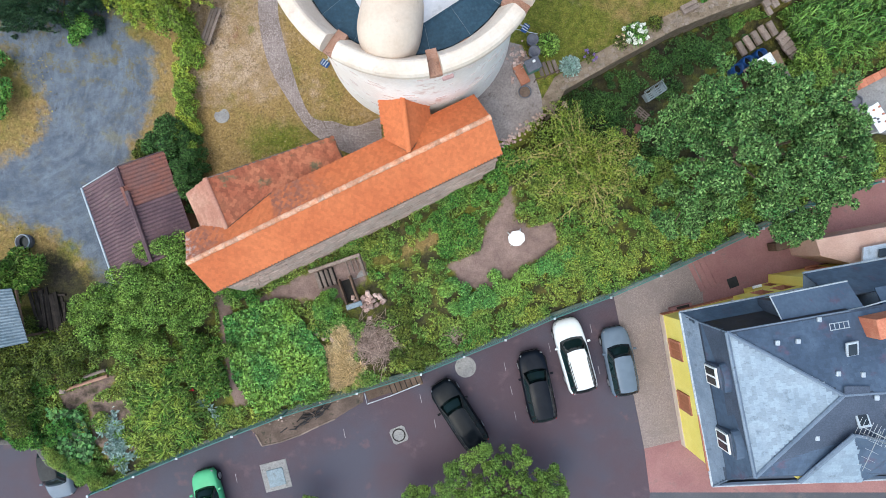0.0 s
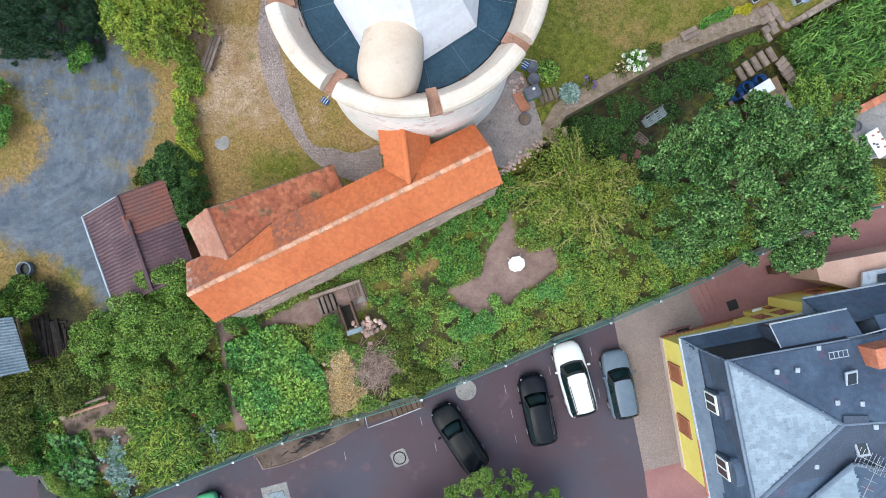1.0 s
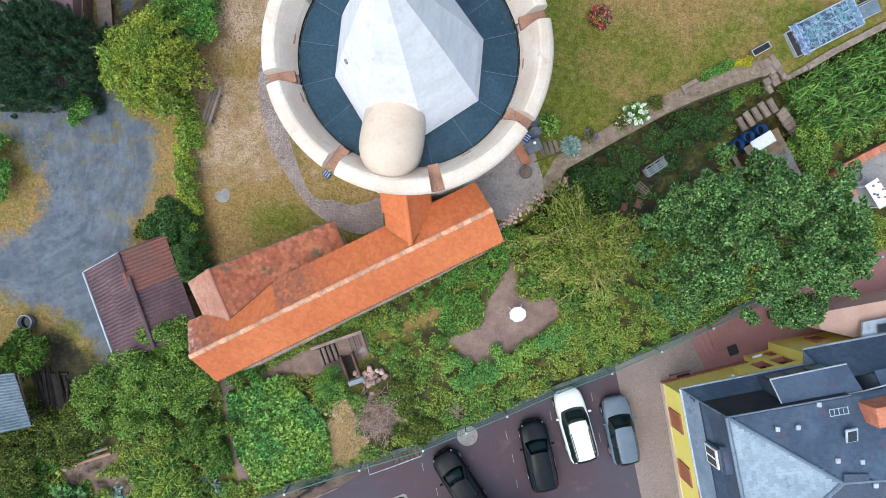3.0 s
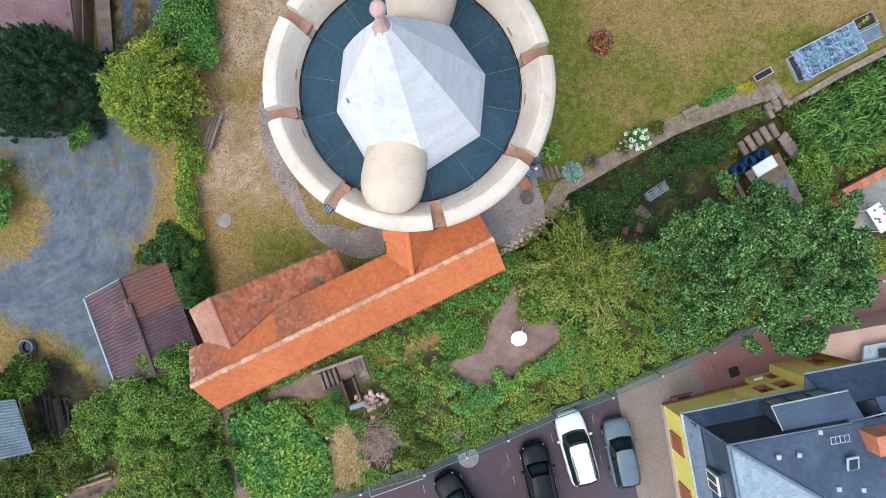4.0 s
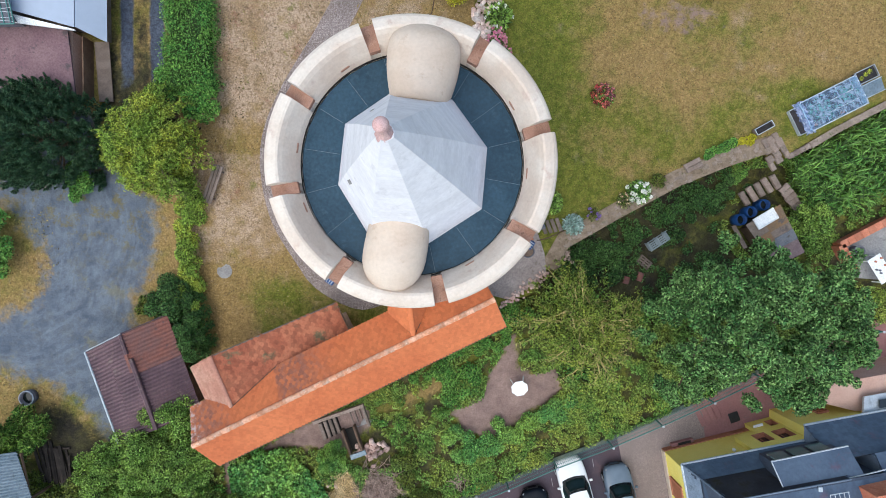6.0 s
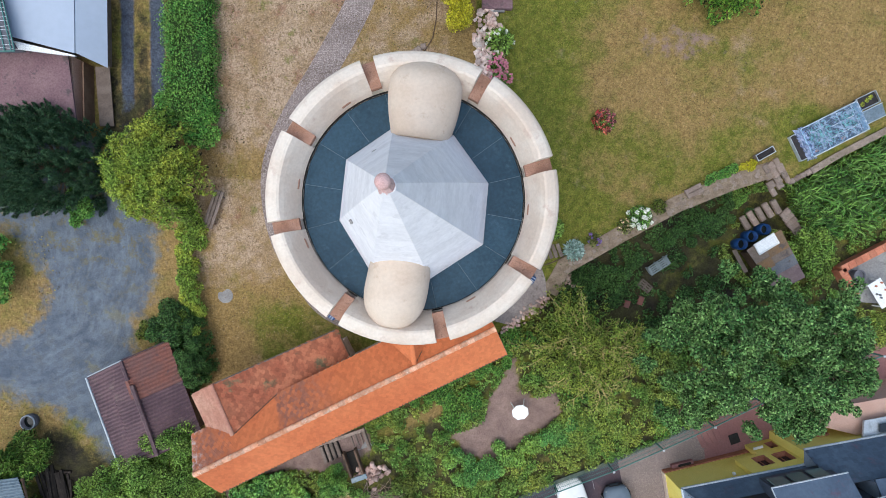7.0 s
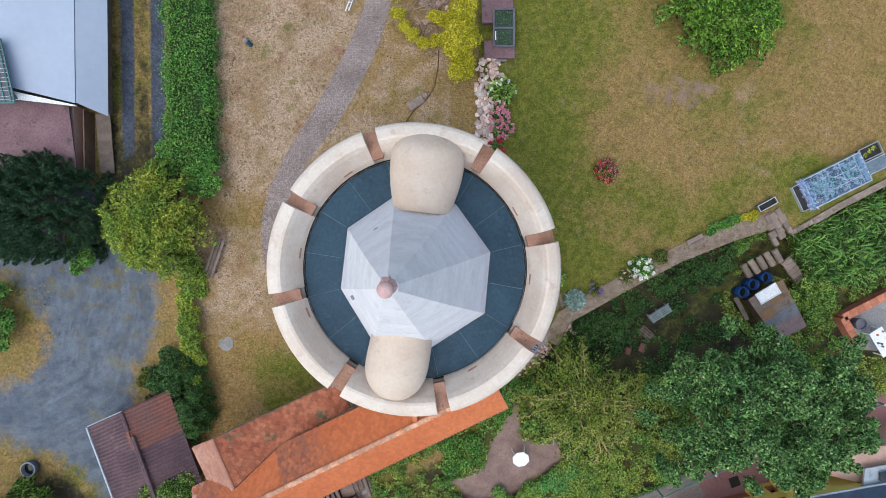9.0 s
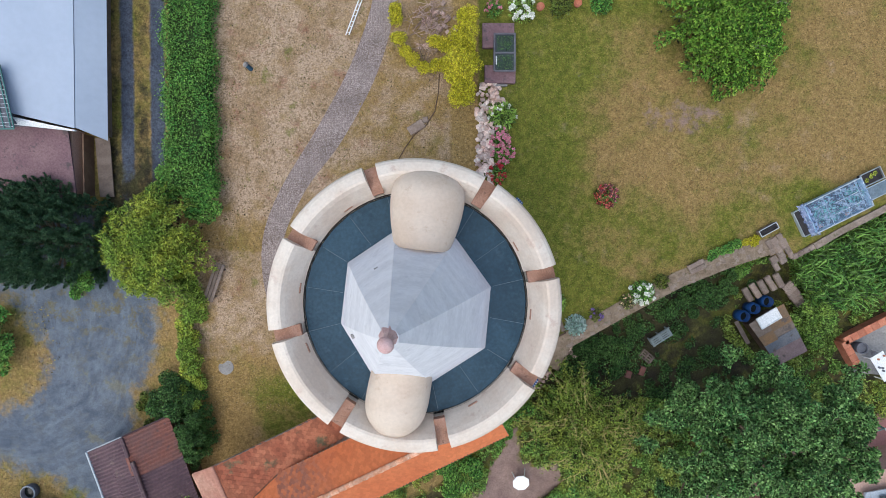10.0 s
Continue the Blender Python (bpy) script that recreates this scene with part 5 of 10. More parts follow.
def barns():
    b = tagged(empty("white_barn", (-21.5, 27, -1.0)), "large barn with a pale blue-white sheet roof", "barn")
    zt, ze, zg = 1.2, 0.1, -1.1
    k = 9.0
    part("wall", prism(bmesh.new(), [(-30, 20.9), (-20.2, 20.9), (-18.75, 20.3), (-18.65, 44), (-30, 44)], zg, -0.2), WOOD_GREY, b)
    part("roof", slabbed([(-30, 22.2, 2.6), (-23.0, 21.25, 1.6), (-19.55, 20.45, 0.9), (-19.4, 44, 0.9), (-30, 44, 2.6)], 0.12), WHITEROOF, b, "pale sheet metal roof")
    part("roof_edge", slabbed([(-19.52, 20.5, 0.86), (-18.3, 19.95, 0.1), (-18.15, 44, 0.1), (-19.38, 44, 0.86)], 0.1), WHITEROOF, b)
    part("fascia", slabbed([(-23.6, 21.2, 1.62), (-19.6, 20.38, 0.82), (-19.6, 20.38, 0.66), (-23.6, 20.75, 1.30)], 0.06), WHITE, b, "white fascia board")
    c = tagged(empty("pink_roof_barn", (-23, 18, -1.0)), "neighbouring outbuilding with a faded purple-pink roof", "barn")
    part("wall", prism(bmesh.new(), [(-30, 16.9), (-20.3, 17.0), (-20.3, 20.6), (-30, 20.8)], zg, -0.1), PINKREN, c)
    part("roof", slabbed([(-30, 16.6, 0.3), (-20.05, 16.75, 0.05), (-20.3, 20.55, 0.3), (-23.4, 21.0, 0.45), (-30, 21.0, 0.6)], 0.1), FADED, c, "faded purple-pink roofing felt")
    part("wall_panel", boxed((-19.8, 18.7, -0.6), (0.08, 3.3, 0.9)), WOOD_DARK, c, "dark side wall")
    part("leaning_board", slabbed([(-19.4, 17.0, -0.9), (-18.6, 17.0, -0.9), (-18.6, 20.2, -0.55), (-19.4, 20.2, -0.55)], 0.06), WOOD_GREY, c)
    g = tagged(empty("glazed_rooflight", (-23.5, 21.5, 1.3)), "dark-framed lattice rooflight of old glazing above the barn", "rooflight")
    part("kerb", prism(bmesh.new(), [(-26, 20.5), (-22.3, 20.6), (-22.9, 23.1), (-26, 23.2)], 0.6, 1.86), POT, g)
    part("pane", slabbed([(-26, 20.15, 1.92), (-21.9, 20.25, 1.92), (-22.55, 23.45, 1.92), (-26, 23.5, 1.92)], 0.05), POT, g, "dark weathered glazing")
    edge = [Vector((-21.87, 20.22, 1.96)), Vector((-22.55, 23.45, 1.96))]
    for off in (0.0, 0.16, 0.5, 0.84):
        part("bar", tubed([edge[0] + Vector((-off, 0.02, 0)), edge[1] + Vector((-off, 0, 0))], 0.032, 5), FENCE_G, g)
    for k in range(14):
        p = edge[0].lerp(edge[1], (k + 0.5) / 14)
        part("slat", tubed([p, p + Vector((-1.2, 0.10 * (-1) ** k, 0.01))], 0.016, 4), ZINC_L, g)
    part("bar", tubed([edge[0], (-26, 20.15, 1.96)], 0.035, 5), FENCE_G, g)


FADED = surface("faded_roof_felt", (0.18, 0.105, 0.118), (0.225, 0.14, 0.148), 0.6, 10, (0.10, 0.075, 0.078), 1.6, 0.85, bump=0.25)
barns()


# ---- yellow house ----
def plane_slates(name, poly, mat, parent, wide=0.26, row=0.2, seed=1, relief=0.0012, gap=0.004):
    P = [Vector(p) for p in poly]
    nrm = (P[1] - P[0]).cross(P[2] - P[0]).normalized()
    along = Vector((0, 0, 1)).cross(nrm)
    return tiles(name, poly, along, mat, wide, row, parent, relief, False, relief * 0.35, relief * 0.12, seed, edge=0.05, gap=gap)


GLAZED = glass_like("pale_teal_glazing", (0.10, 0.15, 0.15), 0.15)


def house():
    h = tagged(empty("yellow_house", (19.5, -8.0, STREET)), "yellow rendered house with a grey slate mansard roof", "house")
    A, B, C = Vector((13.65, -4.1)), Vector((15.05, -12.3)), Vector((30, -11.9))
    N1, N2_, N3 = Vector((20.45, -2.45)), Vector((20.45, -1.6)), Vector((30, 0.1))
    eave = -0.7
    foot = [A, B, C, N3, N2_, N1]
    part("wall", prism(bmesh.new(), [(p.x, p.y) for p in foot], STREET - 0.2, eave + 0.1), YELLOW, h, "yellow rendered wall")
    # sandstone plinth and cornice along the two visible sides
    d = (B - A).normalized()
    out = Vector((d.y, -d.x))
    ang = math.degrees(math.atan2(d.y, d.x))
    mid = (A + B) / 2
    L = (B - A).length
    part("plinth", boxed((0, 0, 0), (L, 0.12, 0.5), Matrix.Translation((mid.x, mid.y, STREET + 0.25)) @ pose(0, 0, 0, 0, 0, ang), 0.015), CREAM, h, "cream rendered plinth")
    part("cornice", boxed((0, 0, 0), (L + 0.3, 0.28, 0.16), Matrix.Translation((mid.x - 0.1, mid.y, eave - 0.02)) @ pose(0, 0, 0, 0, 0, ang), 0.03), SANDTRIM, h)
    dn = (N1 - A).normalized()
    angn = math.degrees(math.atan2(dn.y, dn.x))
    midn = (A + N1) / 2
    Ln = (N1 - A).length
    part("cornice", boxed((0, 0, 0), (Ln, 0.26, 0.16), Matrix.Translation((midn.x, midn.y, eave - 0.02)) @ pose(0, 0, 0, 0, 0, angn), 0.03), SANDTRIM, h)
    part("plinth", boxed((0, 0, 0), (Ln, 0.12, 0.45), Matrix.Translation((midn.x, midn.y, STREET + 0.22)) @ pose(0, 0, 0, 0, 0, angn), 0.015), SANDTRIM, h)

    def window(at, angle, w, z, hgt, name="window"):
        m = Matrix.Translation((at.x, at.y, z)) @ pose(0, 0, 0, 0, 0, angle)
        win = part(name, boxed((0, 0, 0), (w, 0.10, hgt), m, 0.01), SANDTRIM, h, "red-brown sandstone surround with closed brown shutters")
        part("pane", boxed((-w * 0.21, 0, 0), (w * 0.36, 0.115, hgt - 0.26), m), SHUTTER, win)
        part("pane", boxed((w * 0.21, 0, 0), (w * 0.36, 0.115, hgt - 0.26), m), SHUTTER, win)
        part("sill", boxed((0, 0, -hgt / 2 - 0.03), (w + 0.12, 0.20, 0.08), m, 0.015), SANDTRIM, win)
        for sg in (-1, 1):
            part("shutter", boxed((sg * (w * 0.5 + 0.03), 0, 0.02), (0.07, 0.15, hgt), m, 0.01), SANDTRIM, win)

    for f in (0.235, 0.62):
        p = A.lerp(B, f) + out * 0.02
        window(p, ang, 1.05, -2.75, 1.5)
    # projecting bay: the upper storey reaches out over a porch, its windows lie deep in the wall
    u0, u1 = Vector((17.5, -2.84)), Vector((20.45, -2.1))
    ud = (u1 - u0).normalized()
    ua = math.degrees(math.atan2(ud.y, ud.x))
    um = Matrix.Translation((u0.x, u0.y, 0)) @ pose(0, 0, 0, 0, 0, ua)
    ul = (u1 - u0).length
    holes = [(0.82, 1.62, -2.62, -1.5), (1.98, 2.84, -2.5, -1.4)]
    low = [(2.42, 2.92, -3.95, -3.2)]
    bm = bmesh.new()

    def pier(x0, x1, z0, z1, y0=-0.3, y1=0.0):
        box(bm, ((x0 + x1) / 2, (y0 + y1) / 2, (z0 + z1) / 2), (x1 - x0, y1 - y0, z1 - z0), um)

    top = eave - 0.08
    pier(0, ul, -3.0, -2.62)
    pier(0, ul, -1.4, top)
    pier(0, 0.82, -2.62, -1.4)
    pier(1.62, 1.98, -2.62, -1.4)
    pier(2.84, ul, -2.62, -1.4)
    pier(0.82, 1.62, -1.5, -1.4)
    pier(1.98, 2.84, -2.62, -2.5)
    pier(1.42, 2.42, STREET - 0.1, -3.0)
    pier(2.92, ul, STREET - 0.1, -3.0)
    pier(2.42, 2.92, STREET - 0.1, -3.95)
    pier(2.42, 2.92, -3.2, -3.0)
    pier(0.02, ul, -3.0, top, -0.75, -0.3)
    pier(1.44, ul, STREET - 0.1, -3.0, -0.75, -0.3)
    part("bay_wall", bm, YELLOW, h, "projecting yellow bay over a porch")
    for x0, x1, z0, z1 in holes + low:
        w, g = x1 - x0, z1 - z0
        cx, cz = (x0 + x1) / 2, (z0 + z1) / 2
        win = part("window", boxed((cx, -0.27, cz), (w - 0.01, 0.05, g - 0.01), um), SHUTTER, h, "brown window set deep in a red sandstone reveal")
        part("sill", boxed((cx, -0.10, z0 + 0.025), (w + 0.004, 0.28, 0.05), um, 0.01), SANDTRIM, win)
        for sx in (x0 + 0.02, x1 - 0.02):
            part("jamb", boxed((sx, -0.12, cz), (0.04, 0.25, g), um), SANDTRIM, win)
        for sg in (-1, 1):
            part("pane", boxed((cx + sg * w * 0.22, -0.24, cz), (w * 0.34, 0.02, g - 0.28), um), WINGLASS, win)
    # porch below the bay: sandstone door frame and dark door
    porch = part("door", boxed((0.72, -0.42, STREET + 1.05), (1.0, 0.08, 2.1), um, 0.01), SHUTTER, h, "dark brown door in the porch")
    part("door_frame", boxed((0.72, -0.44, STREET + 1.1), (1.3, 0.06, 2.3), um), SANDTRIM, porch)
    wm = Matrix.Translation((22.5, -1.18, -2.9)) @ pose(0, 0, 0, 0, 0, 10.1)
    win = part("window", boxed((0, 0, 0), (0.7, 0.14, 1.0), wm, 0.01), SANDTRIM, h, "small window in a red sandstone surround")
    part("pane", boxed((0, 0.02, 0), (0.46, 0.14, 0.76), wm), SHUTTER, win)
    part("sill", boxed((0, 0.06, -0.52), (0.8, 0.24, 0.06), wm, 0.01), SANDTRIM, win)
    part("door_sign", boxed((0, 0, 0), (0.6, 0.16, 0.08), Matrix.Translation((19.15, -2.28, -3.35)) @ pose(0, 0, 0, 0, 0, ua), 0.02), WHITE, h, "small white canopy lamp")
    part("base_planter", boxed((0, 0, 0), (1.4, 0.22, 0.3), Matrix.Translation((14.85, -3.62, STREET + 0.15)) @ pose(0, 0, 0, 0, 0, angn), 0.02), REDPAVE, h, "low red sandstone planter")
    part("base_planter", boxed((0, 0, 0), (0.8, 0.14, 0.05), Matrix.Translation((14.95, -3.6, STREET + 0.31)) @ pose(0, 0, 0, 0, 0, angn)), DARKGAP, h)
    part("drain_cover", boxed((0, 0, 0), (0.62, 0.62, 0.03), Matrix.Translation((18.22, -2.1, STREET + 0.03)) @ pose(0, 0, 0, 0, 0, 20)), TRIM_BLACK, h, "dark iron grating")
    for x, y in ((14.6, -3.75), (16.6, -3.0), (13.75, -4.35)):
        part("wall_lamp", lathed([(0, 0.12), (0.07, 0.1), (0.11, 0.0), (0.07, -0.1), (0, -0.12)], (x, y, -1.35), 10), WHITE, h, "white globe wall lamp", True)

    # mansard: flared foot, steep lower slope, flat upper slope
    e = {"nw": Vector((13.28, -3.55, eave)), "sw": Vector((15.12, -13.3, eave)), "n1": Vector((20.2, -2.22, eave)), "s": Vector((30, -12.7, eave))}
    fl = {"nw": Vector((13.95, -4.0, 0.25)), "sw": Vector((15.45, -12.55, 0.25)), "n1": Vector((20.5, -2.8, 0.25)), "s": Vector((30, -12.1, 0.25))}
    br = {"nw": Vector((14.32, -4.2, 2.3)), "sw": Vector((15.78, -11.55, 2.3)), "n1": Vector((20.6, -3.1, 2.3)), "s": Vector((30, -11.2, 2.3)), "ne": Vector((30, -1.45, 2.3))}
    pk = Vector((19.4, -7.1, 3.45))
    pe = Vector((30, -6.4, 3.45))
    core = bmesh.new()
    prism(core, [(14.6, -4.6), (16.0, -11.3), (30, -11.0), (30, -2.0), (20.6, -3.4)], -1.0, 2.2)
    part("roof_core", core, SLATE_B, h)
    part("lower_roof", slabbed([e["nw"], e["sw"], fl["sw"], fl["nw"]], 0.06), SLATE_B, h)
    lw = part("lower_roof", slabbed([fl["nw"], fl["sw"], br["sw"], br["nw"]], 0.06), SLATE_B, h)
    part("lower_roof", slabbed([e["n1"], e["nw"], fl["nw"], fl["n1"]], 0.06), SLATE_B, h)
    ln = part("lower_roof", slabbed([fl["n1"], fl["nw"], br["nw"], br["n1"]], 0.06), SLATE_B, h)
    part("lower_roof", slabbed([e["sw"], e["s"], fl["s"], fl["sw"]], 0.06), SLATE_B, h)
    ls = part("lower_roof", slabbed([fl["sw"], fl["s"], br["s"], br["sw"]], 0.06), SLATE_B, h)
    # west foot: sky sheen put into a paler, bluer slate than the lane side
    plane_slates("slate_field", [e["nw"], e["sw"], fl["sw"], fl["nw"]], SLATE_M, lw, 0.3, 0.19, 21)
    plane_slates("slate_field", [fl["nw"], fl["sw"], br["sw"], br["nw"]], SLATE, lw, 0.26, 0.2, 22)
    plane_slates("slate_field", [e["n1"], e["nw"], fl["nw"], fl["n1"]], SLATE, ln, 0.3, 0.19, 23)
    # steep lane-side slope takes the darkest slate
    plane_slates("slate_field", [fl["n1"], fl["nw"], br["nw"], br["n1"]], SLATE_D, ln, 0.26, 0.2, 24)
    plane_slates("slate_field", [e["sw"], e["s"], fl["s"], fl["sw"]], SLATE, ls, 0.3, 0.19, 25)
    # west hip: its light is painted as a paler slate
    up = part("upper_roof", slabbed([br["nw"], br["sw"], pk], 0.06), SLATE_M, h, "slate hip coloured pale for the daylight on it")
    plane_slates("slate_field", [br["nw"], br["sw"], pk], SLATE_LIT, up, 0.34, 0.23, 26, 0.008, 0.022)
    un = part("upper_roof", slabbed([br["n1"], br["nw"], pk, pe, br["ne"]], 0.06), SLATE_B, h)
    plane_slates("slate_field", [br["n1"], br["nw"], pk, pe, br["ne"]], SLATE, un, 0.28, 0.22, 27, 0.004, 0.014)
    us = part("upper_roof", slabbed([br["sw"], br["s"], pe, pk], 0.06), SLATE_B, h)
    plane_slates("slate_field", [br["sw"], br["s"], pe, pk], SLATE, us, 0.28, 0.22, 28, 0.004, 0.014)
    lift = Vector((0, 0, 0.05))
    for a, b, r in ((br["nw"], br["sw"], 0.11), (br["nw"], pk, 0.10), (br["sw"], pk, 0.10), (e["nw"], fl["nw"], 0.045), (fl["nw"], br["nw"], 0.045), (e["sw"], fl["sw"], 0.045), (br["nw"], br["n1"], 0.045), (pk, pe, 0.07)):
        part("hip_flashing", tubed([a + lift, b + lift], r, 6), SLATE_M, h)
    for a, b in ((e["nw"], e["sw"]), (e["nw"], e["n1"]), (e["sw"], e["s"])):
        part("gutter", tubed([a + Vector((0, 0, 0.0)), b], 0.075, 8), ZINC_L, h, "zinc gutter")
    part("ridge_plate", boxed((20.05, -6.95, 3.5), (1.25, 0.62, 0.06), None, 0.01), SLATE_B, h, "dark lead plate on the ridge")
    # projecting bay with its own roof on the lane side
    bay_e = [Vector((20.2, -1.35, eave)), Vector((30, 0.4, eave)), Vector((30, -0.9, 1.2)), Vector((20.6, -2.6, 1.2))]
    bay = part("bay_roof", slabbed(bay_e, 0.06), SLATE_B, h)
    plane_slates("slate_field", bay_e, SLATE, bay, 0.28, 0.2, 29)
    part("bay_cheek", slabbed([Vector((20.2, -1.35, eave)), Vector((20.2, -2.3, eave)), Vector((21.6, -2.9, 0.9)), Vector((21.4, -2.2, 0.6))], 0.05), SLATE_M, h, "pale slate hip of the bay")
    part("gutter", tubed([(20.2, -1.35, eave), (30, 0.4, eave)], 0.07, 8), ZINC_L, h)
    # wide flat-roofed dormer on the lane side
    dm = part("dormer", prism(bmesh.new(), [(17.35, -2.75), (17.5, -3.9), (21.3, -3.1), (20.9, -2.0)], -0.2, [1.55, 1.95, 1.95, 1.55]), SLATE_B, h, "wide slate-clad dormer")
    rf = [Vector((16.95, -2.45, 1.62)), Vector((17.35, -3.78, 2.12)), Vector((21.45, -2.95, 2.12)), Vector((20.95, -1.65, 1.62))]
    part("dormer_roof", slabbed(rf, 0.08), SLATE, dm)
    part("dormer_trim", tubed([rf[0] + lift * 0.5, rf[3] + lift * 0.5], 0.045, 6), ZINC_L, dm)
    part("dormer_trim", tubed([rf[1] + lift * 0.6, rf[2] + lift * 0.6, Vector((22.5, -2.6, 2.3))], 0.04, 6), ZINC_L, dm)
    part("dormer_trim", tubed([rf[0], rf[1]], 0.035, 6), ZINC_L, dm)
    for k in range(3):
        p = Vector((17.9 + k * 1.05, -2.52 + k * 0.22, 0.75))
        part("dormer_window", boxed((0, 0, 0), (0.85, 0.08, 0.9), Matrix.Translation(p) @ pose(0, 0, 0, 0, 0, 12), 0.01), GLAZED, dm, "pale teal glazed window")
    d2 = part("dormer", prism(bmesh.new(), [(22.5, -2.3), (22.6, -3.3), (27, -2.4), (27, -1.3)], -0.2, 1.7), SLATE_M, h)
    part("dormer_roof", slabbed([Vector((22.3, -2.0, 1.75)), Vector((22.5, -3.1, 2.2)), Vector((27, -2.2, 2.2)), Vector((27, -1.1, 1.75))], 0.08), SLATE, d2)
    # two small dormers on the street side
    for f in (0.315, 0.72):
        c = fl["nw"].lerp(fl["sw"], f)
        m = Matrix.Translation((c.x, c.y, 0)) @ pose(0, 0, 0, 0, 0, ang + 90)
        dd = part("dormer", boxed((0.55, 0, 0.95), (1.3, 1.25, 1.5), m, 0.05), SLATE_B, h, "small slate dormer")
        part("dormer_window", boxed((-0.16, 0, 0.95), (0.10, 1.05, 1.2), m, 0.01), WHITE, dd, "white double casement")
        for sg in (-1, 1):
            part("pane", boxed((-0.20, sg * 0.25, 0.95), (0.04, 0.38, 0.95), m), WINGLASS, dd)
        bm = bmesh.new()
        rows = []
        for xx, r in ((-0.02, 0.78), (0.4, 0.80), (1.0, 0.72)):
            rows.append([bm.verts.new(m @ Vector((xx, r * math.cos(math.pi * j / 8), 1.68 + 0.34 * math.sin(math.pi * j / 8)))) for j in range(9)])
        for p, q in zip(rows, rows[1:]):
            for j in range(8):
                bm.faces.new((p[j], p[j + 1], q[j + 1], q[j]))
        bm.faces.new(rows[0])
        bm.faces.new(rows[-1][::-1])
        part("dormer_hood", bm, SLATE, dd)
        part("dormer_trim", tubed([m @ Vector((0.98, -0.7, 1.72)), m @ Vector((0.98, 0.75, 1.72))], 0.03, 6), ZINC_L, dd)
    # gabled dormer towards the through street
    g0, g1, g2, g3 = Vector((20.05, -9.07, 3.3)), Vector((18.06, -11.83, 2.2)), Vector((21.31, -11.8, 2.2)), Vector((22.5, -11.4, 2.1))
    # dormer face in the same slate, paled for the light on it
    gd = part("gable_dormer", slabbed([g0, g1, g2], 0.08), SLATE_LIT, h, "slate-hung gabled dormer")
    plane_slates("slate_field", [g0 + Vector((0, 0, 0.02)), g1 + Vector((0, 0, 0.02)), g2 + Vector((0, 0, 0.02))], SLATE_LIT, gd, 0.34, 0.23, 31, 0.008, 0.022)
    part("gable_dormer_roof", slabbed([g0, g2, g3, Vector((22.6, -9.6, 3.2))], 0.08), SLATE, gd)
    part("dormer_trim", tubed([g1 + lift, g0 + lift], 0.12, 6), SLATE_M, gd)
    part("dormer_trim", tubed([g0 + lift, g0 + Vector((2.5, -0.5, 0.0))], 0.08, 6), SLATE_M, gd)
    part("gable_wall", prism(bmesh.new(), [(17.85, -11.5), (18.15, -11.78), (21.3, -11.75), (22, -11.2)], -0.6, 2.08), YELLOW, gd)
    # rooflights, vents, snow guards, chimney
    for x, y, z, ang2 in ((20.2, -4.95, 2.95, 12), (20.6, -8.35, 3.1, 10)):
        m = Matrix.Translation((x, y, z)) @ pose(0, 0, 0, 14 if y > -7 else -14, 0, ang2)
        sk = part("rooflight", boxed((0, 0, 0.04), (0.62, 0.82, 0.1), m, 0.015), ZINC_L, h, "small metal-framed rooflight")
        part("pane", boxed((0, 0, 0.085), (0.44, 0.6, 0.03), m), WINGLASS, sk)
    for x, y in ((16.65, -4.68), (17.7, -4.6), (19.35, -6.1), (20.55, -6.15), (18.95, -3.55), (18.6, -9.4), (21.0, -7.2)):
        z = 2.35 + 1.1 * max(0, min(1, 1 - abs(y + 7.1) / 3.4))
        v = part("roof_vent", boxed((x, y, z + 0.1), (0.22, 0.26, 0.14), pose(0, 0, 0), 0.03), ZINC_L, h)
    for y0, x0 in ((-3.75, 19.3), (-4.35, 21.3)):
        for k in range(2):
            part("snow_guard", tubed([(x0, y0 - k * 0.3, 2.68 + k * 0.1), (x0 + 0.95, y0 + 0.16 - k * 0.3, 2.68 + k * 0.1)], 0.025, 5), ZINC_L, h)
        for k in range(5):
            part("snow_guard_post", tubed([(x0 + k * 0.23, y0 + 0.04 * k, 2.68), (x0 + k * 0.23, y0 + 0.04 * k - 0.32, 2.78)], 0.02, 4), ZINC_L, h)
    ch = part("chimney", boxed((21.75, -3.75, 2.75), (1.5, 1.0, 1.7), Matrix.Translation((21.75, -3.75, 0)) @ pose(0, 0, 0, 0, 0, 12) @ Matrix.Translation((-21.75, 3.75, 0)), 0.02), BRICKRED, h, "orange-red brick chimney")
    part("chimney_cap", boxed((21.95, -3.75, 3.63), (0.9, 0.75, 0.08), None, 0.02), ZINC_L, ch)
    # ridge wedge behind
    part("turret_roof", lathed([(0, 3.95), (0.9, 3.7), (1.9, 3.2), (2.0, 3.0)], (23.2, -7.0, 0), 24), SLATE_B, h, "round dark slate turret roof", True)
    return h


SLATE_M = surface("mid_grey_slate", (0.14, 0.18, 0.24), (0.19, 0.235, 0.30), 0.8, 14, (0.11, 0.14, 0.18), 1.6, 0.4, bump=0.15, island=0.07, grain_k=0.5)
house()


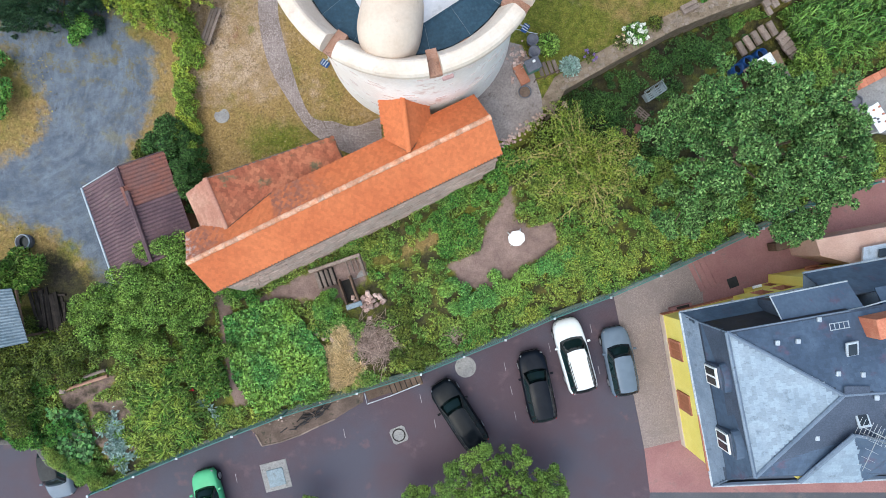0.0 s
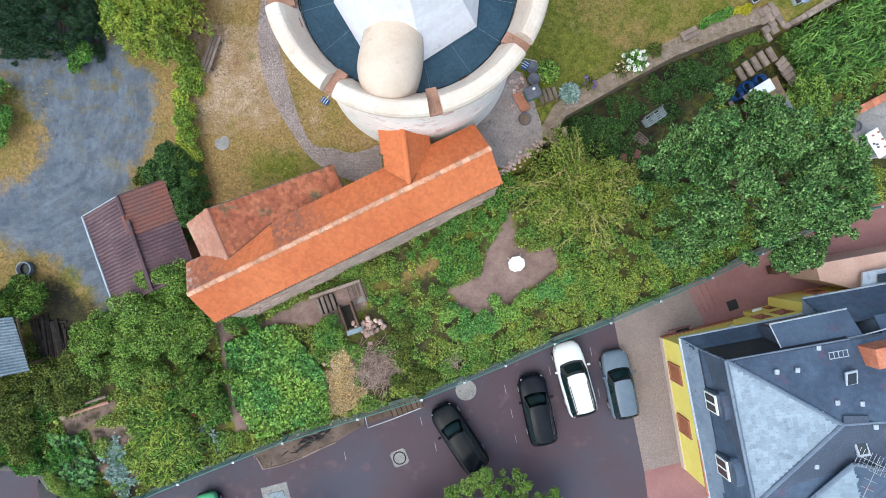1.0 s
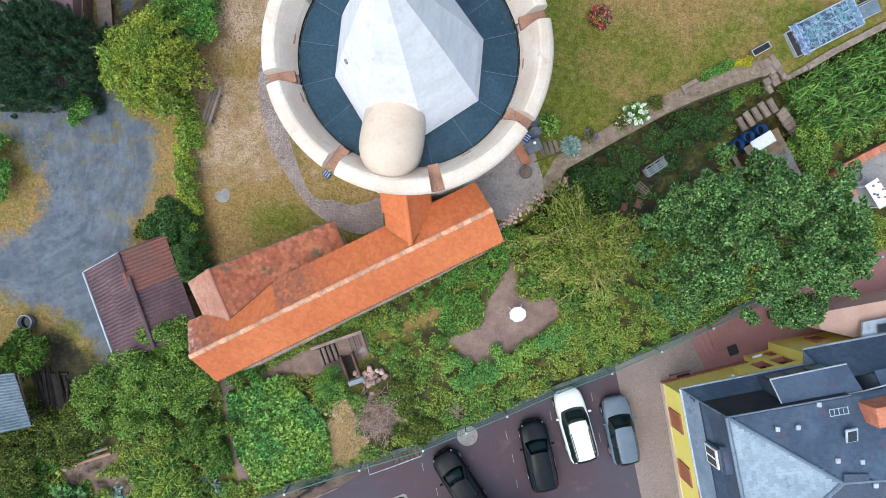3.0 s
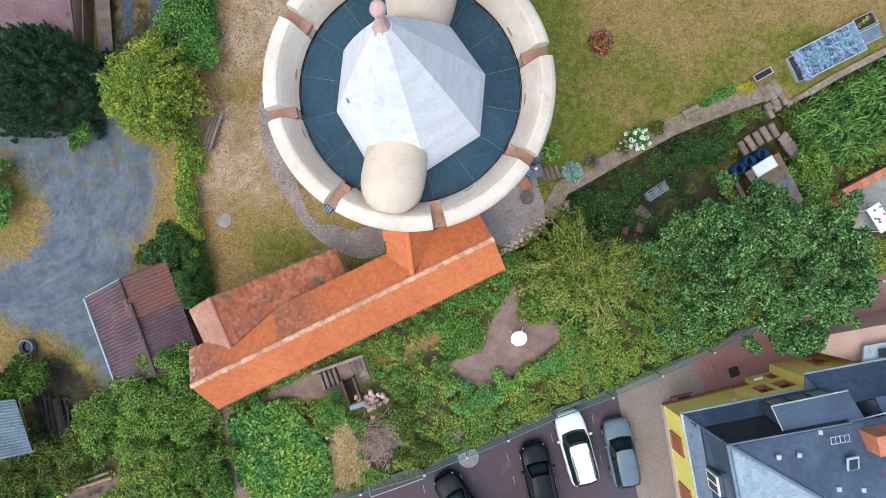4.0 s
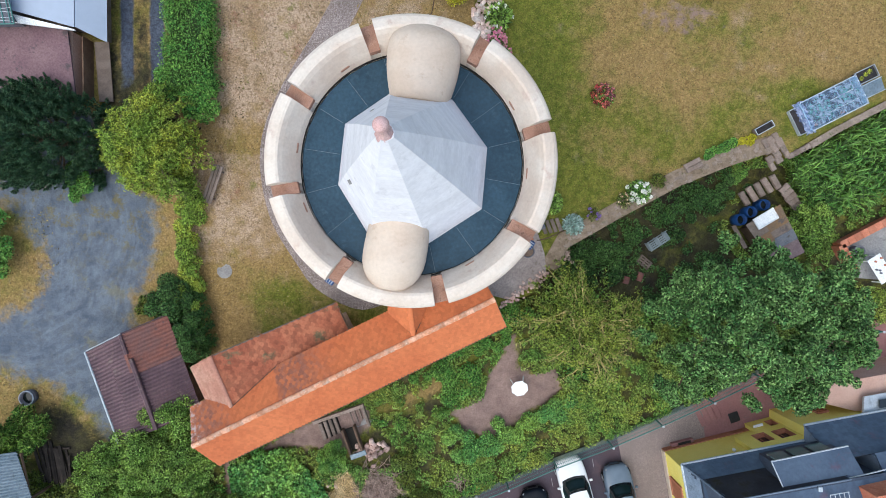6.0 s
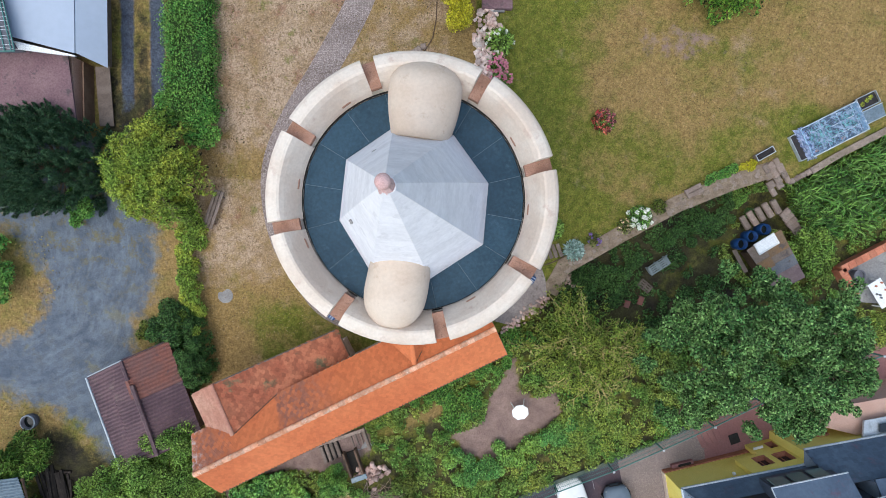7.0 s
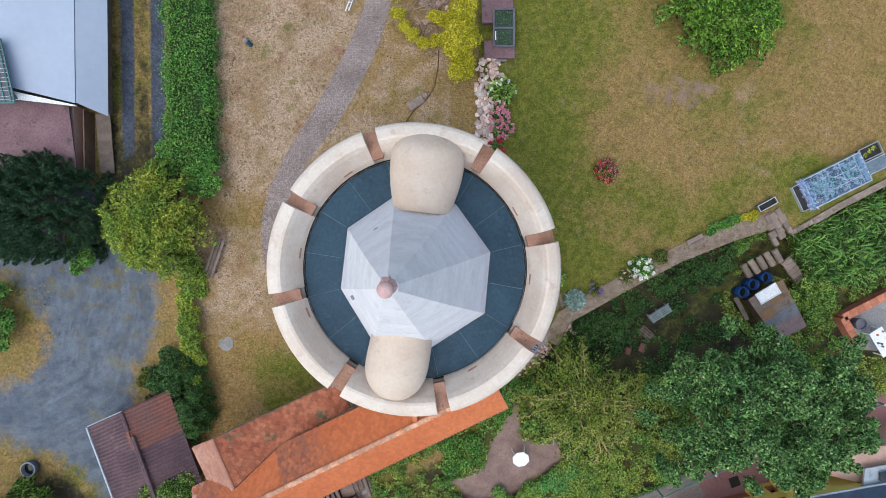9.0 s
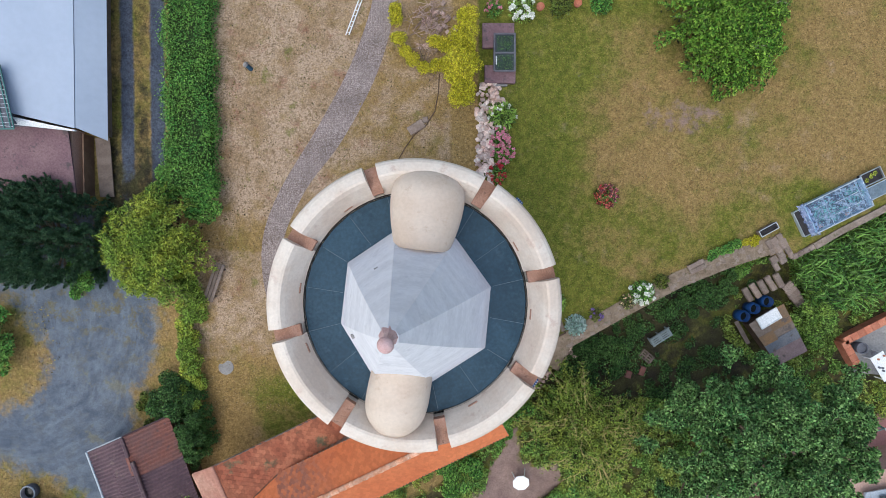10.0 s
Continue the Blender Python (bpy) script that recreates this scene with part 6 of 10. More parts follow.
def aerial():
    a = tagged(empty("roof_antenna", (20.7, -9.1, 2.5)), "grey metal television antenna on a mast", "antenna")
    part("mast", tubed([(20.7, -9.1, 2.4), (20.7, -9.1, 4.6)], 0.025, 6), GALV, a)
    for (x0, y0, x1, y1, z, n, w) in ((19.6, -8.3, 21.9, -9.4, 4.1, 13, 0.42), (21.6, -10.9, 22.0, -9.0, 4.3, 12, 0.3), (20.0, -10.6, 20.9, -8.7, 3.9, 5, 0.35)):
        A, B = Vector((x0, y0, z)), Vector((x1, y1, z))
        boom = part("boom", tubed([A, B], 0.016, 5), GALV, a)
        s = Vector((-(B - A).y, (B - A).x, 0)).normalized() * w
        for k in range(n):
            p = A.lerp(B, (k + 0.5) / n)
            part("rod", tubed([p - s, p + s], 0.010, 4), GALV, boom)


aerial()


def annex():
    a = tagged(empty("pink_house", (26, -0.3, STREET)), "pink-beige rendered house adjoining the yellow one", "house")
    part("wall", prism(bmesh.new(), [(21.6, 0.55), (21.9, -0.4), (23.9, -0.9), (30, 0.0), (30, 2.1), (25.5, 1.25)], STREET - 0.2, -1.7), PINKREN, a)
    part("parapet_roof", slabbed([(23.7, -1.0, -0.9), (24.0, 0.1, -1.2), (30, 1.2, -1.2), (30, 0.2, -0.9)], 0.15), ZINC_L, a, "blue-grey metal roof edge")
    part("window", slabbed([(24.6, -0.45, -0.82), (24.7, 0.0, -0.95), (27.5, 0.5, -0.95), (27.5, 0.0, -0.82)], 0.06), WINGLASS, a)
    part("bench_niche", boxed((21.0, 0.25, STREET + 0.5), (1.3, 0.5, 0.9), Matrix.Translation((21.0, 0.25, 0)) @ pose(0, 0, 0, 0, 0, 14) @ Matrix.Translation((-21.0, -0.25, 0)), 0.02), WOOD_DARK, a, "dark wooden bin shelter")


annex()


# ---- parked cars ----
def car(name_label, colour, length, width, height, nose, tail, estate=True, roof_mat=None, rails=False, glass_roof=False):
    """A car with its nose at one plan place and its tail at another."""
    nose, tail = Vector(nose), Vector(tail)
    d = (nose - tail).normalized()
    mid = (nose + tail) / 2
    m = Matrix.Translation((mid.x, mid.y, STREET)) @ pose(0, 0, 0, 0, 0, math.degrees(math.atan2(d.y, d.x)))
    c = tagged(empty("car", (mid.x, mid.y, STREET)), name_label, "car", "parked cars")
    L, W, H = length, width / 2, height
    st = [(-0.5, 0.74, 0.50), (-0.485, 0.86, 0.60), (-0.44, 0.95, 0.64), (-0.3, 1.0, 0.655), (-0.1, 1.0, 0.65), (0.1, 1.0, 0.64), (0.2, 0.99, 0.625), (0.3, 0.97, 0.60), (0.37, 0.93, 0.575), (0.42, 0.87, 0.545), (0.455, 0.78, 0.51), (0.48, 0.65, 0.47), (0.494, 0.48, 0.42), (0.5, 0.28, 0.36)]
    bm = bmesh.new()
    rows = []
    for f, w, t in st:
        x, w, t = f * L, w * W, t * H
        sec = [(-w * 0.86, 0.20), (-w * 0.97, 0.34), (-w, t * 0.62), (-w * 0.955, t * 0.93), (-w * 0.84, t), (-w * 0.4, t + 0.025), (0, t + 0.032)]
        sec = sec + [(-a, b) for a, b in reversed(sec[:-1])]
        rows.append([bm.verts.new(m @ Vector((x, a, b))) for a, b in sec])
    for p, q in zip(rows, rows[1:]):
        for j in range(len(p) - 1):
            bm.faces.new((p[j], p[j + 1], q[j + 1], q[j]))
        bm.faces.new((p[-1], p[0], q[0], q[-1]))
    bm.faces.new(rows[0])
    bm.faces.new(rows[-1][::-1])
    body = part("body", bm, colour, c, "", True)
    # cabin
    if estate:
        base = [(-0.475, 0.80, 0.63), (-0.40, 0.88, 0.63), (0.10, 0.90, 0.63), (0.225, 0.80, 0.60)]
        roof = [(-0.405, 0.58), (-0.35, 0.64), (-0.02, 0.665), (0.085, 0.60)]
    else:
        base = [(-0.44, 0.78, 0.63), (-0.36, 0.88, 0.63), (0.08, 0.89, 0.63), (0.215, 0.80, 0.60)]
        roof = [(-0.34, 0.57), (-0.28, 0.63), (-0.03, 0.65), (0.06, 0.59)]
    zb = [b[2] * H for b in base]
    zr = [0.955 * H, 0.985 * H, H, 0.97 * H]
    V = lambda x, y, z: m @ Vector((x * L, y * W, z))

    def quad(name, pts, mat, label="", parent=c, thick=0.03):
        return part(name, slabbed(pts, thick), mat, parent, label)

    bm = bmesh.new()
    lo = [[bm.verts.new(V(b[0], sg * b[1] * 0.985, z)) for b, z in zip(base, zb)] for sg in (-1, 1)]
    hi = [[bm.verts.new(V(r[0], sg * r[1] * 0.985, z - 0.015)) for r, z in zip(roof, zr)] for sg in (-1, 1)]
    for s_ in (0, 1):
        for k in range(3):
            bm.faces.new((lo[s_][k], lo[s_][k + 1], hi[s_][k + 1], hi[s_][k]))
    for k in range(3):
        bm.faces.new((hi[0][k], hi[0][k + 1], hi[1][k + 1], hi[1][k]))
    bm.faces.new((lo[0][3], lo[1][3], hi[1][3], hi[0][3]))
    bm.faces.new((lo[0][0], hi[0][0], hi[1][0], lo[1][0]))
    part("cabin", bm, TRIM_BLACK, c)
    # roof skin, rounded at its edges
    bm = bmesh.new()
    rows = []
    xs = [roof[0][0] - 0.006, (roof[0][0] + roof[1][0]) / 2, roof[1][0], (roof[1][0] + roof[2][0]) / 2, roof[2][0], roof[3][0] + 0.004]
    for x in xs:
        w = np.interp(x, [r[0] for r in roof], [r[1] for r in roof])
        z = np.interp(x, [r[0] for r in roof], zr)
        bow = 0.016 if x == xs[-1] else -0.009 if x == xs[0] else 0.0
        rows.append([bm.verts.new(V(x + bow * (1 - k * k), w * k, z + 0.035 * (1 - k * k) - (0.03 if abs(k) == 1 else 0))) for k in (-1, -0.85, -0.4, 0, 0.4, 0.85, 1)])
    for p, q in zip(rows, rows[1:]):
        for j in range(6):
            bm.faces.new((p[j], p[j + 1], q[j + 1], q[j]))
    part("roof", bm, roof_mat or colour, c, "", True)
    mixp = lambda a, b, t: a + (b - a) * t

    def strip(k0, k1, t0, t1, sg):
        def edge(t, low):
            x = mixp(base[k0][0], base[k1][0], t) if low else mixp(roof[k0][0], roof[k1][0], t)
            w = mixp(base[k0][1], base[k1][1], t) if low else mixp(roof[k0][1], roof[k1][1], t)
            z = mixp(zb[k0], zb[k1], t) if low else mixp(zr[k0], zr[k1], t)
            return Vector((x * L, sg * w * W * 1.004, z))
        pts = []
        for t, v in ((t0, 0.12), (t1, 0.12), (t1, 0.86), (t0, 0.86)):
            a, b = edge(t, True), edge(t, False)
            pts.append(m @ (a.lerp(b, v) + Vector((0, sg * 0.006, 0.004))))
        return pts

    for sg in (-1, 1):
        for k0, k1, t0, t1 in ((0, 1, 0.25, 0.9), (1, 2, 0.03, 0.46), (1, 2, 0.52, 0.98), (2, 3, 0.05, 0.62)):
            if k0 == 2:
                pts = strip(k0, k1, t0, t1, sg)
                quad("side_window", [pts[0], pts[1], pts[2], pts[3]], CARGLASS, thick=0.01)
            else:
                quad("side_window", strip(k0, k1, t0, t1, sg), CARGLASS, thick=0.01)

    def screen(name, lo, hi, bow, label=""):
        """A bowed pane between two edges, each given as (place along the car, half width, height)."""
        bm = bmesh.new()
        rows = []
        for v in (0.0, 0.33, 0.66, 1.0):
            x, w, z = (mixp(lo[i], hi[i], v) for i in range(3))
            rows.append([bm.verts.new(V(x + bow * (1 - 0.55 * v) * (1 - u * u), u * w, z + 0.02 * math.sin(v * math.pi))) for u in (-1, -0.75, -0.4, 0, 0.4, 0.75, 1)])
        for p, q in zip(rows, rows[1:]):
            for j in range(6):
                bm.faces.new((p[j], p[j + 1], q[j + 1], q[j]))
        bmesh.ops.solidify(bm, geom=bm.faces[:], thickness=0.012)
        return part(name, bm, CARGLASS, c, label, True)

    screen("windscreen", (base[3][0] + 0.004, 0.78, zb[3] + 0.02), (roof[3][0] + 0.002, 0.575, zr[3] - 0.012), 0.034, "dark reflecting windscreen")
    screen("rear_window", (base[0][0] + 0.004, 0.72, zb[0] + 0.14), (roof[0][0] - 0.002, 0.53, zr[0] - 0.02), -0.018)
    for k in (-0.35, 0.3):
        part("wiper", tubed([V(base[3][0] + 0.006, k, zb[3] + 0.04), V(base[3][0] - 0.03, k + 0.35, zb[3] + 0.12)], 0.012, 4), TRIM_BLACK, c)
    for fx in (0.315, -0.30):
        for sg in (-1, 1):
            wc = m @ Vector((fx * L, sg * (W - 0.11), 0.32))
            wm = Matrix.Translation(wc) @ m.to_3x3().to_4x4() @ pose(0, 0, 0, 90, 0, 0)
            bm = bmesh.new()
            lathe(bm, [(0.0, -0.1), (0.29, -0.1), (0.325, -0.07), (0.325, 0.07), (0.29, 0.1), (0.0, 0.1)], (0, 0, 0), 20)
            bmesh.ops.transform(bm, matrix=wm, verts=bm.verts[:])
            wheel = part("wheel", bm, RUBBER, c)
            bm = bmesh.new()
            lathe(bm, [(0.0, -0.115), (0.2, -0.112), (0.21, -0.09), (0.21, 0.09), (0.2, 0.112), (0.0, 0.115)], (0, 0, 0), 14)
            bmesh.ops.transform(bm, matrix=wm, verts=bm.verts[:])
            part("rim", bm, RIM, wheel)
    for sg in (-1, 1):
        part("headlight", boxed((0.437 * L, sg * 0.66 * W, 0.475 * H), (0.26, 0.20, 0.08), m, 0.04), LAMPLENS, c)
        part("taillight", boxed((-0.478 * L, sg * 0.74 * W, 0.56 * H), (0.07, 0.16, 0.13), m, 0.02), REDLENS, c)
        part("mirror", boxed((0.155 * L, sg * (W + 0.08), 0.66 * H), (0.13, 0.20, 0.13), m, 0.03), colour, c)
        if rails:
            part("roof_rail", tubed([V(roof[0][0] + 0.02, sg * 0.55, zr[1] + 0.03), V(roof[2][0], sg * 0.58, zr[2] + 0.045)], 0.025, 5), TRIM_BLACK, c)
    part("bumper", boxed((0.488 * L, 0, 0.24 * H), (0.10, W * 1.25, 0.16), m, 0.03), TRIM_BLACK, c)
    part("bumper", boxed((-0.492 * L, 0, 0.27 * H), (0.10, W * 1.5, 0.18), m, 0.03), TRIM_BLACK, c)
    part("number_plate", boxed((-0.502 * L, 0, 0.40 * H), (0.03, 0.5, 0.11), m), WHITE, c)
    part("grille", boxed((0.497 * L, 0, 0.36 * H), (0.04, 0.7, 0.12), m, 0.02), TRIM_BLACK, c)
    return c


CAR_WHITE, CAR_BLACK = paint("white_car_paint", (0.72, 0.73, 0.73)), paint("black_car_paint", (0.002, 0.004, 0.007), coat=0.12)
CAR_BLUE, CAR_GREY, CAR_GREEN = paint("midnight_car_paint", (0.003, 0.005, 0.010), coat=0.14), paint("grey_blue_car_paint", (0.12, 0.155, 0.2)), paint("mint_green_car_paint", (0.10, 0.42, 0.20))
CAR_SILVER = paint("silver_car_paint", (0.16, 0.19, 0.23))
car("white estate car with black roof rails, parked", CAR_WHITE, 4.65, 1.86, 1.62, (7.45, -4.22), (8.72, -8.85), rails=True)
car("glossy black estate car parked askew", CAR_BLACK, 4.6, 1.80, 1.46, (-0.30, -8.22), (2.25, -12.15))
car("midnight blue estate car reflecting the sky", CAR_BLUE, 4.4, 1.80, 1.46, (5.35, -6.25), (6.28, -10.65))
car("grey-blue metallic hatchback, parked", CAR_GREY, 4.25, 1.76, 1.47, (10.48, -4.8), (11.32, -9.0))
car("small mint green car on the street", CAR_GREEN, 3.6, 1.62, 1.46, (-14.85, -13.65), (-13.9, -17.15), estate=False)
car("small silver car with a dark glass roof in the lower yard", CAR_SILVER, 3.4, 1.62, 1.5, (-23.4, -15.3), (-24.2, -12.05), estate=False, roof_mat=TRIM_BLACK)


# ---- fence, street furniture ----
def fence():
    f = tagged(empty("garden_fence", (0, -6.5, -2.2)), "green wire mesh fence on metal posts with pale caps", "fence")
    xs = [-20.2, -17.6, -15.15, -12.0, -9.2, -4.9, -1.25, 1.2, 3.55, 6.35, 9.55, 12.4, 15.35, 18.2, 21.3, 25.0]
    top = [(x, float(fence_y(x)) - 0.03) for x in xs]
    for x, y in top:
        z = -2.2
        p = part("post", boxed((x, y, z + 0.55), (0.07, 0.07, 1.15)), FENCE_G, f)
        part("cap", boxed((x, y, z + 1.14), (0.13, 0.13, 0.05), None, 0.01), ZINC_L, p, "pale square cap")
    for (x0, y0), (x1, y1) in zip(top, top[1:]):
        for h in (0.2, 0.6, 1.02):
            part("rail", tubed([(x0, y0, -2.2 + h), (x1, y1, -2.2 + h)], 0.034 if h > 1 else 0.012, 5), FENCE_G, f)
        bm = bmesh.new()
        n = int(math.hypot(x1 - x0, y1 - y0) / 0.11)
        for k in range(1, n):
            t = k / n
            x, y = x0 + (x1 - x0) * t, y0 + (y1 - y0) * t
            tube(bm, [(x, y, -2.2), (x, y, -1.16)], 0.011, 3, False)
        part("wire_panel", bm, FENCE_G, f)


fence()


def manhole(x, y, z, r, square, label):
    m = tagged(empty("manhole_cover", (x, y, z)), label, "manhole cover")
    if square:
        part("surround", prism(bmesh.new(), [(x + 0.62 * math.cos(radians(a)), y + 0.62 * math.sin(radians(a))) for a in (58, 76, 148, 166, 238, 256, 328, 346)], z - 0.05, z + 0.03), CONCRETE, m)
        z += 0.03
        part("ring", lathed([(0, z - 0.02), (r + 0.08, z - 0.02), (r + 0.08, z + 0.012), (0, z + 0.012)], (x, y, 0), 28), DARKGAP, m)
        z += 0.012
    part("lid", lathed([(0, z - 0.03), (r, z - 0.03), (r, z + 0.012), (r * 0.9, z + 0.018), (0, z + 0.018)], (x, y, 0), 32), CONCRETE, m)
    return m


manhole(-2.77, -11.69, STREET, 0.34, True, "round iron manhole in a square concrete surround")
manhole(1.42, -7.42, STREET, 0.66, False, "large pale round concrete cover in the asphalt")
manhole(-12.42, 7.49, land1(-12.42, 7.49), 0.42, False, "round concrete manhole cover in the dry lawn")
d = tagged(empty("drain_grate", (-10.5, -14.25, STREET)), "square grey metal hatch in a concrete frame", "hatch")
hm = Matrix.Translation((-10.5, -14.25, STREET)) @ pose(0, 0, 0, 0, 0, 14)
part("surround", boxed((0, 0, 0.005), (1.7, 1.8, 0.05), hm, 0.02), CONCRETE, d)
part("lid", boxed((0, -0.1, 0.04), (1.05, 1.1, 0.04), hm, 0.02), CORR_GREY, d)
MARK = surface("worn_road_paint", (0.26, 0.24, 0.25), (0.36, 0.34, 0.34), 3, 20, (0.12, 0.10, 0.10), 8, 0.8)
# pale parking-bay dashes
for i, (x, y) in enumerate(((-1.4, -9.4), (3.9, -7.4), (4.3, -8.9), (6.7, -6.2), (6.95, -9.1), (9.3, -5.0), (9.8, -7.6), (-6.2, -11.6), (-0.5, -11.0), (4.55, -10.5), (-13, -14.4), (-18.5, -16.0))):
    tagged(part("bay_mark", boxed((0, 0, 0), (0.035, 0.55, 0.008), Matrix.Translation((x, y, STREET + 0.006)) @ pose(0, 0, 0, 0, 0, 12)), MARK), "worn white parking bay dash", "road marking", "parking bay dashes", kind="structure")


STAIRSTONE = surface("dark_brown_stone", (0.11, 0.072, 0.05), (0.16, 0.11, 0.08), 2, 12, (0.07, 0.05, 0.035), 4, 0.9, bump=0.5, obj=0.2)


def lump_stone(rng, size, at):
    """A small irregular stone."""
    bm = bmesh.new()
    bmesh.ops.create_icosphere(bm, subdivisions=1, radius=size)
    for v in bm.verts:
        v.co = Vector((v.co.x * 1.2, v.co.y * 0.9, v.co.z * 0.6)) * rng.uniform(0.75, 1.2) + Vector(at)
    return bm


def sunken_stair():
    s = tagged(empty("street_stair", (-3.1, -8.6, STREET)), "short brown stone stair with a galvanised handrail beside the wall", "stairs")
    for k in range(6):
        p = Vector((-3.15 + k * 0.33, -8.62 + k * 0.14, 0))
        part("step", boxed((0, 0, 0), (0.30, 0.85, 0.2), Matrix.Translation((p.x, p.y, STREET + 0.02 + k * 0.16)) @ pose(0, 0, 0, 0, 0, 22), 0.015), STAIRSTONE, s)
        part("riser", boxed((0, 0, 0), (0.05, 0.85, 0.2), Matrix.Translation((p.x - 0.17, p.y - 0.07, STREET + 0.0 + k * 0.16)) @ pose(0, 0, 0, 0, 0, 22)), DARKGAP, s)
    rail = [(-4.8, -8.85, -3.5), (-4.65, -9.5, -3.5), (-3.2, -8.98, -3.45), (-1.4, -8.15, -3.0)]
    part("handrail", tubed(rail, 0.028, 6), ZINC_L, s)
    for x, y, z in ((-4.65, -9.5, -3.5), (-3.2, -8.98, -3.45), (-1.4, -8.15, -3.0)):
        part("post", tubed([(x, y, STREET), (x, y, z)], 0.02, 5), IRON, s)
    part("base_slab", prism(bmesh.new(), [(-4.95, -8.8), (-3.4, -8.1), (-3.1, -8.95), (-4.7, -9.5)], STREET - 0.1, STREET + 0.03), STAIRSTONE, s)


sunken_stair()
bed = tagged(empty("planting_bed", (-9.6, -10.9, STREET)), "bare earth strip with worn pale kerb below the garden wall", "planting bed")
BED_RIM = [(-11.75, -11.6), (-11.35, -12.35), (-10.2, -12.1), (-8.9, -11.63), (-7.8, -11.1), (-6.76, -10.65), (-5.6, -9.95), (-5.0, -9.6)]
part("soil", prism(bmesh.new(), BED_RIM + [(x, float(fence_y(x)) - 0.13) for x in (-5.0, -6.5, -8.0, -9.5, -11.0, -12.6)], STREET - 0.1, STREET + 0.07), surface("bed_earth", (0.10, 0.072, 0.058), (0.175, 0.125, 0.10), 1.1, 12, (0.055, 0.05, 0.035), 2.2, rough=0.95, bump=0.8, dist=0.03), bed)
for a, b in zip(BED_RIM[:6], BED_RIM[1:6]):
    part("kerb", boxed((0, 0, 0), (math.hypot(b[0] - a[0], b[1] - a[1]) + 0.02, 0.10, 0.16), Matrix.Translation(((a[0] + b[0]) / 2, (a[1] + b[1]) / 2, STREET + 0.05)) @ pose(0, 0, 0, 0, 0, math.degrees(math.atan2(b[1] - a[1], b[0] - a[0]))), 0.025), STEPSTONE, bed)
rb = np.random.default_rng(40)
for _ in range(46):
    x = rb.uniform(-12.4, -5.1)
    y = float(fence_y(x)) - rb.uniform(0.2, 0.95)
    part("stone", lump_stone(rb, rb.uniform(0.03, 0.1), (x, y, STREET + 0.08)), ROCK if rb.uniform() < 0.4 else STEPSTONE, bed)


CHAR = surface("dark_rotten_wood", (0.022, 0.022, 0.026), (0.05, 0.048, 0.05), 3, 20, rough=0.9, obj=0.2)


def scrap_pile():
    rng = np.random.default_rng(41)
    s = tagged(empty("scrap_pile", (-8.3, -10.4, STREET)), "heap of dark scrap branches and broken wood", "debris")
    for k in range(60):
        q = rng.normal(0, 0.5)
        c = Vector((-8.3 + q, -10.4 + q * 0.5 + rng.normal(0, 0.17), STREET + 0.12 + rng.uniform(0, 0.3)))
        a = rng.uniform(-0.5, 1.0)
        v = Vector((math.cos(a), math.sin(a), rng.normal(0, 0.2))) * rng.uniform(0.1, 0.32)
        part("stick", tubed([c - v, c + v], rng.uniform(0.015, 0.04), 5), CHAR if k % 6 else WOOD_GREY, s)


scrap_pile()


# ---- garden stair, stones, brushwood ----
def cellar_stair():
    s = tagged(empty("cellar_stair", (-6.2, -1.5, -2.0)), "sunken stone cellar stair with timber edged steps below the wall", "stairs")
    m = Matrix.Translation((-6.2, -1.35, 0)) @ pose(0, 0, 0, 0, 0, 19)
    part("pit_floor", boxed((0.35, -0.15, -2.02), (2.9, 1.15, 0.08), m), CONCRETE, s)
    for k in range(4):
        part("step", boxed((-1.05 + k * 0.26, -0.15, -1.52 - k * 0.11), (0.2, 1.0, 0.3), m, 0.02), WOOD_GREY, s)
        part("riser", boxed((-0.94 + k * 0.26, -0.15, -1.58 - k * 0.11), (0.06, 1.0, 0.25), m), DARKGAP, s)
    for k in range(3):
        part("plank", boxed((0.75 + k * 0.28, 0.1, -1.6), (0.06, 0.9, 0.14), m, 0.01), WOOD_GREY, s)
    part("coping", boxed((0.15, 0.52, -1.42), (3.1, 0.2, 0.3), m, 0.03), STEPSTONE, s)
    part("coping", boxed((1.6, -0.1, -1.45), (0.16, 1.3, 0.3), m, 0.03), STEPSTONE, s)
    # flat near-black slab paints the shade of the cellar shaft
    part("shaft_shade", boxed((0.35, -1.25, -1.9), (0.55, 1.3, 0.1), m), DARKGAP, s, "near-black slab for the shade in the cellar opening")
    for x in (0.02, 0.72):
        part("beam", boxed((x, -1.2, -1.62), (0.12, 1.5, 0.5), m, 0.015), WOOD_DARK, s)
    part("lid", boxed((0.4, -2.15, -1.55), (0.95, 0.3, 0.08), m, 0.015), CORR_GREY, s)


cellar_stair()


def boulder(rng, size):
    bm = bmesh.new()
    sc = (rng.uniform(1.3, 2.0), rng.uniform(1.1, 1.5), rng.uniform(0.9, 1.2))
    box(bm, (0, 0, 0), sc, None, 0.28)
    for v in bm.verts:
        v.co = v.co * rng.uniform(0.86, 1.1) * size
    return finish(bm, "stone", ROCK)


rng_s = np.random.default_rng(17)
BOULDERS = [boulder(rng_s, 1.0) for _ in range(7)]


PALEROCK = surface("pale_pink_field_stone", (0.50, 0.34, 0.29), (0.66, 0.55, 0.49), 1.5, 9, (0.72, 0.66, 0.6), 3, 0.9, bump=0.5, obj=0.3)
PALE_BOULDERS = [b.copy() for b in BOULDERS]
for b in PALE_BOULDERS:
    b.materials[0] = PALEROCK


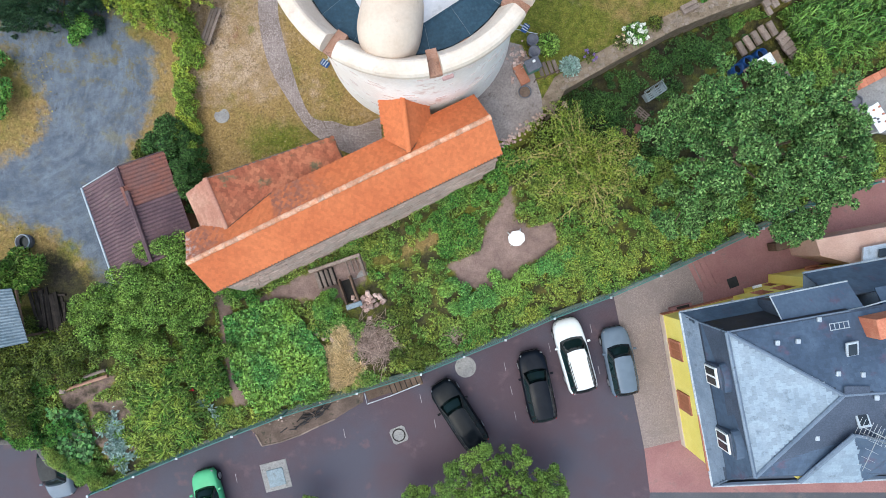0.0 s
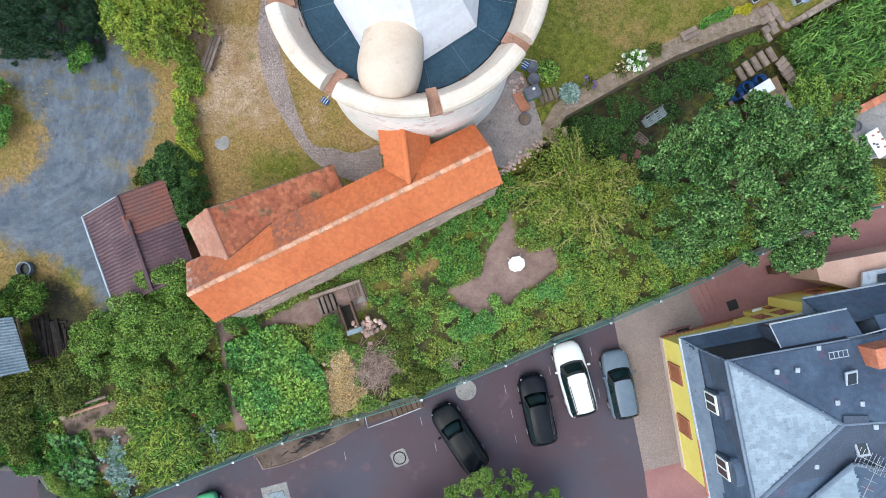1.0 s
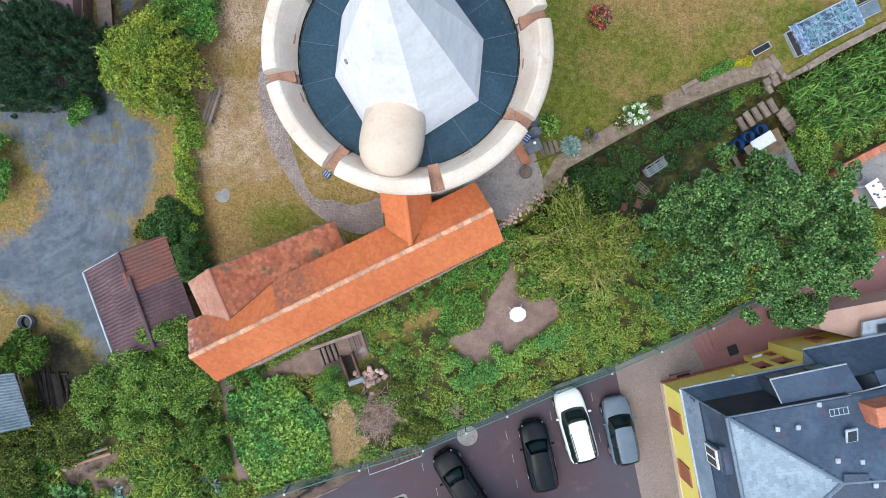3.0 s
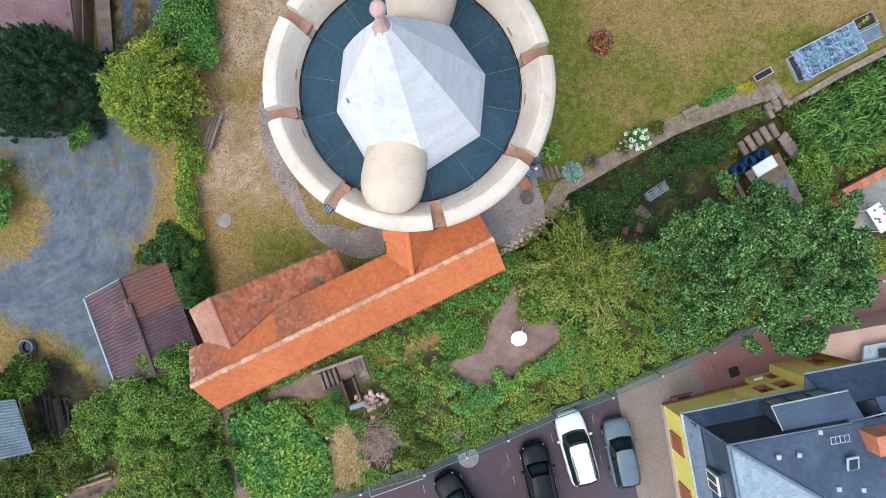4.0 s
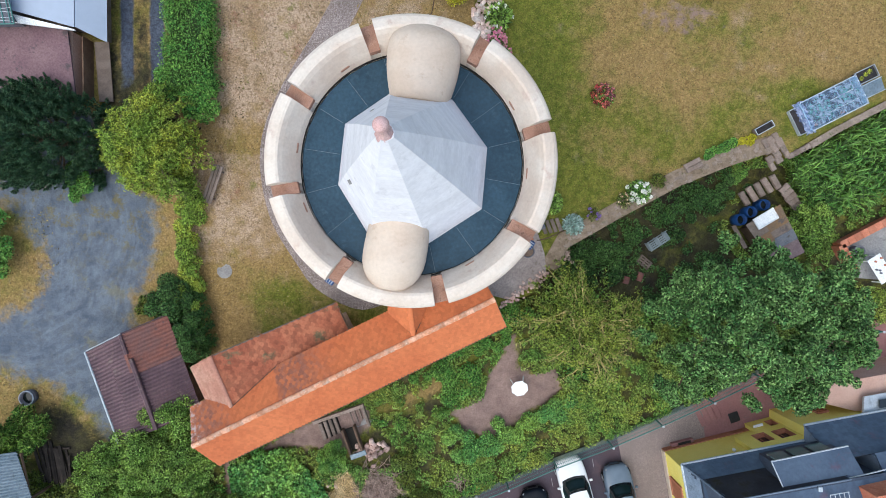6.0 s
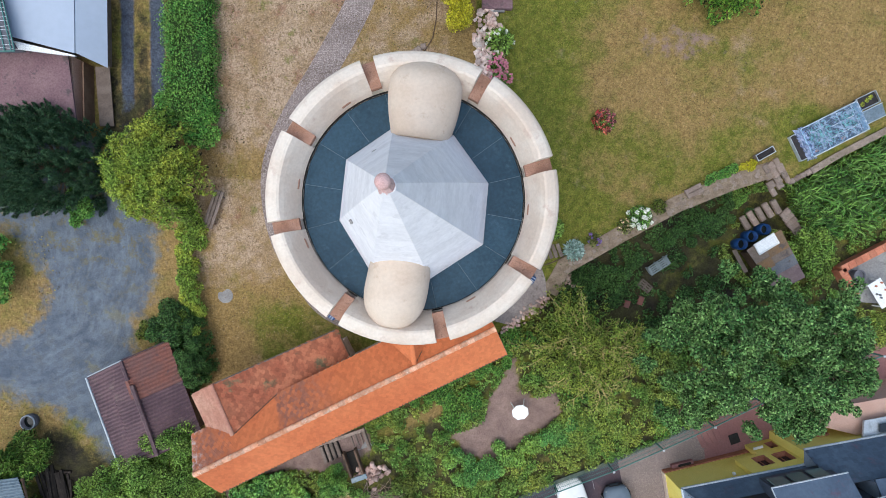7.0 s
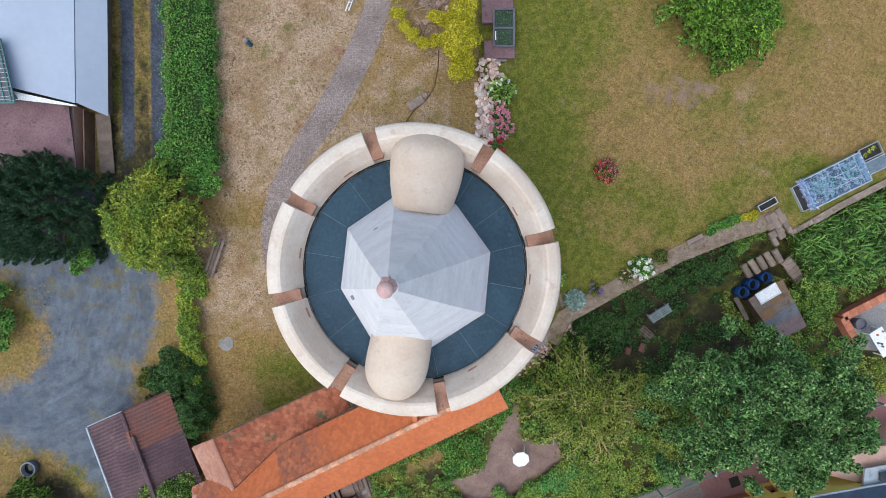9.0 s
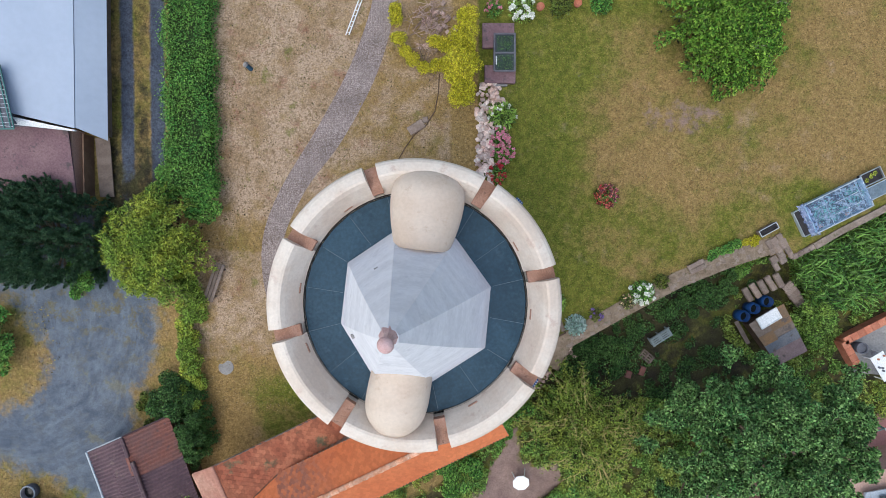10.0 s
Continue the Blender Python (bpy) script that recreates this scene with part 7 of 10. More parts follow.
def stone_heap(label, places, group, kinds=BOULDERS):
    h = tagged(empty("stone_heap", (places[0][0], places[0][1], land1(places[0][0], places[0][1]))), label, "stones", group)
    for x, y, r, up in places:
        ob = new("stone", kinds[int(rng_s.integers(7))])
        ob.matrix_basis = Matrix.Translation((x, y, land1(x, y) + r * 0.4 + up)) @ pose(0, 0, 0, rng_s.uniform(-15, 15), rng_s.uniform(-15, 15), rng_s.uniform(0, 360)) @ Matrix.Diagonal((r, r, r, 1))
        attach(ob, h)
    return h


stone_heap("heap of pinkish squared sandstone rubble", [(-4.45 + rng_s.normal(0, 0.36), -3.1 + rng_s.normal(0, 0.34), rng_s.uniform(0.13, 0.22), rng_s.uniform(0, 0.35)) for _ in range(34)] + [(-3.7, -2.75, 0.26, 0.1), (-3.5, -3.05, 0.24, 0.1), (-4.4, -2.6, 0.25, 0.1)], "stone heaps")
stone_heap("few loose sandstone blocks in the grass", [(-6.9 + rng_s.normal(0, 0.28), -5.1 + rng_s.normal(0, 0.18), rng_s.uniform(0.12, 0.2), 0) for _ in range(8)], "stone heaps")
stone_heap("border wall of loose pink and white field stones", [(float(rng_s.uniform(1.5, 2.4)) + (0.4 if y > 21.8 else 0) * float(rng_s.uniform(0, 2)), y, float(rng_s.uniform(0.09, 0.21)), float(rng_s.uniform(0, 0.2))) for y in np.linspace(17.0, 23.1, 250)], "stone heaps", PALE_BOULDERS)
stone_heap("rubble stones of the worn terrace edge", [(3.1 + t * 2.5 + rng_s.normal(0, 0.14), 5.6 + t * 1.7 + rng_s.normal(0, 0.2), rng_s.uniform(0.05, 0.12), 0.02) for t in np.linspace(0, 1, 110)], "stone heaps")
stone_heap("loose stones at the foot of the terrace wall", [(6.9 + rng_s.normal(0, 0.3), 8.0 + rng_s.normal(0, 0.25), rng_s.uniform(0.1, 0.2), 0.1) for _ in range(14)], "stone heaps")
stone_heap("broken stones and bricks beside the tower foot", [(4.15 + rng_s.normal(0, 0.24), 10.3 + rng_s.normal(0, 0.55), rng_s.uniform(0.07, 0.16), 0.0) for _ in range(60)], "stone heaps")


def brush_pile(x, y, rx, ry, n, label, seed, length=0.9):
    rng = np.random.default_rng(seed)
    bm = bmesh.new()
    z = land1(x, y)
    for k in range(n):
        c = Vector((x + rng.normal(0, rx), y + rng.normal(0, ry), z + abs(rng.normal(0, 0.16)) + 0.05))
        a = rng.normal(0.3, 0.9)
        v = Vector((math.cos(a), math.sin(a), rng.normal(0, 0.06))) * rng.uniform(0.2, length * 0.8)
        tube(bm, [c - v, c + Vector(rng.normal(0, 0.05, 3)), c + v], [0.018, 0.014, 0.006], 4, False)
    tagged(part("brushwood", bm, TWIG), label, "brushwood", kind="stuff")


brush_pile(-3.9, -5.5, 0.62, 0.55, 700, "pile of dry cut twigs and branches", 51)
brush_pile(0.7, -5.1, 0.28, 0.25, 60, "small bundle of withered cuttings", 52, 0.5)


# ---- garden furniture ----
def plank_bench(x, y, ang, length, label, mat, planks=3, width=0.16, z=None, h=0.42):
    z = land1(x, y) if z is None else z
    m = Matrix.Translation((x, y, z)) @ pose(0, 0, 0, 0, 0, ang)
    b = tagged(empty("bench", (x, y, z)), label, "bench")
    for k in range(planks):
        part("plank", boxed((0, (k - (planks - 1) / 2) * (width + 0.025), h), (length, width, 0.05), m, 0.01), mat, b)
    for sx in (-0.36, 0.36):
        part("leg", boxed((sx * length, 0, h / 2 - 0.02), (0.10, planks * width, h - 0.04), m, 0.01), mat, b)
    return b


plank_bench(-12.8, 12.3, 71, 2.15, "long weathered wooden plank bench on the dry lawn", WOOD_GREY, 3, 0.17)
plank_bench(13.45, 13.2, 27, 0.95, "small low wooden seat beside the path", STEPSTONE, 2, 0.24, None, 0.3)


def slat_bench():
    x, y = 12.25, 9.0
    z = land1(x, y)
    m = Matrix.Translation((x, y, z)) @ pose(0, 0, 0, 0, 0, 33)
    b = tagged(empty("garden_bench", (x, y, z)), "grey slatted garden bench standing in the weeds", "bench")
    grey = surface("grey_painted_wood", (0.20, 0.24, 0.25), (0.26, 0.30, 0.31), 2, 20, rough=0.7)
    for k in range(4):
        part("seat_slat", boxed((0, -0.18 + k * 0.12, 0.42), (1.3, 0.09, 0.03), m, 0.008), grey, b)
    for k in range(2):
        part("back_slat", boxed((0, 0.34 + k * 0.05, 0.58 + k * 0.17), (1.3, 0.03, 0.11), m, 0.008), grey, b)
    for sx in (-0.58, 0.0, 0.58):
        part("leg", boxed((sx, 0.06, 0.22), (0.06, 0.5, 0.42), m, 0.01), grey, b)
        part("arm", boxed((sx, 0.08, 0.62), (0.06, 0.5, 0.04), m, 0.01), grey, b)


slat_bench()


def crate(x, y, ang, w, l, label, mat):
    z = land1(x, y)
    m = Matrix.Translation((x, y, z)) @ pose(0, 0, 0, 0, 0, ang)
    c = tagged(empty("pallet", (x, y, z)), label, "pallet", "old pallets")
    for k in range(4):
        part("slat", boxed((0, (k / 3 - 0.5) * (w - 0.08), 0.2), (l, 0.08, 0.025), m, 0.005), mat, c)
    for sx in (-0.45, 0, 0.45):
        part("bearer", boxed((sx * l, 0, 0.1), (0.07, w, 0.18), m, 0.005), mat, c)


crate(11.55, 7.85, -40, 0.5, 0.8, "weathered wooden pallet leaning in the weeds", WOOD_GREY)
crate(11.3, 7.0, 70, 0.32, 0.5, "reddish wooden crate among the weeds", CORR_RED)
crate(10.5, 6.8, 75, 0.32, 0.4, "reddish wooden crate among the weeds", CORR_RED)


def white_table():
    x, y = 4.25, 0.7
    z = land1(x, y)
    t = tagged(empty("garden_table", (x, y, z)), "white plastic garden table on the bare soil", "table")
    m = Matrix.Translation((x, y, z)) @ pose(0, 0, 0, 6, -5, 20)
    bm = bmesh.new()
    prism(bm, [(0.50 * math.cos(radians(a)), 0.46 * math.sin(radians(a))) for a in range(10, 370, 45)], 0.66, 0.70)
    bmesh.ops.transform(bm, matrix=m, verts=bm.verts[:])
    part("tabletop", bm, WHITE, t)
    for a in (40, 130, 220, 310):
        c, s_ = math.cos(radians(a)), math.sin(radians(a))
        part("leg", tubed([m @ Vector((0.35 * c, 0.35 * s_, 0.67)), m @ Vector((0.56 * c, 0.56 * s_, 0.0))], 0.03, 6), WHITE, t)


white_table()


def hut():
    h = tagged(empty("garden_hut", (17.7, 9.6, -1.9)), "small garden hut with a patched felt roof", "hut")
    c = [Vector((16.7, 9.95)), Vector((18.6, 11.1)), Vector((20.1, 8.5)), Vector((18.45, 7.65))]
    cen = sum(c, Vector((0, 0))) / 4
    ins = [cen + (p - cen) * 0.74 for p in c]
    part("wall", prism(bmesh.new(), [(p.x, p.y) for p in ins], -2.3, -0.72), WOOD_DARK, h)
    felt = [surface("patched_felt_%s" % n, a, b, 1.4, 14, (0.11, 0.09, 0.08), 2.5, 0.9, bump=0.4) for n, a, b in (("rust", (0.24, 0.14, 0.07), (0.17, 0.12, 0.08)), ("slate", (0.13, 0.14, 0.16), (0.18, 0.18, 0.19)), ("mauve", (0.19, 0.13, 0.13), (0.24, 0.17, 0.16)), ("brown", (0.17, 0.13, 0.10), (0.22, 0.17, 0.14)))]
    Z = lambda u, v: -0.45 - 0.22 * v
    at = lambda u, v: (c[0].lerp(c[1], u).lerp(c[3].lerp(c[2], u), v).to_3d() + Vector((0, 0, Z(u, v))))
    k = 0
    for v0, v1 in ((0, 0.34), (0.34, 0.52), (0.52, 0.70), (0.70, 1.0)):
        for u0, u1 in ((0, 0.42), (0.42, 1.0)):
            mat = felt[(3, 0, 0, 3, 1, 1, 2, 2)[k]]
            up = Vector((0, 0, 0.012 * (k % 3)))
            part("felt_sheet", slabbed([at(u0, v0) + up, at(u1, v0) + up, at(u1, v1 + 0.03) + up, at(u0, v1 + 0.03) + up], 0.03), mat, h)
            k += 1
    part("leaning_board", slabbed([(16.45, 9.9, -1.5), (16.65, 10.0, -1.45), (17.4, 8.7, -1.5), (17.2, 8.6, -1.55)], 0.04), WOOD_GREY, h)
    t = tagged(empty("white_tray", (17.75, 10.3, -0.42)), "white plastic tray on the hut roof", "tray")
    m = Matrix.Translation((17.75, 10.3, -0.40)) @ pose(0, 0, 0, 0, 0, 31)
    part("base", boxed((0, 0, 0), (1.25, 0.66, 0.04), m, 0.01), WHITE, t)
    for sy in (-1, 1):
        part("rim", boxed((0, sy * 0.32, 0.05), (1.29, 0.04, 0.10), m, 0.01), WHITE, t)
        part("rim", boxed((sy * 0.63, 0, 0.05), (0.04, 0.66, 0.10), m, 0.01), WHITE, t)


hut()


STILLWATER = surface("dark_still_water", (0.010, 0.014, 0.013), (0.016, 0.02, 0.018), 3, 20, rough=0.12, bump=0.02)


def barrel(x, y, mat, r, h, label, z=None, water=True):
    z = land1(x, y) if z is None else z
    b = tagged(empty("barrel", (x, y, z)), label, "barrel", "rain barrels")
    part("body", lathed([(0, z), (r * 0.9, z), (r, z + h * 0.3), (r, z + h * 0.7), (r * 0.92, z + h), (r * 0.82, z + h), (r * 0.82, z + h * 0.5), (0, z + h * 0.5)], (x, y, 0), 20), mat, b, "", True)
    part("hoop", lathed([(r * 1.0, z + h * 0.64), (r * 1.05, z + h * 0.67), (r * 1.0, z + h * 0.70)], (x, y, 0), 20), mat, b)
    if water:
        part("water", lathed([(0, z + h * 0.52), (r * 0.81, z + h * 0.52)], (x, y, 0), 20), STILLWATER, b)


for x, y in ((16.85, 10.28), (17.42, 10.72), (18.15, 11.12)):
    barrel(x, y, BLUEPLASTIC, 0.33, 0.85, "blue plastic rain barrel beside the hut", land1(x, y))
barrel(-23.55, 0.4, POT, 0.42, 0.5, "round dark water trough with a pale rim beside the drive", -1.1)
tagged(part("trough_rim", lathed([(0.36, -0.62), (0.40, -0.58), (0.43, -0.62), (0.40, -0.66), (0.36, -0.62)], (-23.55, 0.4, 0), 24), ZINC_L), "pale metal rim ring on the trough", "rim")


def stone_steps():
    s = tagged(empty("garden_steps", (17.8, 12.6, -1.2)), "worn sandstone garden steps between the two terraces", "stairs")
    for k, (x, y, z) in enumerate(((18.46, 12.38, -0.7), (18.11, 12.2, -0.87), (17.78, 11.98, -1.05), (17.46, 11.75, -1.23), (17.13, 11.5, -1.41))):
        part("step", boxed((0, 0, 0), (0.33, 0.86 + 0.06 * (k % 2), 0.2), Matrix.Translation((x, y, z)) @ pose(0, 0, 0, 0, 1.5 * (k % 3 - 1), 30 + 3 * (k % 2)), 0.035), STEPSTONE, s)
    rng = np.random.default_rng(14)
    quad = [Vector(p) for p in ((17.3, 14.5, 0.0), (18.1, 15.0, 0.0), (18.95, 13.85, -0.05), (17.95, 12.8, -0.40))]
    for a in range(3):
        for b in range(4):
            f, g = (a + 0.5) / 3 + rng.normal(0, 0.02), (b + 0.5) / 4 + rng.normal(0, 0.02)
            p = quad[0].lerp(quad[1], f).lerp(quad[3].lerp(quad[2], f), g)
            part("flagstone", boxed((0, 0, 0), (rng.uniform(0.26, 0.40), rng.uniform(0.38, 0.52), 0.16), Matrix.Translation(p + Vector((0, 0, rng.normal(0, 0.015)))) @ pose(0, 0, 0, rng.uniform(-3, 3), rng.uniform(-3, 3), 30 + rng.normal(0, 7)), 0.03), STEPSTONE, s)
    for k in range(5):
        f = (k + 0.5) / 5
        part("ramp_stone", boxed((0, 0, 0), (0.62 + rng.normal(0, 0.05), 0.34, 0.14), Matrix.Translation((19.0 + f * 1.15, 12.15 - f * 1.2, -0.85 - f * 0.45)) @ pose(0, 0, 0, rng.uniform(-4, 4), rng.uniform(-4, 4), 42 + rng.normal(0, 6)), 0.03), STEPSTONE, s)
    for k in range(4):
        part("edge_stone", boxed((0, 0, 0), (0.34, 0.3, 0.25), Matrix.Translation((18.95 + k * 0.3, 13.75 + k * 0.16, -0.12)) @ pose(0, 0, 0, 0, 0, 28 + rng.normal(0, 8)), 0.05), STEPSTONE, s)


stone_steps()


DAMP = surface("damp_planting_soil", (0.022, 0.02, 0.022), (0.04, 0.035, 0.035), 3, 20, rough=0.95, bump=0.6)


def cold_frame():
    rng = np.random.default_rng(60)
    c = tagged(empty("cold_frame", (20.75, 16.3, 0.0)), "long cold frame under a crumpled bluish clear plastic sheet", "cold frame")
    m = Matrix.Translation((20.98, 16.5, -0.05)) @ pose(0, 0, 0, 0, 0, 26.5)
    L, W = 3.3, 1.62
    for sy in (-1, 1):
        part("side_panel", boxed((0, sy * W / 2, 0.2), (L, 0.03, 0.40), m), GREENHOUSE, c)
    for sx in (-1, 1):
        part("end_panel", boxed((sx * L / 2, 0, 0.2), (0.03, W, 0.40), m), GREENHOUSE, c)
    part("bed", boxed((0, 0, 0.06), (L - 0.1, W - 0.1, 0.16), m), DAMP, c, "dark damp soil")
    # two mounds of teal-green seedlings and a few pale trays
    P = np.concatenate([np.stack([rng.normal(x, 0.34, n), rng.normal(y, 0.26, n), rng.uniform(0.16, 0.38, n)], axis=1) for x, y, n in ((-0.85, 0.05, 380), (0.98, 0.12, 300), (-0.2, -0.35, 120))])
    P = P[(np.abs(P[:, 0]) < L / 2 - 0.1) & (np.abs(P[:, 1]) < W / 2 - 0.1)]
    R = np.array(m)
    leaf_object("seedling_mound", P @ R[:3, :3].T + R[:3, 3], rng.uniform(0.10, 0.2, len(P)), leaves("teal_seedling_leaves", (0.10, 0.33, 0.25), (0.16, 0.42, 0.33), (0.24, 0.5, 0.42)), rng, c, 0.6, 0.6)
    for x, y, w, mat in ((-1.25, -0.62, 0.16, TERRACOTTA), (0.35, -0.66, 0.2, TERRACOTTA), (1.3, 0.5, 0.14, TERRACOTTA)):
        part("tray", boxed((x, y, 0.2), (w, w * 0.7, 0.14), m, 0.01), mat, c)
    sh = bmesh.new()
    nx, ny = 44, 22
    g = []
    for i in range(nx + 1):
        for j in range(ny + 1):
            u, v = -L / 2 - 0.06 + (L + 0.12) * i / nx, -W / 2 - 0.05 + (W + 0.1) * j / ny
            sag = 0.05 * math.cos(u * 5.7) * math.cos(v * 3.4)
            rim = 0.05 * max(0.0, abs(v) - W / 2 + 0.12) / 0.12
            g.append(sh.verts.new(m @ Vector((u + rng.normal(0, 0.012), v + rng.normal(0, 0.012), 0.45 - sag * 0.4 - rim + rng.normal(0, 0.016)))))
    for i in range(nx):
        for j in range(ny):
            a = i * (ny + 1) + j
            sh.faces.new((g[a], g[a + ny + 1], g[a + ny + 2], g[a + 1]))
    part("plastic_sheet", sh, SHEET, c, "wrinkled bluish translucent sheet", True)
    # the slack end of the sheet, bunched in folds over the end of the frame
    fold = bmesh.new()
    rows = []
    for i in range(15):
        v = -W / 2 - 0.16 + (W + 0.26) * i / 14
        rows.append([fold.verts.new(m @ Vector((-L / 2 + 0.10 - 0.08 * j + rng.normal(0, 0.03), v + rng.normal(0, 0.02), 0.47 - 0.09 * j + (0.03 if (i + j) % 2 else -0.02) + rng.normal(0, 0.02)))) for j in range(5)])
    for p, q in zip(rows, rows[1:]):
        for j in range(4):
            fold.faces.new((p[j], p[j + 1], q[j + 1], q[j]))
    part("sheet_fold", fold, FOLD, c, "bunched lavender-blue plastic sheet")
    for x in (-0.62, 0.42, 1.3):
        part("cross_bar", boxed((x, 0, 0.40), (0.035, W, 0.03), m), ZINC_L, c)
    for x0, x1, y in ((-0.2, 1.2, 0.22), (-0.75, 1.4, -0.34), (-1.3, -0.5, 0.4)):
        part("long_bar", boxed(((x0 + x1) / 2, y, 0.43), (x1 - x0, 0.035, 0.03), m), ZINC_L, c)
    for sy in (-1, 1):
        part("rim_bar", boxed((0, sy * (W / 2 + 0.02), 0.43), (L + 0.06, 0.05, 0.04), m), ZINC_L, c)
    part("rim_bar", boxed((L / 2 + 0.02, 0, 0.43), (0.05, W + 0.06, 0.04), m), ZINC_L, c)
    d = tagged(empty("planting_trough", (19.1, 15.6, 0.0)), "low grey trough with dark soil beside the cold frame", "planter")
    part("soil", boxed((-L / 2 - 0.36, -0.05, 0.05), (0.4, 1.4, 0.16), m), DAMP, d)
    for sx in (-0.58, -0.13):
        part("side", boxed((-L / 2 + sx, -0.05, 0.08), (0.03, 1.46, 0.24), m), ZINC_L, d)
    for sy in (-0.78, 0.68):
        part("side", boxed((-L / 2 - 0.355, sy, 0.08), (0.42, 0.03, 0.24), m), ZINC_L, d)
    d2 = tagged(empty("seedling_box", (22.85, 17.9, 0.0)), "open metal seedling box of yellow-green lettuces with glass lid", "planter")
    m2 = Matrix.Translation((22.93, 17.83, -0.05)) @ pose(0, 0, 0, 0, 0, 25.5)
    part("soil", boxed((0, 0.25, 0.13), (1.1, 0.6, 0.22), m2), DAMP, d2)
    for sy in (-0.08, 0.58):
        part("frame_bar", boxed((0, sy, 0.3), (1.2, 0.045, 0.1), m2), GALV, d2)
    for sx in (-0.58, 0.58):
        part("frame_bar", boxed((sx, 0.25, 0.3), (0.045, 0.62, 0.1), m2), GALV, d2)
    for x, y in ((-0.3, 0.2), (0.0, 0.28), (0.28, 0.36)):
        q = np.array(m2 @ Vector((x, y, 0.26)))
        Q = q + rng.normal(0, 0.06, (40, 3)) * np.array([1, 1, 0.3])
        leaf_object("lettuce", Q, rng.uniform(0.07, 0.13, 40), L_LIME, rng, d2, 0.6, 0.8, 0.1, Q - q)
    part("lid", boxed((0.02, -0.5, 0.34), (1.2, 0.72, 0.03), m2 @ pose(0, 0, 0, 8, 0, 0)), CORR_GREY, d2, "grey glazed lid")
    for sy in (-0.86, -0.14):
        part("lid_bar", boxed((0.02, sy, 0.365), (1.24, 0.04, 0.03), m2 @ pose(0, 0, 0, 8, 0, 0)), ZINC_L, d2)


def clear_sheet(name, c1, c2, lo, hi):
    """Thin clouded plastic: partly clear, partly milky along its creases."""
    k = Nodes(name, 0.2, 0.0, 0.5)
    cloud = k.ramp(k.noise(4.5, 6, 0.75), 0.38, 0.66)
    k.color(k.mix(cloud, c1, c2))
    k.bump(k.noise(7, 5, 0.7), 0.7, 0.04)
    clear = k.t.nodes.new("ShaderNodeBsdfTransparent")
    clear.inputs["Color"].default_value = (0.80, 0.90, 0.97, 1.0)
    ms = k.t.nodes.new("ShaderNodeMixShader")
    k.link(k.ramp(cloud, 0.0, 1.0, lo, hi), ms.inputs[0])
    k.link(clear.outputs[0], ms.inputs[1])
    k.link(k.b.outputs[0], ms.inputs[2])
    k.link(ms.outputs[0], k.t.nodes["Material Output"].inputs["Surface"])
    return k.mat


SHEET = clear_sheet("clouded_plastic_sheet", (0.19, 0.30, 0.46), (0.44, 0.56, 0.72), 0.26, 0.54)
FOLD = clear_sheet("bunched_plastic_sheet", (0.20, 0.25, 0.45), (0.42, 0.48, 0.66), 0.45, 0.8)
cold_frame()


def raised_frame():
    c = tagged(empty("raised_cold_frame", (2.7, 24.4, 0.0)), "dark planted cold frame on purple-brown slabs", "cold frame")
    rng = np.random.default_rng(62)
    part("slab", boxed((2.65, 25.55, 0.1), (1.7, 1.3, 0.3), None, 0.02), FADED, c)
    part("slab", boxed((2.75, 23.5, 0.1), (1.65, 0.95, 0.3), None, 0.02), FADED, c)
    part("body", boxed((2.95, 24.6, 0.2), (1.1, 1.9, 0.4), None, 0.02), TRIM_BLACK, c)
    for y in (24.05, 25.05):
        part("bed", boxed((2.98, y, 0.38), (0.92, 0.86, 0.1)), BOXGLASS, c, "dark planted bed")
        Q = np.stack([rng.uniform(2.58, 3.38, 420), rng.uniform(y - 0.37, y + 0.37, 420), rng.uniform(0.42, 0.47, 420)], axis=1)
        tagged(leaf_object("seedling_mat", Q, rng.uniform(0.04, 0.08, 420), L_DARK_SHADED, rng, c, 0.6, 0.7), kind="stuff")
    for x in (2.42, 3.5):
        part("rim", boxed((x, 24.6, 0.46), (0.10, 2.0, 0.06), None, 0.01), POT, c)
    for y in (23.6, 24.55, 25.55):
        part("rim", boxed((2.96, y, 0.465), (1.0, 0.09, 0.05), None, 0.01), POT, c)
    part("handle", boxed((2.52, 24.15, 0.5), (0.06, 0.45, 0.05), None, 0.01), WHITE, c)
    part("pallet_edge", boxed((2.7, 22.95, 0.05), (0.9, 0.12, 0.15)), IRON, c)


BOXGLASS = glass_like("green_shaded_glass", (0.007, 0.022, 0.016), 0.1)
raised_frame()


def path_planter():
    c = tagged(empty("planter_box", (17.28, 15.2, 0.0)), "narrow dark-soiled planter box with pale rim beside the path", "planter")
    m = Matrix.Translation((17.28, 15.2, 0)) @ pose(0, 0, 0, 0, 0, 29)
    part("soil", boxed((0, 0, 0.1), (0.98, 0.3, 0.22), m), DAMP, c)
    for sy in (-0.17, 0.17):
        part("side", boxed((0, sy, 0.14), (1.06, 0.035, 0.3), m, 0.006), WOOD_GREY, c)
        part("rim", boxed((0, sy, 0.305), (1.08, 0.04, 0.02), m), ZINC_L, c)
    for sx in (-0.52, 0.52):
        part("end", boxed((sx, 0, 0.14), (0.035, 0.31, 0.3), m, 0.006), WOOD_GREY, c)
        part("rim", boxed((sx, 0, 0.305), (0.04, 0.3, 0.02), m), ZINC_L, c)


path_planter()


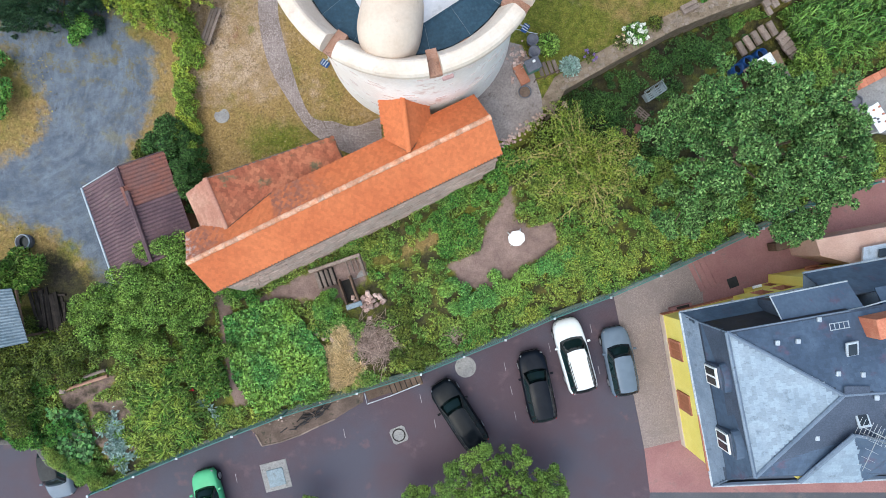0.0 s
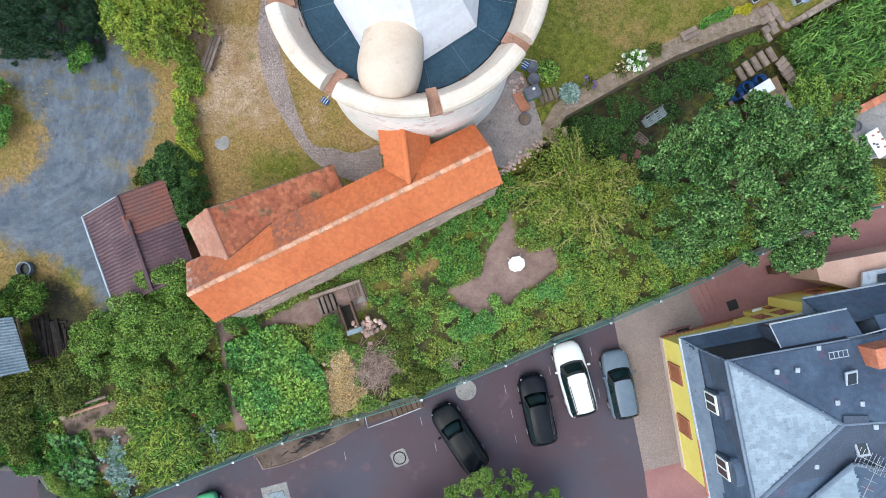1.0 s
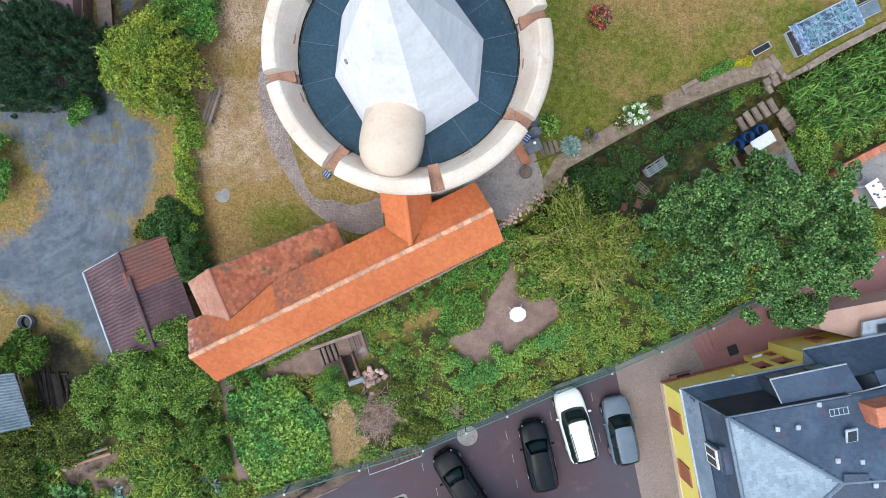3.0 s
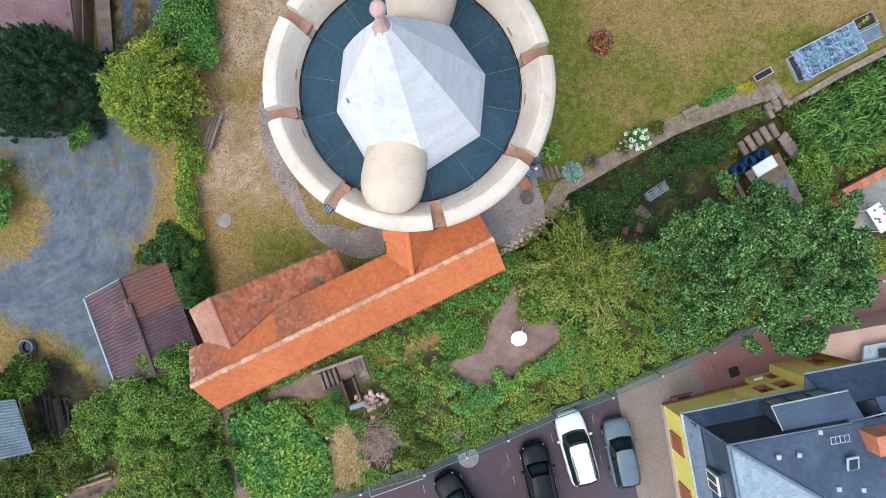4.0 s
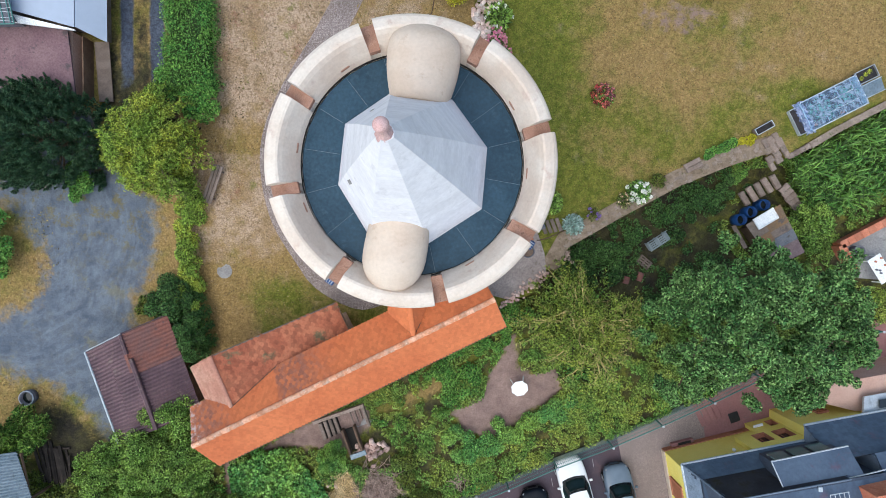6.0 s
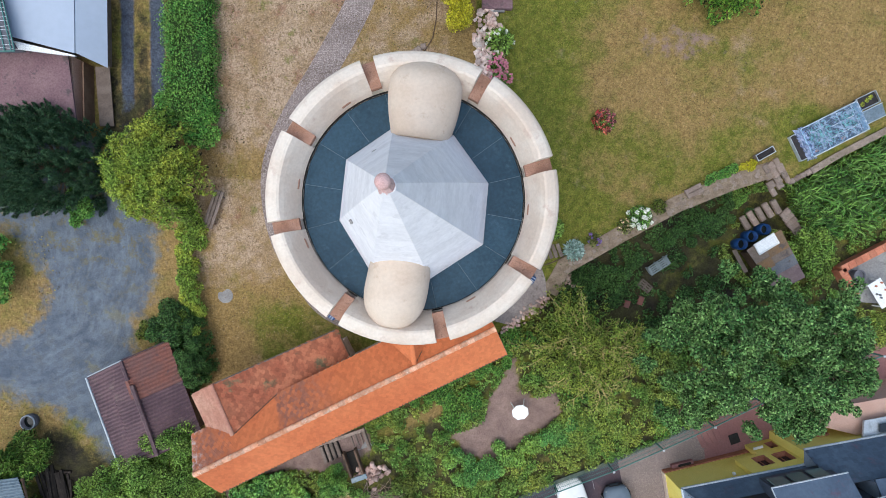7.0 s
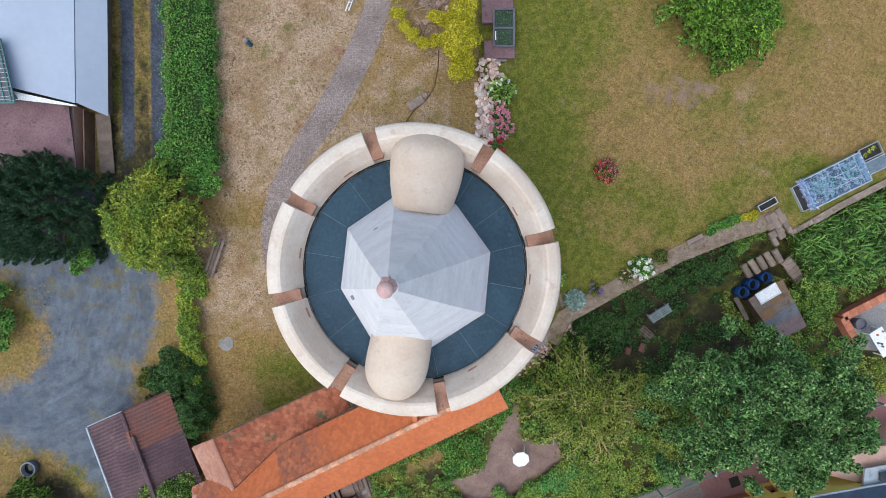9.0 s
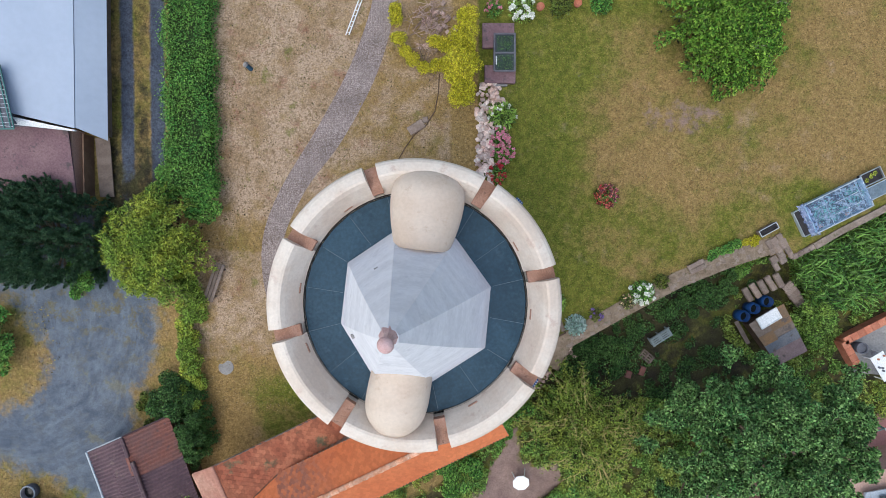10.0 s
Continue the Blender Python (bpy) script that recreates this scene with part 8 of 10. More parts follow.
def brick_planter():
    c = tagged(empty("brick_wall", (23.0, 8.6, -1.9)), "low red brick wall with terracotta coping round a terrace", "wall")
    A, B, C = Vector((22.75, 8.8)), Vector((28.2, 11.6)), Vector((23.6, 7.3))
    for a, b in ((A, B), (A, C)):
        n = max(1, int((b - a).length / 0.42))
        ang = math.degrees(math.atan2((b - a).y, (b - a).x))
        mid = (a + b) / 2
        part("core", boxed((0, 0, 0), ((b - a).length, 0.30, 0.7), Matrix.Translation((mid.x, mid.y, -1.78)) @ pose(0, 0, 0, 0, 0, ang)), BRICKRED, c)
        for k in range(n):
            p = a.lerp(b, (k + 0.5) / n)
            part("coping_tile", boxed((0, 0, 0), ((b - a).length / n - 0.012, 0.44, 0.06), Matrix.Translation((p.x, p.y, -1.40)) @ pose(0, 0, 0, 0, 0, ang), 0.01), BRICKRED, c)
    flat("terrace_floor", CONCRETE, [(22.9, 8.7), (28, 11.3), (28.5, 6.5), (23.7, 6.9)], -1.80, 0.3, "grey concrete floor of the small terrace", "terrace")
    t = tagged(empty("terrace_table", (24.75, 7.45, -1.80)), "white rectangular garden table with small items", "table")
    m = Matrix.Translation((24.75, 7.45, -1.80)) @ pose(0, 0, 0, 0, 0, -58)
    part("tabletop", boxed((0, 0, 0.74), (1.6, 0.85, 0.04), m, 0.015), WHITE, t)
    for sx in (-0.7, 0.7):
        for sy in (-0.34, 0.34):
            part("leg", boxed((sx, sy, 0.36), (0.05, 0.05, 0.72), m), WHITE, t)
    rngt = np.random.default_rng(5)
    for k in range(7):
        q = m @ Vector((rngt.uniform(-0.6, 0.6), rngt.uniform(-0.3, 0.3), 0.76))
        tagged(part("cup", lathed([(0, q.z), (0.05, q.z), (0.06, q.z + 0.09), (0, q.z + 0.09)], (q.x, q.y, 0), 10), POT if k % 2 else TERRACOTTA), "small cup on the white garden table", "cup", "cups on the table")
    tagged(part("planter_tub", lathed([(0, -1.75), (0.28, -1.75), (0.34, -1.2), (0.28, -1.2), (0.26, -1.3), (0, -1.3)], (23.65, 8.45, 0), 16), POT), "round grey planter tub on the terrace", "planter")


brick_planter()


def pot(x, y, r, h, mat, label, z=None):
    z = land1(x, y) if z is None else z
    tagged(part("plant_pot", lathed([(0, z), (r * 0.75, z), (r, z + h), (r * 0.86, z + h), (r * 0.84, z + h * 0.8), (0, z + h * 0.8)], (x, y, 0), 18), mat, None, "", True), label, "pot", "garden pots")


pot(4.85, 11.35, 0.33, 0.5, POT, "large round grey plant tub by the tower")
pot(4.95, 10.7, 0.33, 0.5, POT, "large round grey plant tub by the tower")
pot(4.45, 8.55, 0.36, 0.3, POT, "wide shallow grey bowl on the concrete", -0.03)
tagged(part("bowl_soil", lathed([(0, 0.19), (0.29, 0.19), (0.29, 0.225), (0.12, 0.24), (0, 0.24)], (4.45, 8.55, 0), 18), STAIRSTONE), "brown soil in the grey bowl", "soil")
bin_ = tagged(empty("dustbin", (4.85, 9.95, -0.1)), "dark green plastic storage box with a lid", "bin")
bmx = Matrix.Translation((4.85, 9.95, -0.08)) @ pose(0, 0, 0, 0, 0, 25)
part("body", boxed((0, 0, 0.3), (0.78, 0.62, 0.6), bmx, 0.04), FENCE_G, bin_)
part("lid", boxed((0, 0, 0.63), (0.84, 0.68, 0.07), bmx, 0.03), POT, bin_)
part("sack", boxed((0.1, 0.12, 0.70), (0.16, 0.14, 0.08), bmx, 0.03), WHITE, bin_)
tagged(part("brick_slab", boxed((0, 0, 0), (0.55, 1.1, 0.1), Matrix.Translation((4.3, 9.55, 0.02)) @ pose(0, 0, 0, 0, 0, 28), 0.02), SANDTRIM), "worn red sandstone slab beside the bin", "slab")
ws = tagged(empty("wooden_steps", (5.7, 9.9, -0.4)), "short wooden steps with a thin handrail", "stairs")
for k in range(4):
    part("tread", boxed((0, 0, 0), (0.2, 0.75, 0.06), Matrix.Translation((5.35 + k * 0.27, 9.85 + k * 0.05, -0.02 + k * 0.02)) @ pose(0, 0, 0, 0, 0, 20), 0.01), WOOD_GREY, ws)
part("handrail", tubed([(5.0, 9.15, 0.5), (5.55, 9.3, 0.55), (6.3, 9.65, 0.6)], 0.03, 6), WOOD_DARK, ws)
for x, y in ((5.0, 9.15), (5.55, 9.3), (6.3, 9.65)):
    part("post", tubed([(x, y, -0.9), (x, y, 0.58)], 0.025, 5), WOOD_DARK, ws)
tagged(part("handrail_frame", tubed([(3.9, 11.9, 0.4), (5.1, 11.6, 0.5)], 0.02, 5), GALV), "thin metal bar beside the tubs", "rail")
rl = tagged(empty("ladder", (-5.4, 26.9, -0.1)), "white metal ladder lying on the dry lawn", "ladder")
for o in (0.0, 0.17):
    part("side_rail", tubed([(-5.52 + o, 25.62, 0.04), (-4.5 + o, 28.3, 0.04)], 0.032, 5), WHITE, rl)
for k in range(9):
    part("rung", tubed([(-5.47 + k * 0.11, 25.76 + k * 0.29, 0.04), (-5.3 + k * 0.11, 25.76 + k * 0.29, 0.04)], 0.02, 5), WHITE, rl)
bb = tagged(empty("garden_lamp", (-10.62, 23.8, -0.2)), "small dark metal garden lamp leaning on the dry lawn", "lamp")
zb_ = land1(-10.7, 23.85)
part("pole", tubed([(-10.66, 23.83, zb_ - 0.02), (-10.74, 23.9, zb_ + 0.12), (-10.86, 23.99, zb_ + 0.26)], [0.12, 0.11, 0.12], 10), ZINC, bb)
part("shade", tubed([(-10.84, 23.98, zb_ + 0.24), (-10.9, 24.03, zb_ + 0.31), (-10.95, 24.07, zb_ + 0.35)], [0.15, 0.16, 0.07], 12), CONCRETE, bb, "pale weathered cap")
fl_ = tagged(empty("stone_trough", (-1.7, 20.9, -0.1)), "flat weathered stone slab with a cable in the grass", "stone")
part("slab", boxed((0, 0, 0), (0.95, 0.5, 0.16), Matrix.Translation((-1.75, 20.75, land1(-1.75, 20.75) + 0.05)) @ pose(0, 0, 0, 0, 0, 32), 0.04), STEPSTONE, fl_)
part("slab", boxed((0, 0, 0), (0.3, 0.3, 0.2), Matrix.Translation((-1.25, 21.15, land1(-1.25, 21.1) + 0.05)) @ pose(0, 0, 0, 0, 0, 10), 0.04), STEPSTONE, fl_)
part("cable", tubed([(x, y, land1(x, y) + 0.03) for x, y in ((-3.2, 18.2), (-2.4, 19.6), (-1.9, 20.3), (-1.2, 20.9), (-0.75, 21.6), (-0.55, 22.6), (-0.5, 23.6))], 0.03, 5), WOOD_DARK, fl_)
lg = tagged(empty("log_edging", (-19.6, -7.3, -1.8)), "row of brown logs edging a garden bed", "log")
part("log", tubed([(-21.8, -8.1, -1.55), (-19.3, -7.3, -1.5)], 0.10, 8), BROWNSTONE, lg)
part("log", tubed([(-20.6, -7.35, -1.4), (-19.4, -6.95, -1.4)], 0.09, 8), WOOD_GREY, lg)
part("end_stone", boxed((-21.95, -8.2, -1.55), (0.3, 0.3, 0.25), None, 0.05), STEPSTONE, lg)


# ---- trees and shrubs ----
def fill_clumps(rng, centre, radii, n, r0, r1, low=-0.2):
    """Clump rows spread through the upper part of an ellipsoid, ragged at the rim."""
    out = []
    while len(out) < n:
        p = rng.uniform(-1, 1, 3)
        q = np.hypot(p[0], p[1])
        if np.linalg.norm(p) > 1.0 or p[2] < low or np.linalg.norm(p) < 0.3:
            continue
        out.append((centre[0] + p[0] * radii[0], centre[1] + p[1] * radii[1], centre[2] + p[2] * radii[2], rng.uniform(r0, r1)))
    return out


def tree(kind, label, base, clumps, count, size, mat, bark=BARK, seed=1, limbs=9, up=0.45, aspect=0.6, twigs=0, trunk_r=0.22, category="tree", group="", inner=0):
    rng = np.random.default_rng(seed)
    x, y = base
    z = land1(x, y)
    t = tagged(empty(kind, (x, y, z)), label, category, group)
    C = np.asarray(clumps)
    zc = float(C[:, 2].mean())
    fork = z + (zc - z) * 0.45
    top = Vector((float(C[:, 0].mean()), float(C[:, 1].mean()), zc))
    part("trunk", tubed([(x, y, z - 0.3), (x + 0.03, y, z + (fork - z) * 0.5), (x * 0.85 + top.x * 0.15, y * 0.85 + top.y * 0.15, fork), tuple(top - Vector((0, 0, (zc - fork) * 0.5)))], [trunk_r * 1.3, trunk_r, trunk_r * 0.85, trunk_r * 0.4], 8), bark, t, "", True)
    order = rng.permutation(len(C))[: limbs + twigs]
    s = Vector((x * 0.85 + top.x * 0.15, y * 0.85 + top.y * 0.15, fork))
    for k, i in enumerate(order):
        e = Vector(C[i, :3])
        mid = s.lerp(e, 0.5) + Vector(rng.normal(0, 0.15, 3)) + Vector((0, 0, 0.15 if k >= limbs else -0.25))
        end = e + Vector((0, 0, C[i, 3] * 1.15)) if k >= limbs else e.lerp(s, 0.12)
        r = trunk_r * (0.45 if k < limbs else 0.24)
        part("limb", tubed([s, mid, end], [r, r * 0.75, r * 0.4], 6), bark, t)
    # near-black leaves inside the clumps paint the shade of the crown's gaps
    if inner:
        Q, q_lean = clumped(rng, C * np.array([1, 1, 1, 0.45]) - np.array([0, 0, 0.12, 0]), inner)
        tagged(leaf_object("gap_shade_leaves", Q, 0.24 * rng.uniform(0.6, 1.4, len(Q)), INNER, rng, t, 0.2, 0.5, lean=q_lean), kind="stuff")
    P, lean = clumped(rng, clumps, count)
    S = size * rng.uniform(0.65, 1.35, len(P))
    leaf_object("crown", P, S, mat, rng, t, up, aspect, lean=lean)
    return t


def arching_tree(kind, label, base, centre, radii, boughs, shoots, per, size, mat, bark, seed, limbs=40, aspect=0.42, up=0.25, trunk_r=0.16, category="tree", group=""):
    """A tree of boughs that rise from the trunk, arch over a dome and droop at its rim, with leafy side shoots all along."""
    rng = np.random.default_rng(seed)
    x, y = base
    z = land1(x, y)
    cx, cy, cz = centre
    t = tagged(empty(kind, (x, y, z)), label, category, group)
    part("trunk", tubed([(x, y, z - 0.3), (x * 0.6 + cx * 0.4, y, (z + cz) / 2 + 0.3), (cx, cy, cz + radii[2] * 0.3), (cx, cy, cz + radii[2] * 0.55)], [trunk_r * 1.3, trunk_r, trunk_r * 0.8, trunk_r * 0.4], 8), bark, t, "", True)
    F = np.linspace(0, 1, 9)
    a = rng.uniform(0, 2 * math.pi, (boughs, 1))
    reach = rng.uniform(0.25, 1.0, (boughs, 1)) ** 0.6 * (1 + 0.13 * np.sin(3 * a + seed) + 0.09 * np.sin(7 * a + 2 * seed)) * rng.uniform(0.88, 1.14, (boughs, 1))
    layer = 1 - 0.5 * rng.uniform(0, 1, (boughs, 1)) ** 1.6
    rr = F[None] * reach * 0.66
    ang = a + rng.normal(0, 0.22, (boughs, 1)) * F[None]
    forks = 7
    fa, fr = np.arange(forks) * 2 * math.pi / forks + rng.normal(0, 0.3, forks), rng.uniform(0.12, 0.5, forks)
    lift = rng.uniform(0.78, 1.04, forks)
    fi = rng.integers(0, forks, boughs)
    off = np.clip(F / 0.3, 0, 1)[None]
    px = np.cos(fa)[fi][:, None] * fr[fi][:, None] * off + np.cos(ang) * rr
    py = np.sin(fa)[fi][:, None] * fr[fi][:, None] * off + np.sin(ang) * rr
    rise = 0.35 + 0.65 * np.clip(F / 0.35, 0, 1) ** 0.8
    dome = np.sqrt(np.clip(1 - 0.8 * (px ** 2 + py ** 2), 0.03, 1)) * (1 - 0.22 * (rr / 0.66) ** 2)
    path = np.stack([cx + px * radii[0], cy + py * radii[1], cz + radii[2] * layer * lift[fi][:, None] * dome * rise[None]], axis=-1)
    path[:, 1:] += rng.normal(0, 0.028, path[:, 1:].shape)
    n = boughs * shoots
    bi = np.repeat(np.arange(boughs), shoots)
    f = rng.uniform(0.16, 1.0, n) * 8
    i = np.minimum(f.astype(int), 7)
    P0 = path[bi, i] + (path[bi, i + 1] - path[bi, i]) * (f - i)[:, None]
    along = unit(path[bi, i + 1] - path[bi, i])
    side = unit(np.cross(along, np.array([0, 0, 1.0]))) * rng.choice([-1.0, 1.0], n)[:, None]
    way = unit(along * rng.uniform(0.4, 1.1, (n, 1)) + side * rng.uniform(0.2, 1.0, (n, 1)) + np.array([0, 0, 1.0]) * rng.uniform(-0.25, 0.55, (n, 1)))
    length = rng.uniform(0.18, 0.62, (n, 1)) * (1.15 - 0.45 * f[:, None] / 8)
    for k in range(min(limbs, boughs)):
        part("limb", tubed([tuple(p) for p in path[k]], [0.042, 0.035, 0.030, 0.026, 0.022, 0.018, 0.014, 0.009, 0.005], 5), bark, t)
    m = min(limbs, boughs) * shoots
    bm = bmesh.new()
    for j in range(0, m, 2):
        p, q = P0[j], P0[j] + way[j] * length[j] * 1.1
        tube(bm, [tuple(p), tuple((p + q) / 2 + np.array([0, 0, 0.03])), tuple(q)], [0.014, 0.011, 0.005], 3, False)
    tagged(part("twig_mass", bm, bark, t), kind="stuff")
    # near-black leaves below the shoots, added so the gaps look shaded
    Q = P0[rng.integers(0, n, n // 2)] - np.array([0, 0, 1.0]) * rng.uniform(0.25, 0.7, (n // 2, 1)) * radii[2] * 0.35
    tagged(leaf_object("gap_shade_leaves", Q, 0.22 * rng.uniform(0.6, 1.4, len(Q)), INNER, rng, t, 0.2, 0.4), kind="stuff")
    li = np.repeat(np.arange(n), per)
    s_ = rng.uniform(0.05, 1.1, (len(li), 1))
    P = P0[li] + way[li] * length[li] * s_ - np.array([0, 0, 0.18]) * (s_ * length[li]) ** 2 + rng.normal(0, 0.045, (len(li), 3))
    leaf_object("crown", P, size * rng.uniform(0.6, 1.4, len(P)), mat, rng, t, up, aspect, 0.15, way[li] + rng.normal(0, 0.6, (len(li), 3)))
    return t


rg = np.random.default_rng(77)
LOBES = ((11.7, 4.9, 2.2, 1.7, 2.3, 2.2), (13.5, 7.3, 2.8, 2.1, 1.7, 2.2), (14.9, 4.6, 4.2, 2.4, 2.2, 2.6), (18.5, 6.4, 3.0, 2.7, 1.5, 2.2), (18.2, 3.9, 3.0, 2.3, 1.5, 2.3), (12.3, 2.2, 1.2, 1.6, 1.5, 1.8), (15.4, 1.9, 2.2, 1.8, 1.1, 1.8), (17.0, 2.4, 2.3, 1.4, 1.4, 2.0), (15.9, 6.6, 4.1, 1.7, 1.4, 2.5), (13.6, 6.9, 4.0, 1.7, 1.4, 2.6), (20.2, 5.2, 2.4, 1.1, 1.9, 1.4), (13.9, 1.6, 1.0, 1.2, 1.1, 1.4), (18.5, 1.7, 1.5, 1.4, 0.9, 1.4), (20.4, 3.6, 1.9, 1.2, 1.1, 1.5), (11.6, 6.2, 1.6, 1.0, 1.3, 1.6), (15.5, 7.8, 3.2, 1.5, 1.0, 1.9), (15.6, 4.9, 3.4, 3.2, 2.2, 1.6))
big = []
for x, y, z, a, b, h in LOBES:
    # each lobe carries separate boughs, each bough a handful of small clumps
    for bx, by, bz, br in fill_clumps(rg, (x, y, z), (a * 1.04, b * 1.06, h), int(2.4 * a * b) + 3, 0.45, 0.82, -0.1):
        big.append((bx, by, bz, br * 0.62))
        for _ in range(6):
            d = rg.normal(0, 1, 3)
            d = d / np.linalg.norm(d) * br * rg.uniform(0.55, 1.05)
            big.append((bx + d[0], by + d[1], bz + abs(d[2]) * 0.7 - 0.1, br * rg.uniform(0.3, 0.55)))
# a notch above the lane and two boughs that hang over it
big = [c for c in big if ((c[0] - 16.1) / 0.8) ** 2 + ((c[1] - 0.9) / 0.9) ** 2 > 1]
big += [(18.5, 1.0, 1.3, 0.5), (18.55, 0.45, 1.0, 0.42), (18.1, 0.8, 1.2, 0.4), (17.6, 1.1, 1.4, 0.45)]
tree("broadleaf_tree", "large dense dark green broadleaf tree in the garden", (15.0, 5.2), big, 125000, 0.145, L_DARK, seed=101, limbs=9, up=0.25, trunk_r=0.2, inner=12000)
arching_tree("willow_tree", "airy yellow-green tree with pale visible branches", (7.3, 4.5), (7.4, 4.6, -0.9), (3.75, 3.55, 3.7), 190, 22, 7, 0.125, L_YELLOW, BARK_Y, 102, limbs=90, aspect=0.42)
sw = [c for x, y, z, a, b, h in ((-15.5, -2.3, -0.2, 2.6, 2.4, 2.1), (-18.2, -3.8, -0.4, 2.3, 1.7, 1.7), (-12.9, -2.4, -0.6, 1.6, 1.2, 1.5), (-15.7, -0.6, -0.1, 1.2, 1.2, 1.6), (-17.0, -5.2, -0.7, 1.6, 0.8, 1.1), (-15.3, -2.6, 0.2, 2.3, 1.9, 1.2), (-14.5, -0.2, 0.75, 1.1, 1.0, 1.1)) for c in fill_clumps(rg, (x, y, z), (a, b, h), int(10 * a * b) + 8, 0.28, 0.58, -0.1)]
tree("broadleaf_tree", "spreading light green tree beside the shed", (-15.5, -2.6), sw, 95000, 0.105, L_MID, seed=103, limbs=8, up=0.28, inner=4500)
arching_tree("yellowing_tree", "rounded yellow-green tree beside the drive", (-15.0, 14.4), (-15.25, 14.15, -0.6), (3.1, 3.55, 3.8), 210, 24, 11, 0.14, L_LIME, BARK, 104, limbs=16, aspect=0.42)
arching_tree("round_tree", "dense round mid-green tree with drooping boughs on the lawn", (13.9, 25.8), (14.25, 25.75, -0.3), (3.9, 3.9, 3.2), 240, 22, 11, 0.175, L_LAWNTREE, BARK_G, 105, limbs=14, aspect=0.42)
tree("street_tree", "light green street tree beside the parked cars", (3.4, -14.9), fill_clumps(rg, (3.3, -14.3, -2.3), (4.0, 2.7, 1.8), 260, 0.14, 0.38) + [(1.4, -12.3, -1.6, 0.5), (0.6, -12.9, -1.8, 0.45), (2.4, -11.6, -1.5, 0.5), (1.9, -11.9, -1.5, 0.5), (6.0, -13.4, -2.0, 0.5), (4.6, -12.4, -1.8, 0.45)], 40000, 0.115, L_MID, seed=106, twigs=22, group="street trees", up=0.25)
tree("street_tree", "light green street tree at the kerb", (-1.5, -15.6), fill_clumps(rg, (-1.4, -15.5, -2.3), (1.3, 1.4, 1.0), 24, 0.22, 0.42), 8000, 0.12, L_MID, seed=107, group="street trees", up=0.25, trunk_r=0.12)
tree("street_tree", "light green street tree at the kerb", (-8.6, -16.0), fill_clumps(rg, (-8.5, -15.9, -2.3), (1.2, 1.4, 1.0), 22, 0.22, 0.42), 7500, 0.12, L_MID, seed=108, group="street trees", up=0.25, trunk_r=0.12)
def conifer(x, y, cx, cy, rx, ry, low, high, sprays):
    """A dense conifer: upright, tapering sprays of needles all over a broad dome."""
    rng = np.random.default_rng(109)
    z = land1(x, y)
    t = tagged(empty("conifer", (x, y, z)), "dark dense conifer with feathery sprays beside the gravel drive", "tree")
    part("trunk", tubed([(x, y, z - 0.3), (x, y, z + 1.2), (cx, cy, high * 0.7)], [0.3, 0.24, 0.1], 8), BARK, t, "", True)
    a, q = rng.uniform(0, 2 * math.pi, sprays), np.sqrt(rng.uniform(0, 1, sprays))
    q = q * (1 + 0.10 * np.sin(5 * a) + 0.06 * np.sin(11 * a))
    ux, uy = np.cos(a) * q, np.sin(a) * q
    top = low + (high - low) * np.sqrt(np.clip(1 - q ** 2, 0.02, 1)) - rng.uniform(0, 1, sprays) ** 2 * 1.1
    foot = np.stack([cx + ux * rx, cy + uy * ry, top - 0.55], axis=1)
    way = unit(np.stack([ux * 0.55, uy * 0.55, np.ones(sprays)], axis=1) + rng.normal(0, 0.12, (sprays, 3)))
    for k in range(0, sprays, 40):
        part("limb", tubed([(x, y, z + 1.0), tuple((foot[k] + np.array([x, y, z + 1.0])) / 2 - np.array([0, 0, 0.2])), tuple(foot[k])], [0.09, 0.06, 0.02], 5), BARK, t)
    per = 125
    si = np.repeat(np.arange(sprays), per)
    f = rng.uniform(0, 1, (len(si), 1)) ** 0.8
    out = unit(np.cross(way[si], rng.normal(size=(len(si), 3))))
    size = rng.uniform(0.7, 1.25, sprays)[si][:, None]
    P = foot[si] + way[si] * f * size + out * (0.25 * (1 - f) ** 0.8 + 0.015) * rng.uniform(0.4, 1.0, (len(si), 1))
    leaf_object("crown", P, 0.17 * rng.uniform(0.6, 1.3, len(P)), L_CONIFER, rng, t, 0.2, 0.24, 0.1, way[si] + out * 0.7)
    return t


conifer(-21.0, 14.6, -22.0, 14.95, 3.75, 2.75, -0.9, 2.5, 850)
tree("sumac_shrub", "feathery green shrub beside the barrel", (-23.4, -1.2), fill_clumps(rg, (-23.5, -1.3, -0.2), (1.5, 1.3, 1.0), 26, 0.35, 0.6), 9000, 0.24, L_ROUND, seed=110, aspect=0.28, category="shrub", trunk_r=0.08)
tree("golden_shrub", "bright golden-yellow leaved shrub", (0.8, 24.2), fill_clumps(rg, (0.7, 23.6, 1.0), (0.95, 1.8, 1.5), 34, 0.35, 0.6) + [(0.9 + rg.normal(0, 0.3), 25.6 + rg.normal(0, 0.8), 1.6, 0.5) for _ in range(10)], 17000, 0.11, L_GOLD, seed=111, category="shrub", trunk_r=0.08)
arc = [(-2.85, 26.9), (-2.75, 26.2), (-2.6, 25.4), (-2.3, 24.7), (-1.9, 24.2), (-1.3, 23.8), (-0.7, 23.9), (-0.2, 23.9), (-0.3, 25.0), (-0.8, 25.1)]
tree("golden_shrub", "low arching ring of golden-yellow foliage", (-1.3, 24.0), [(x + rg.normal(0, 0.08), y + rg.normal(0, 0.08), 0.35, 0.34) for x, y in arc for _ in range(3)], 7500, 0.10, L_GOLD, seed=112, category="shrub", trunk_r=0.05)
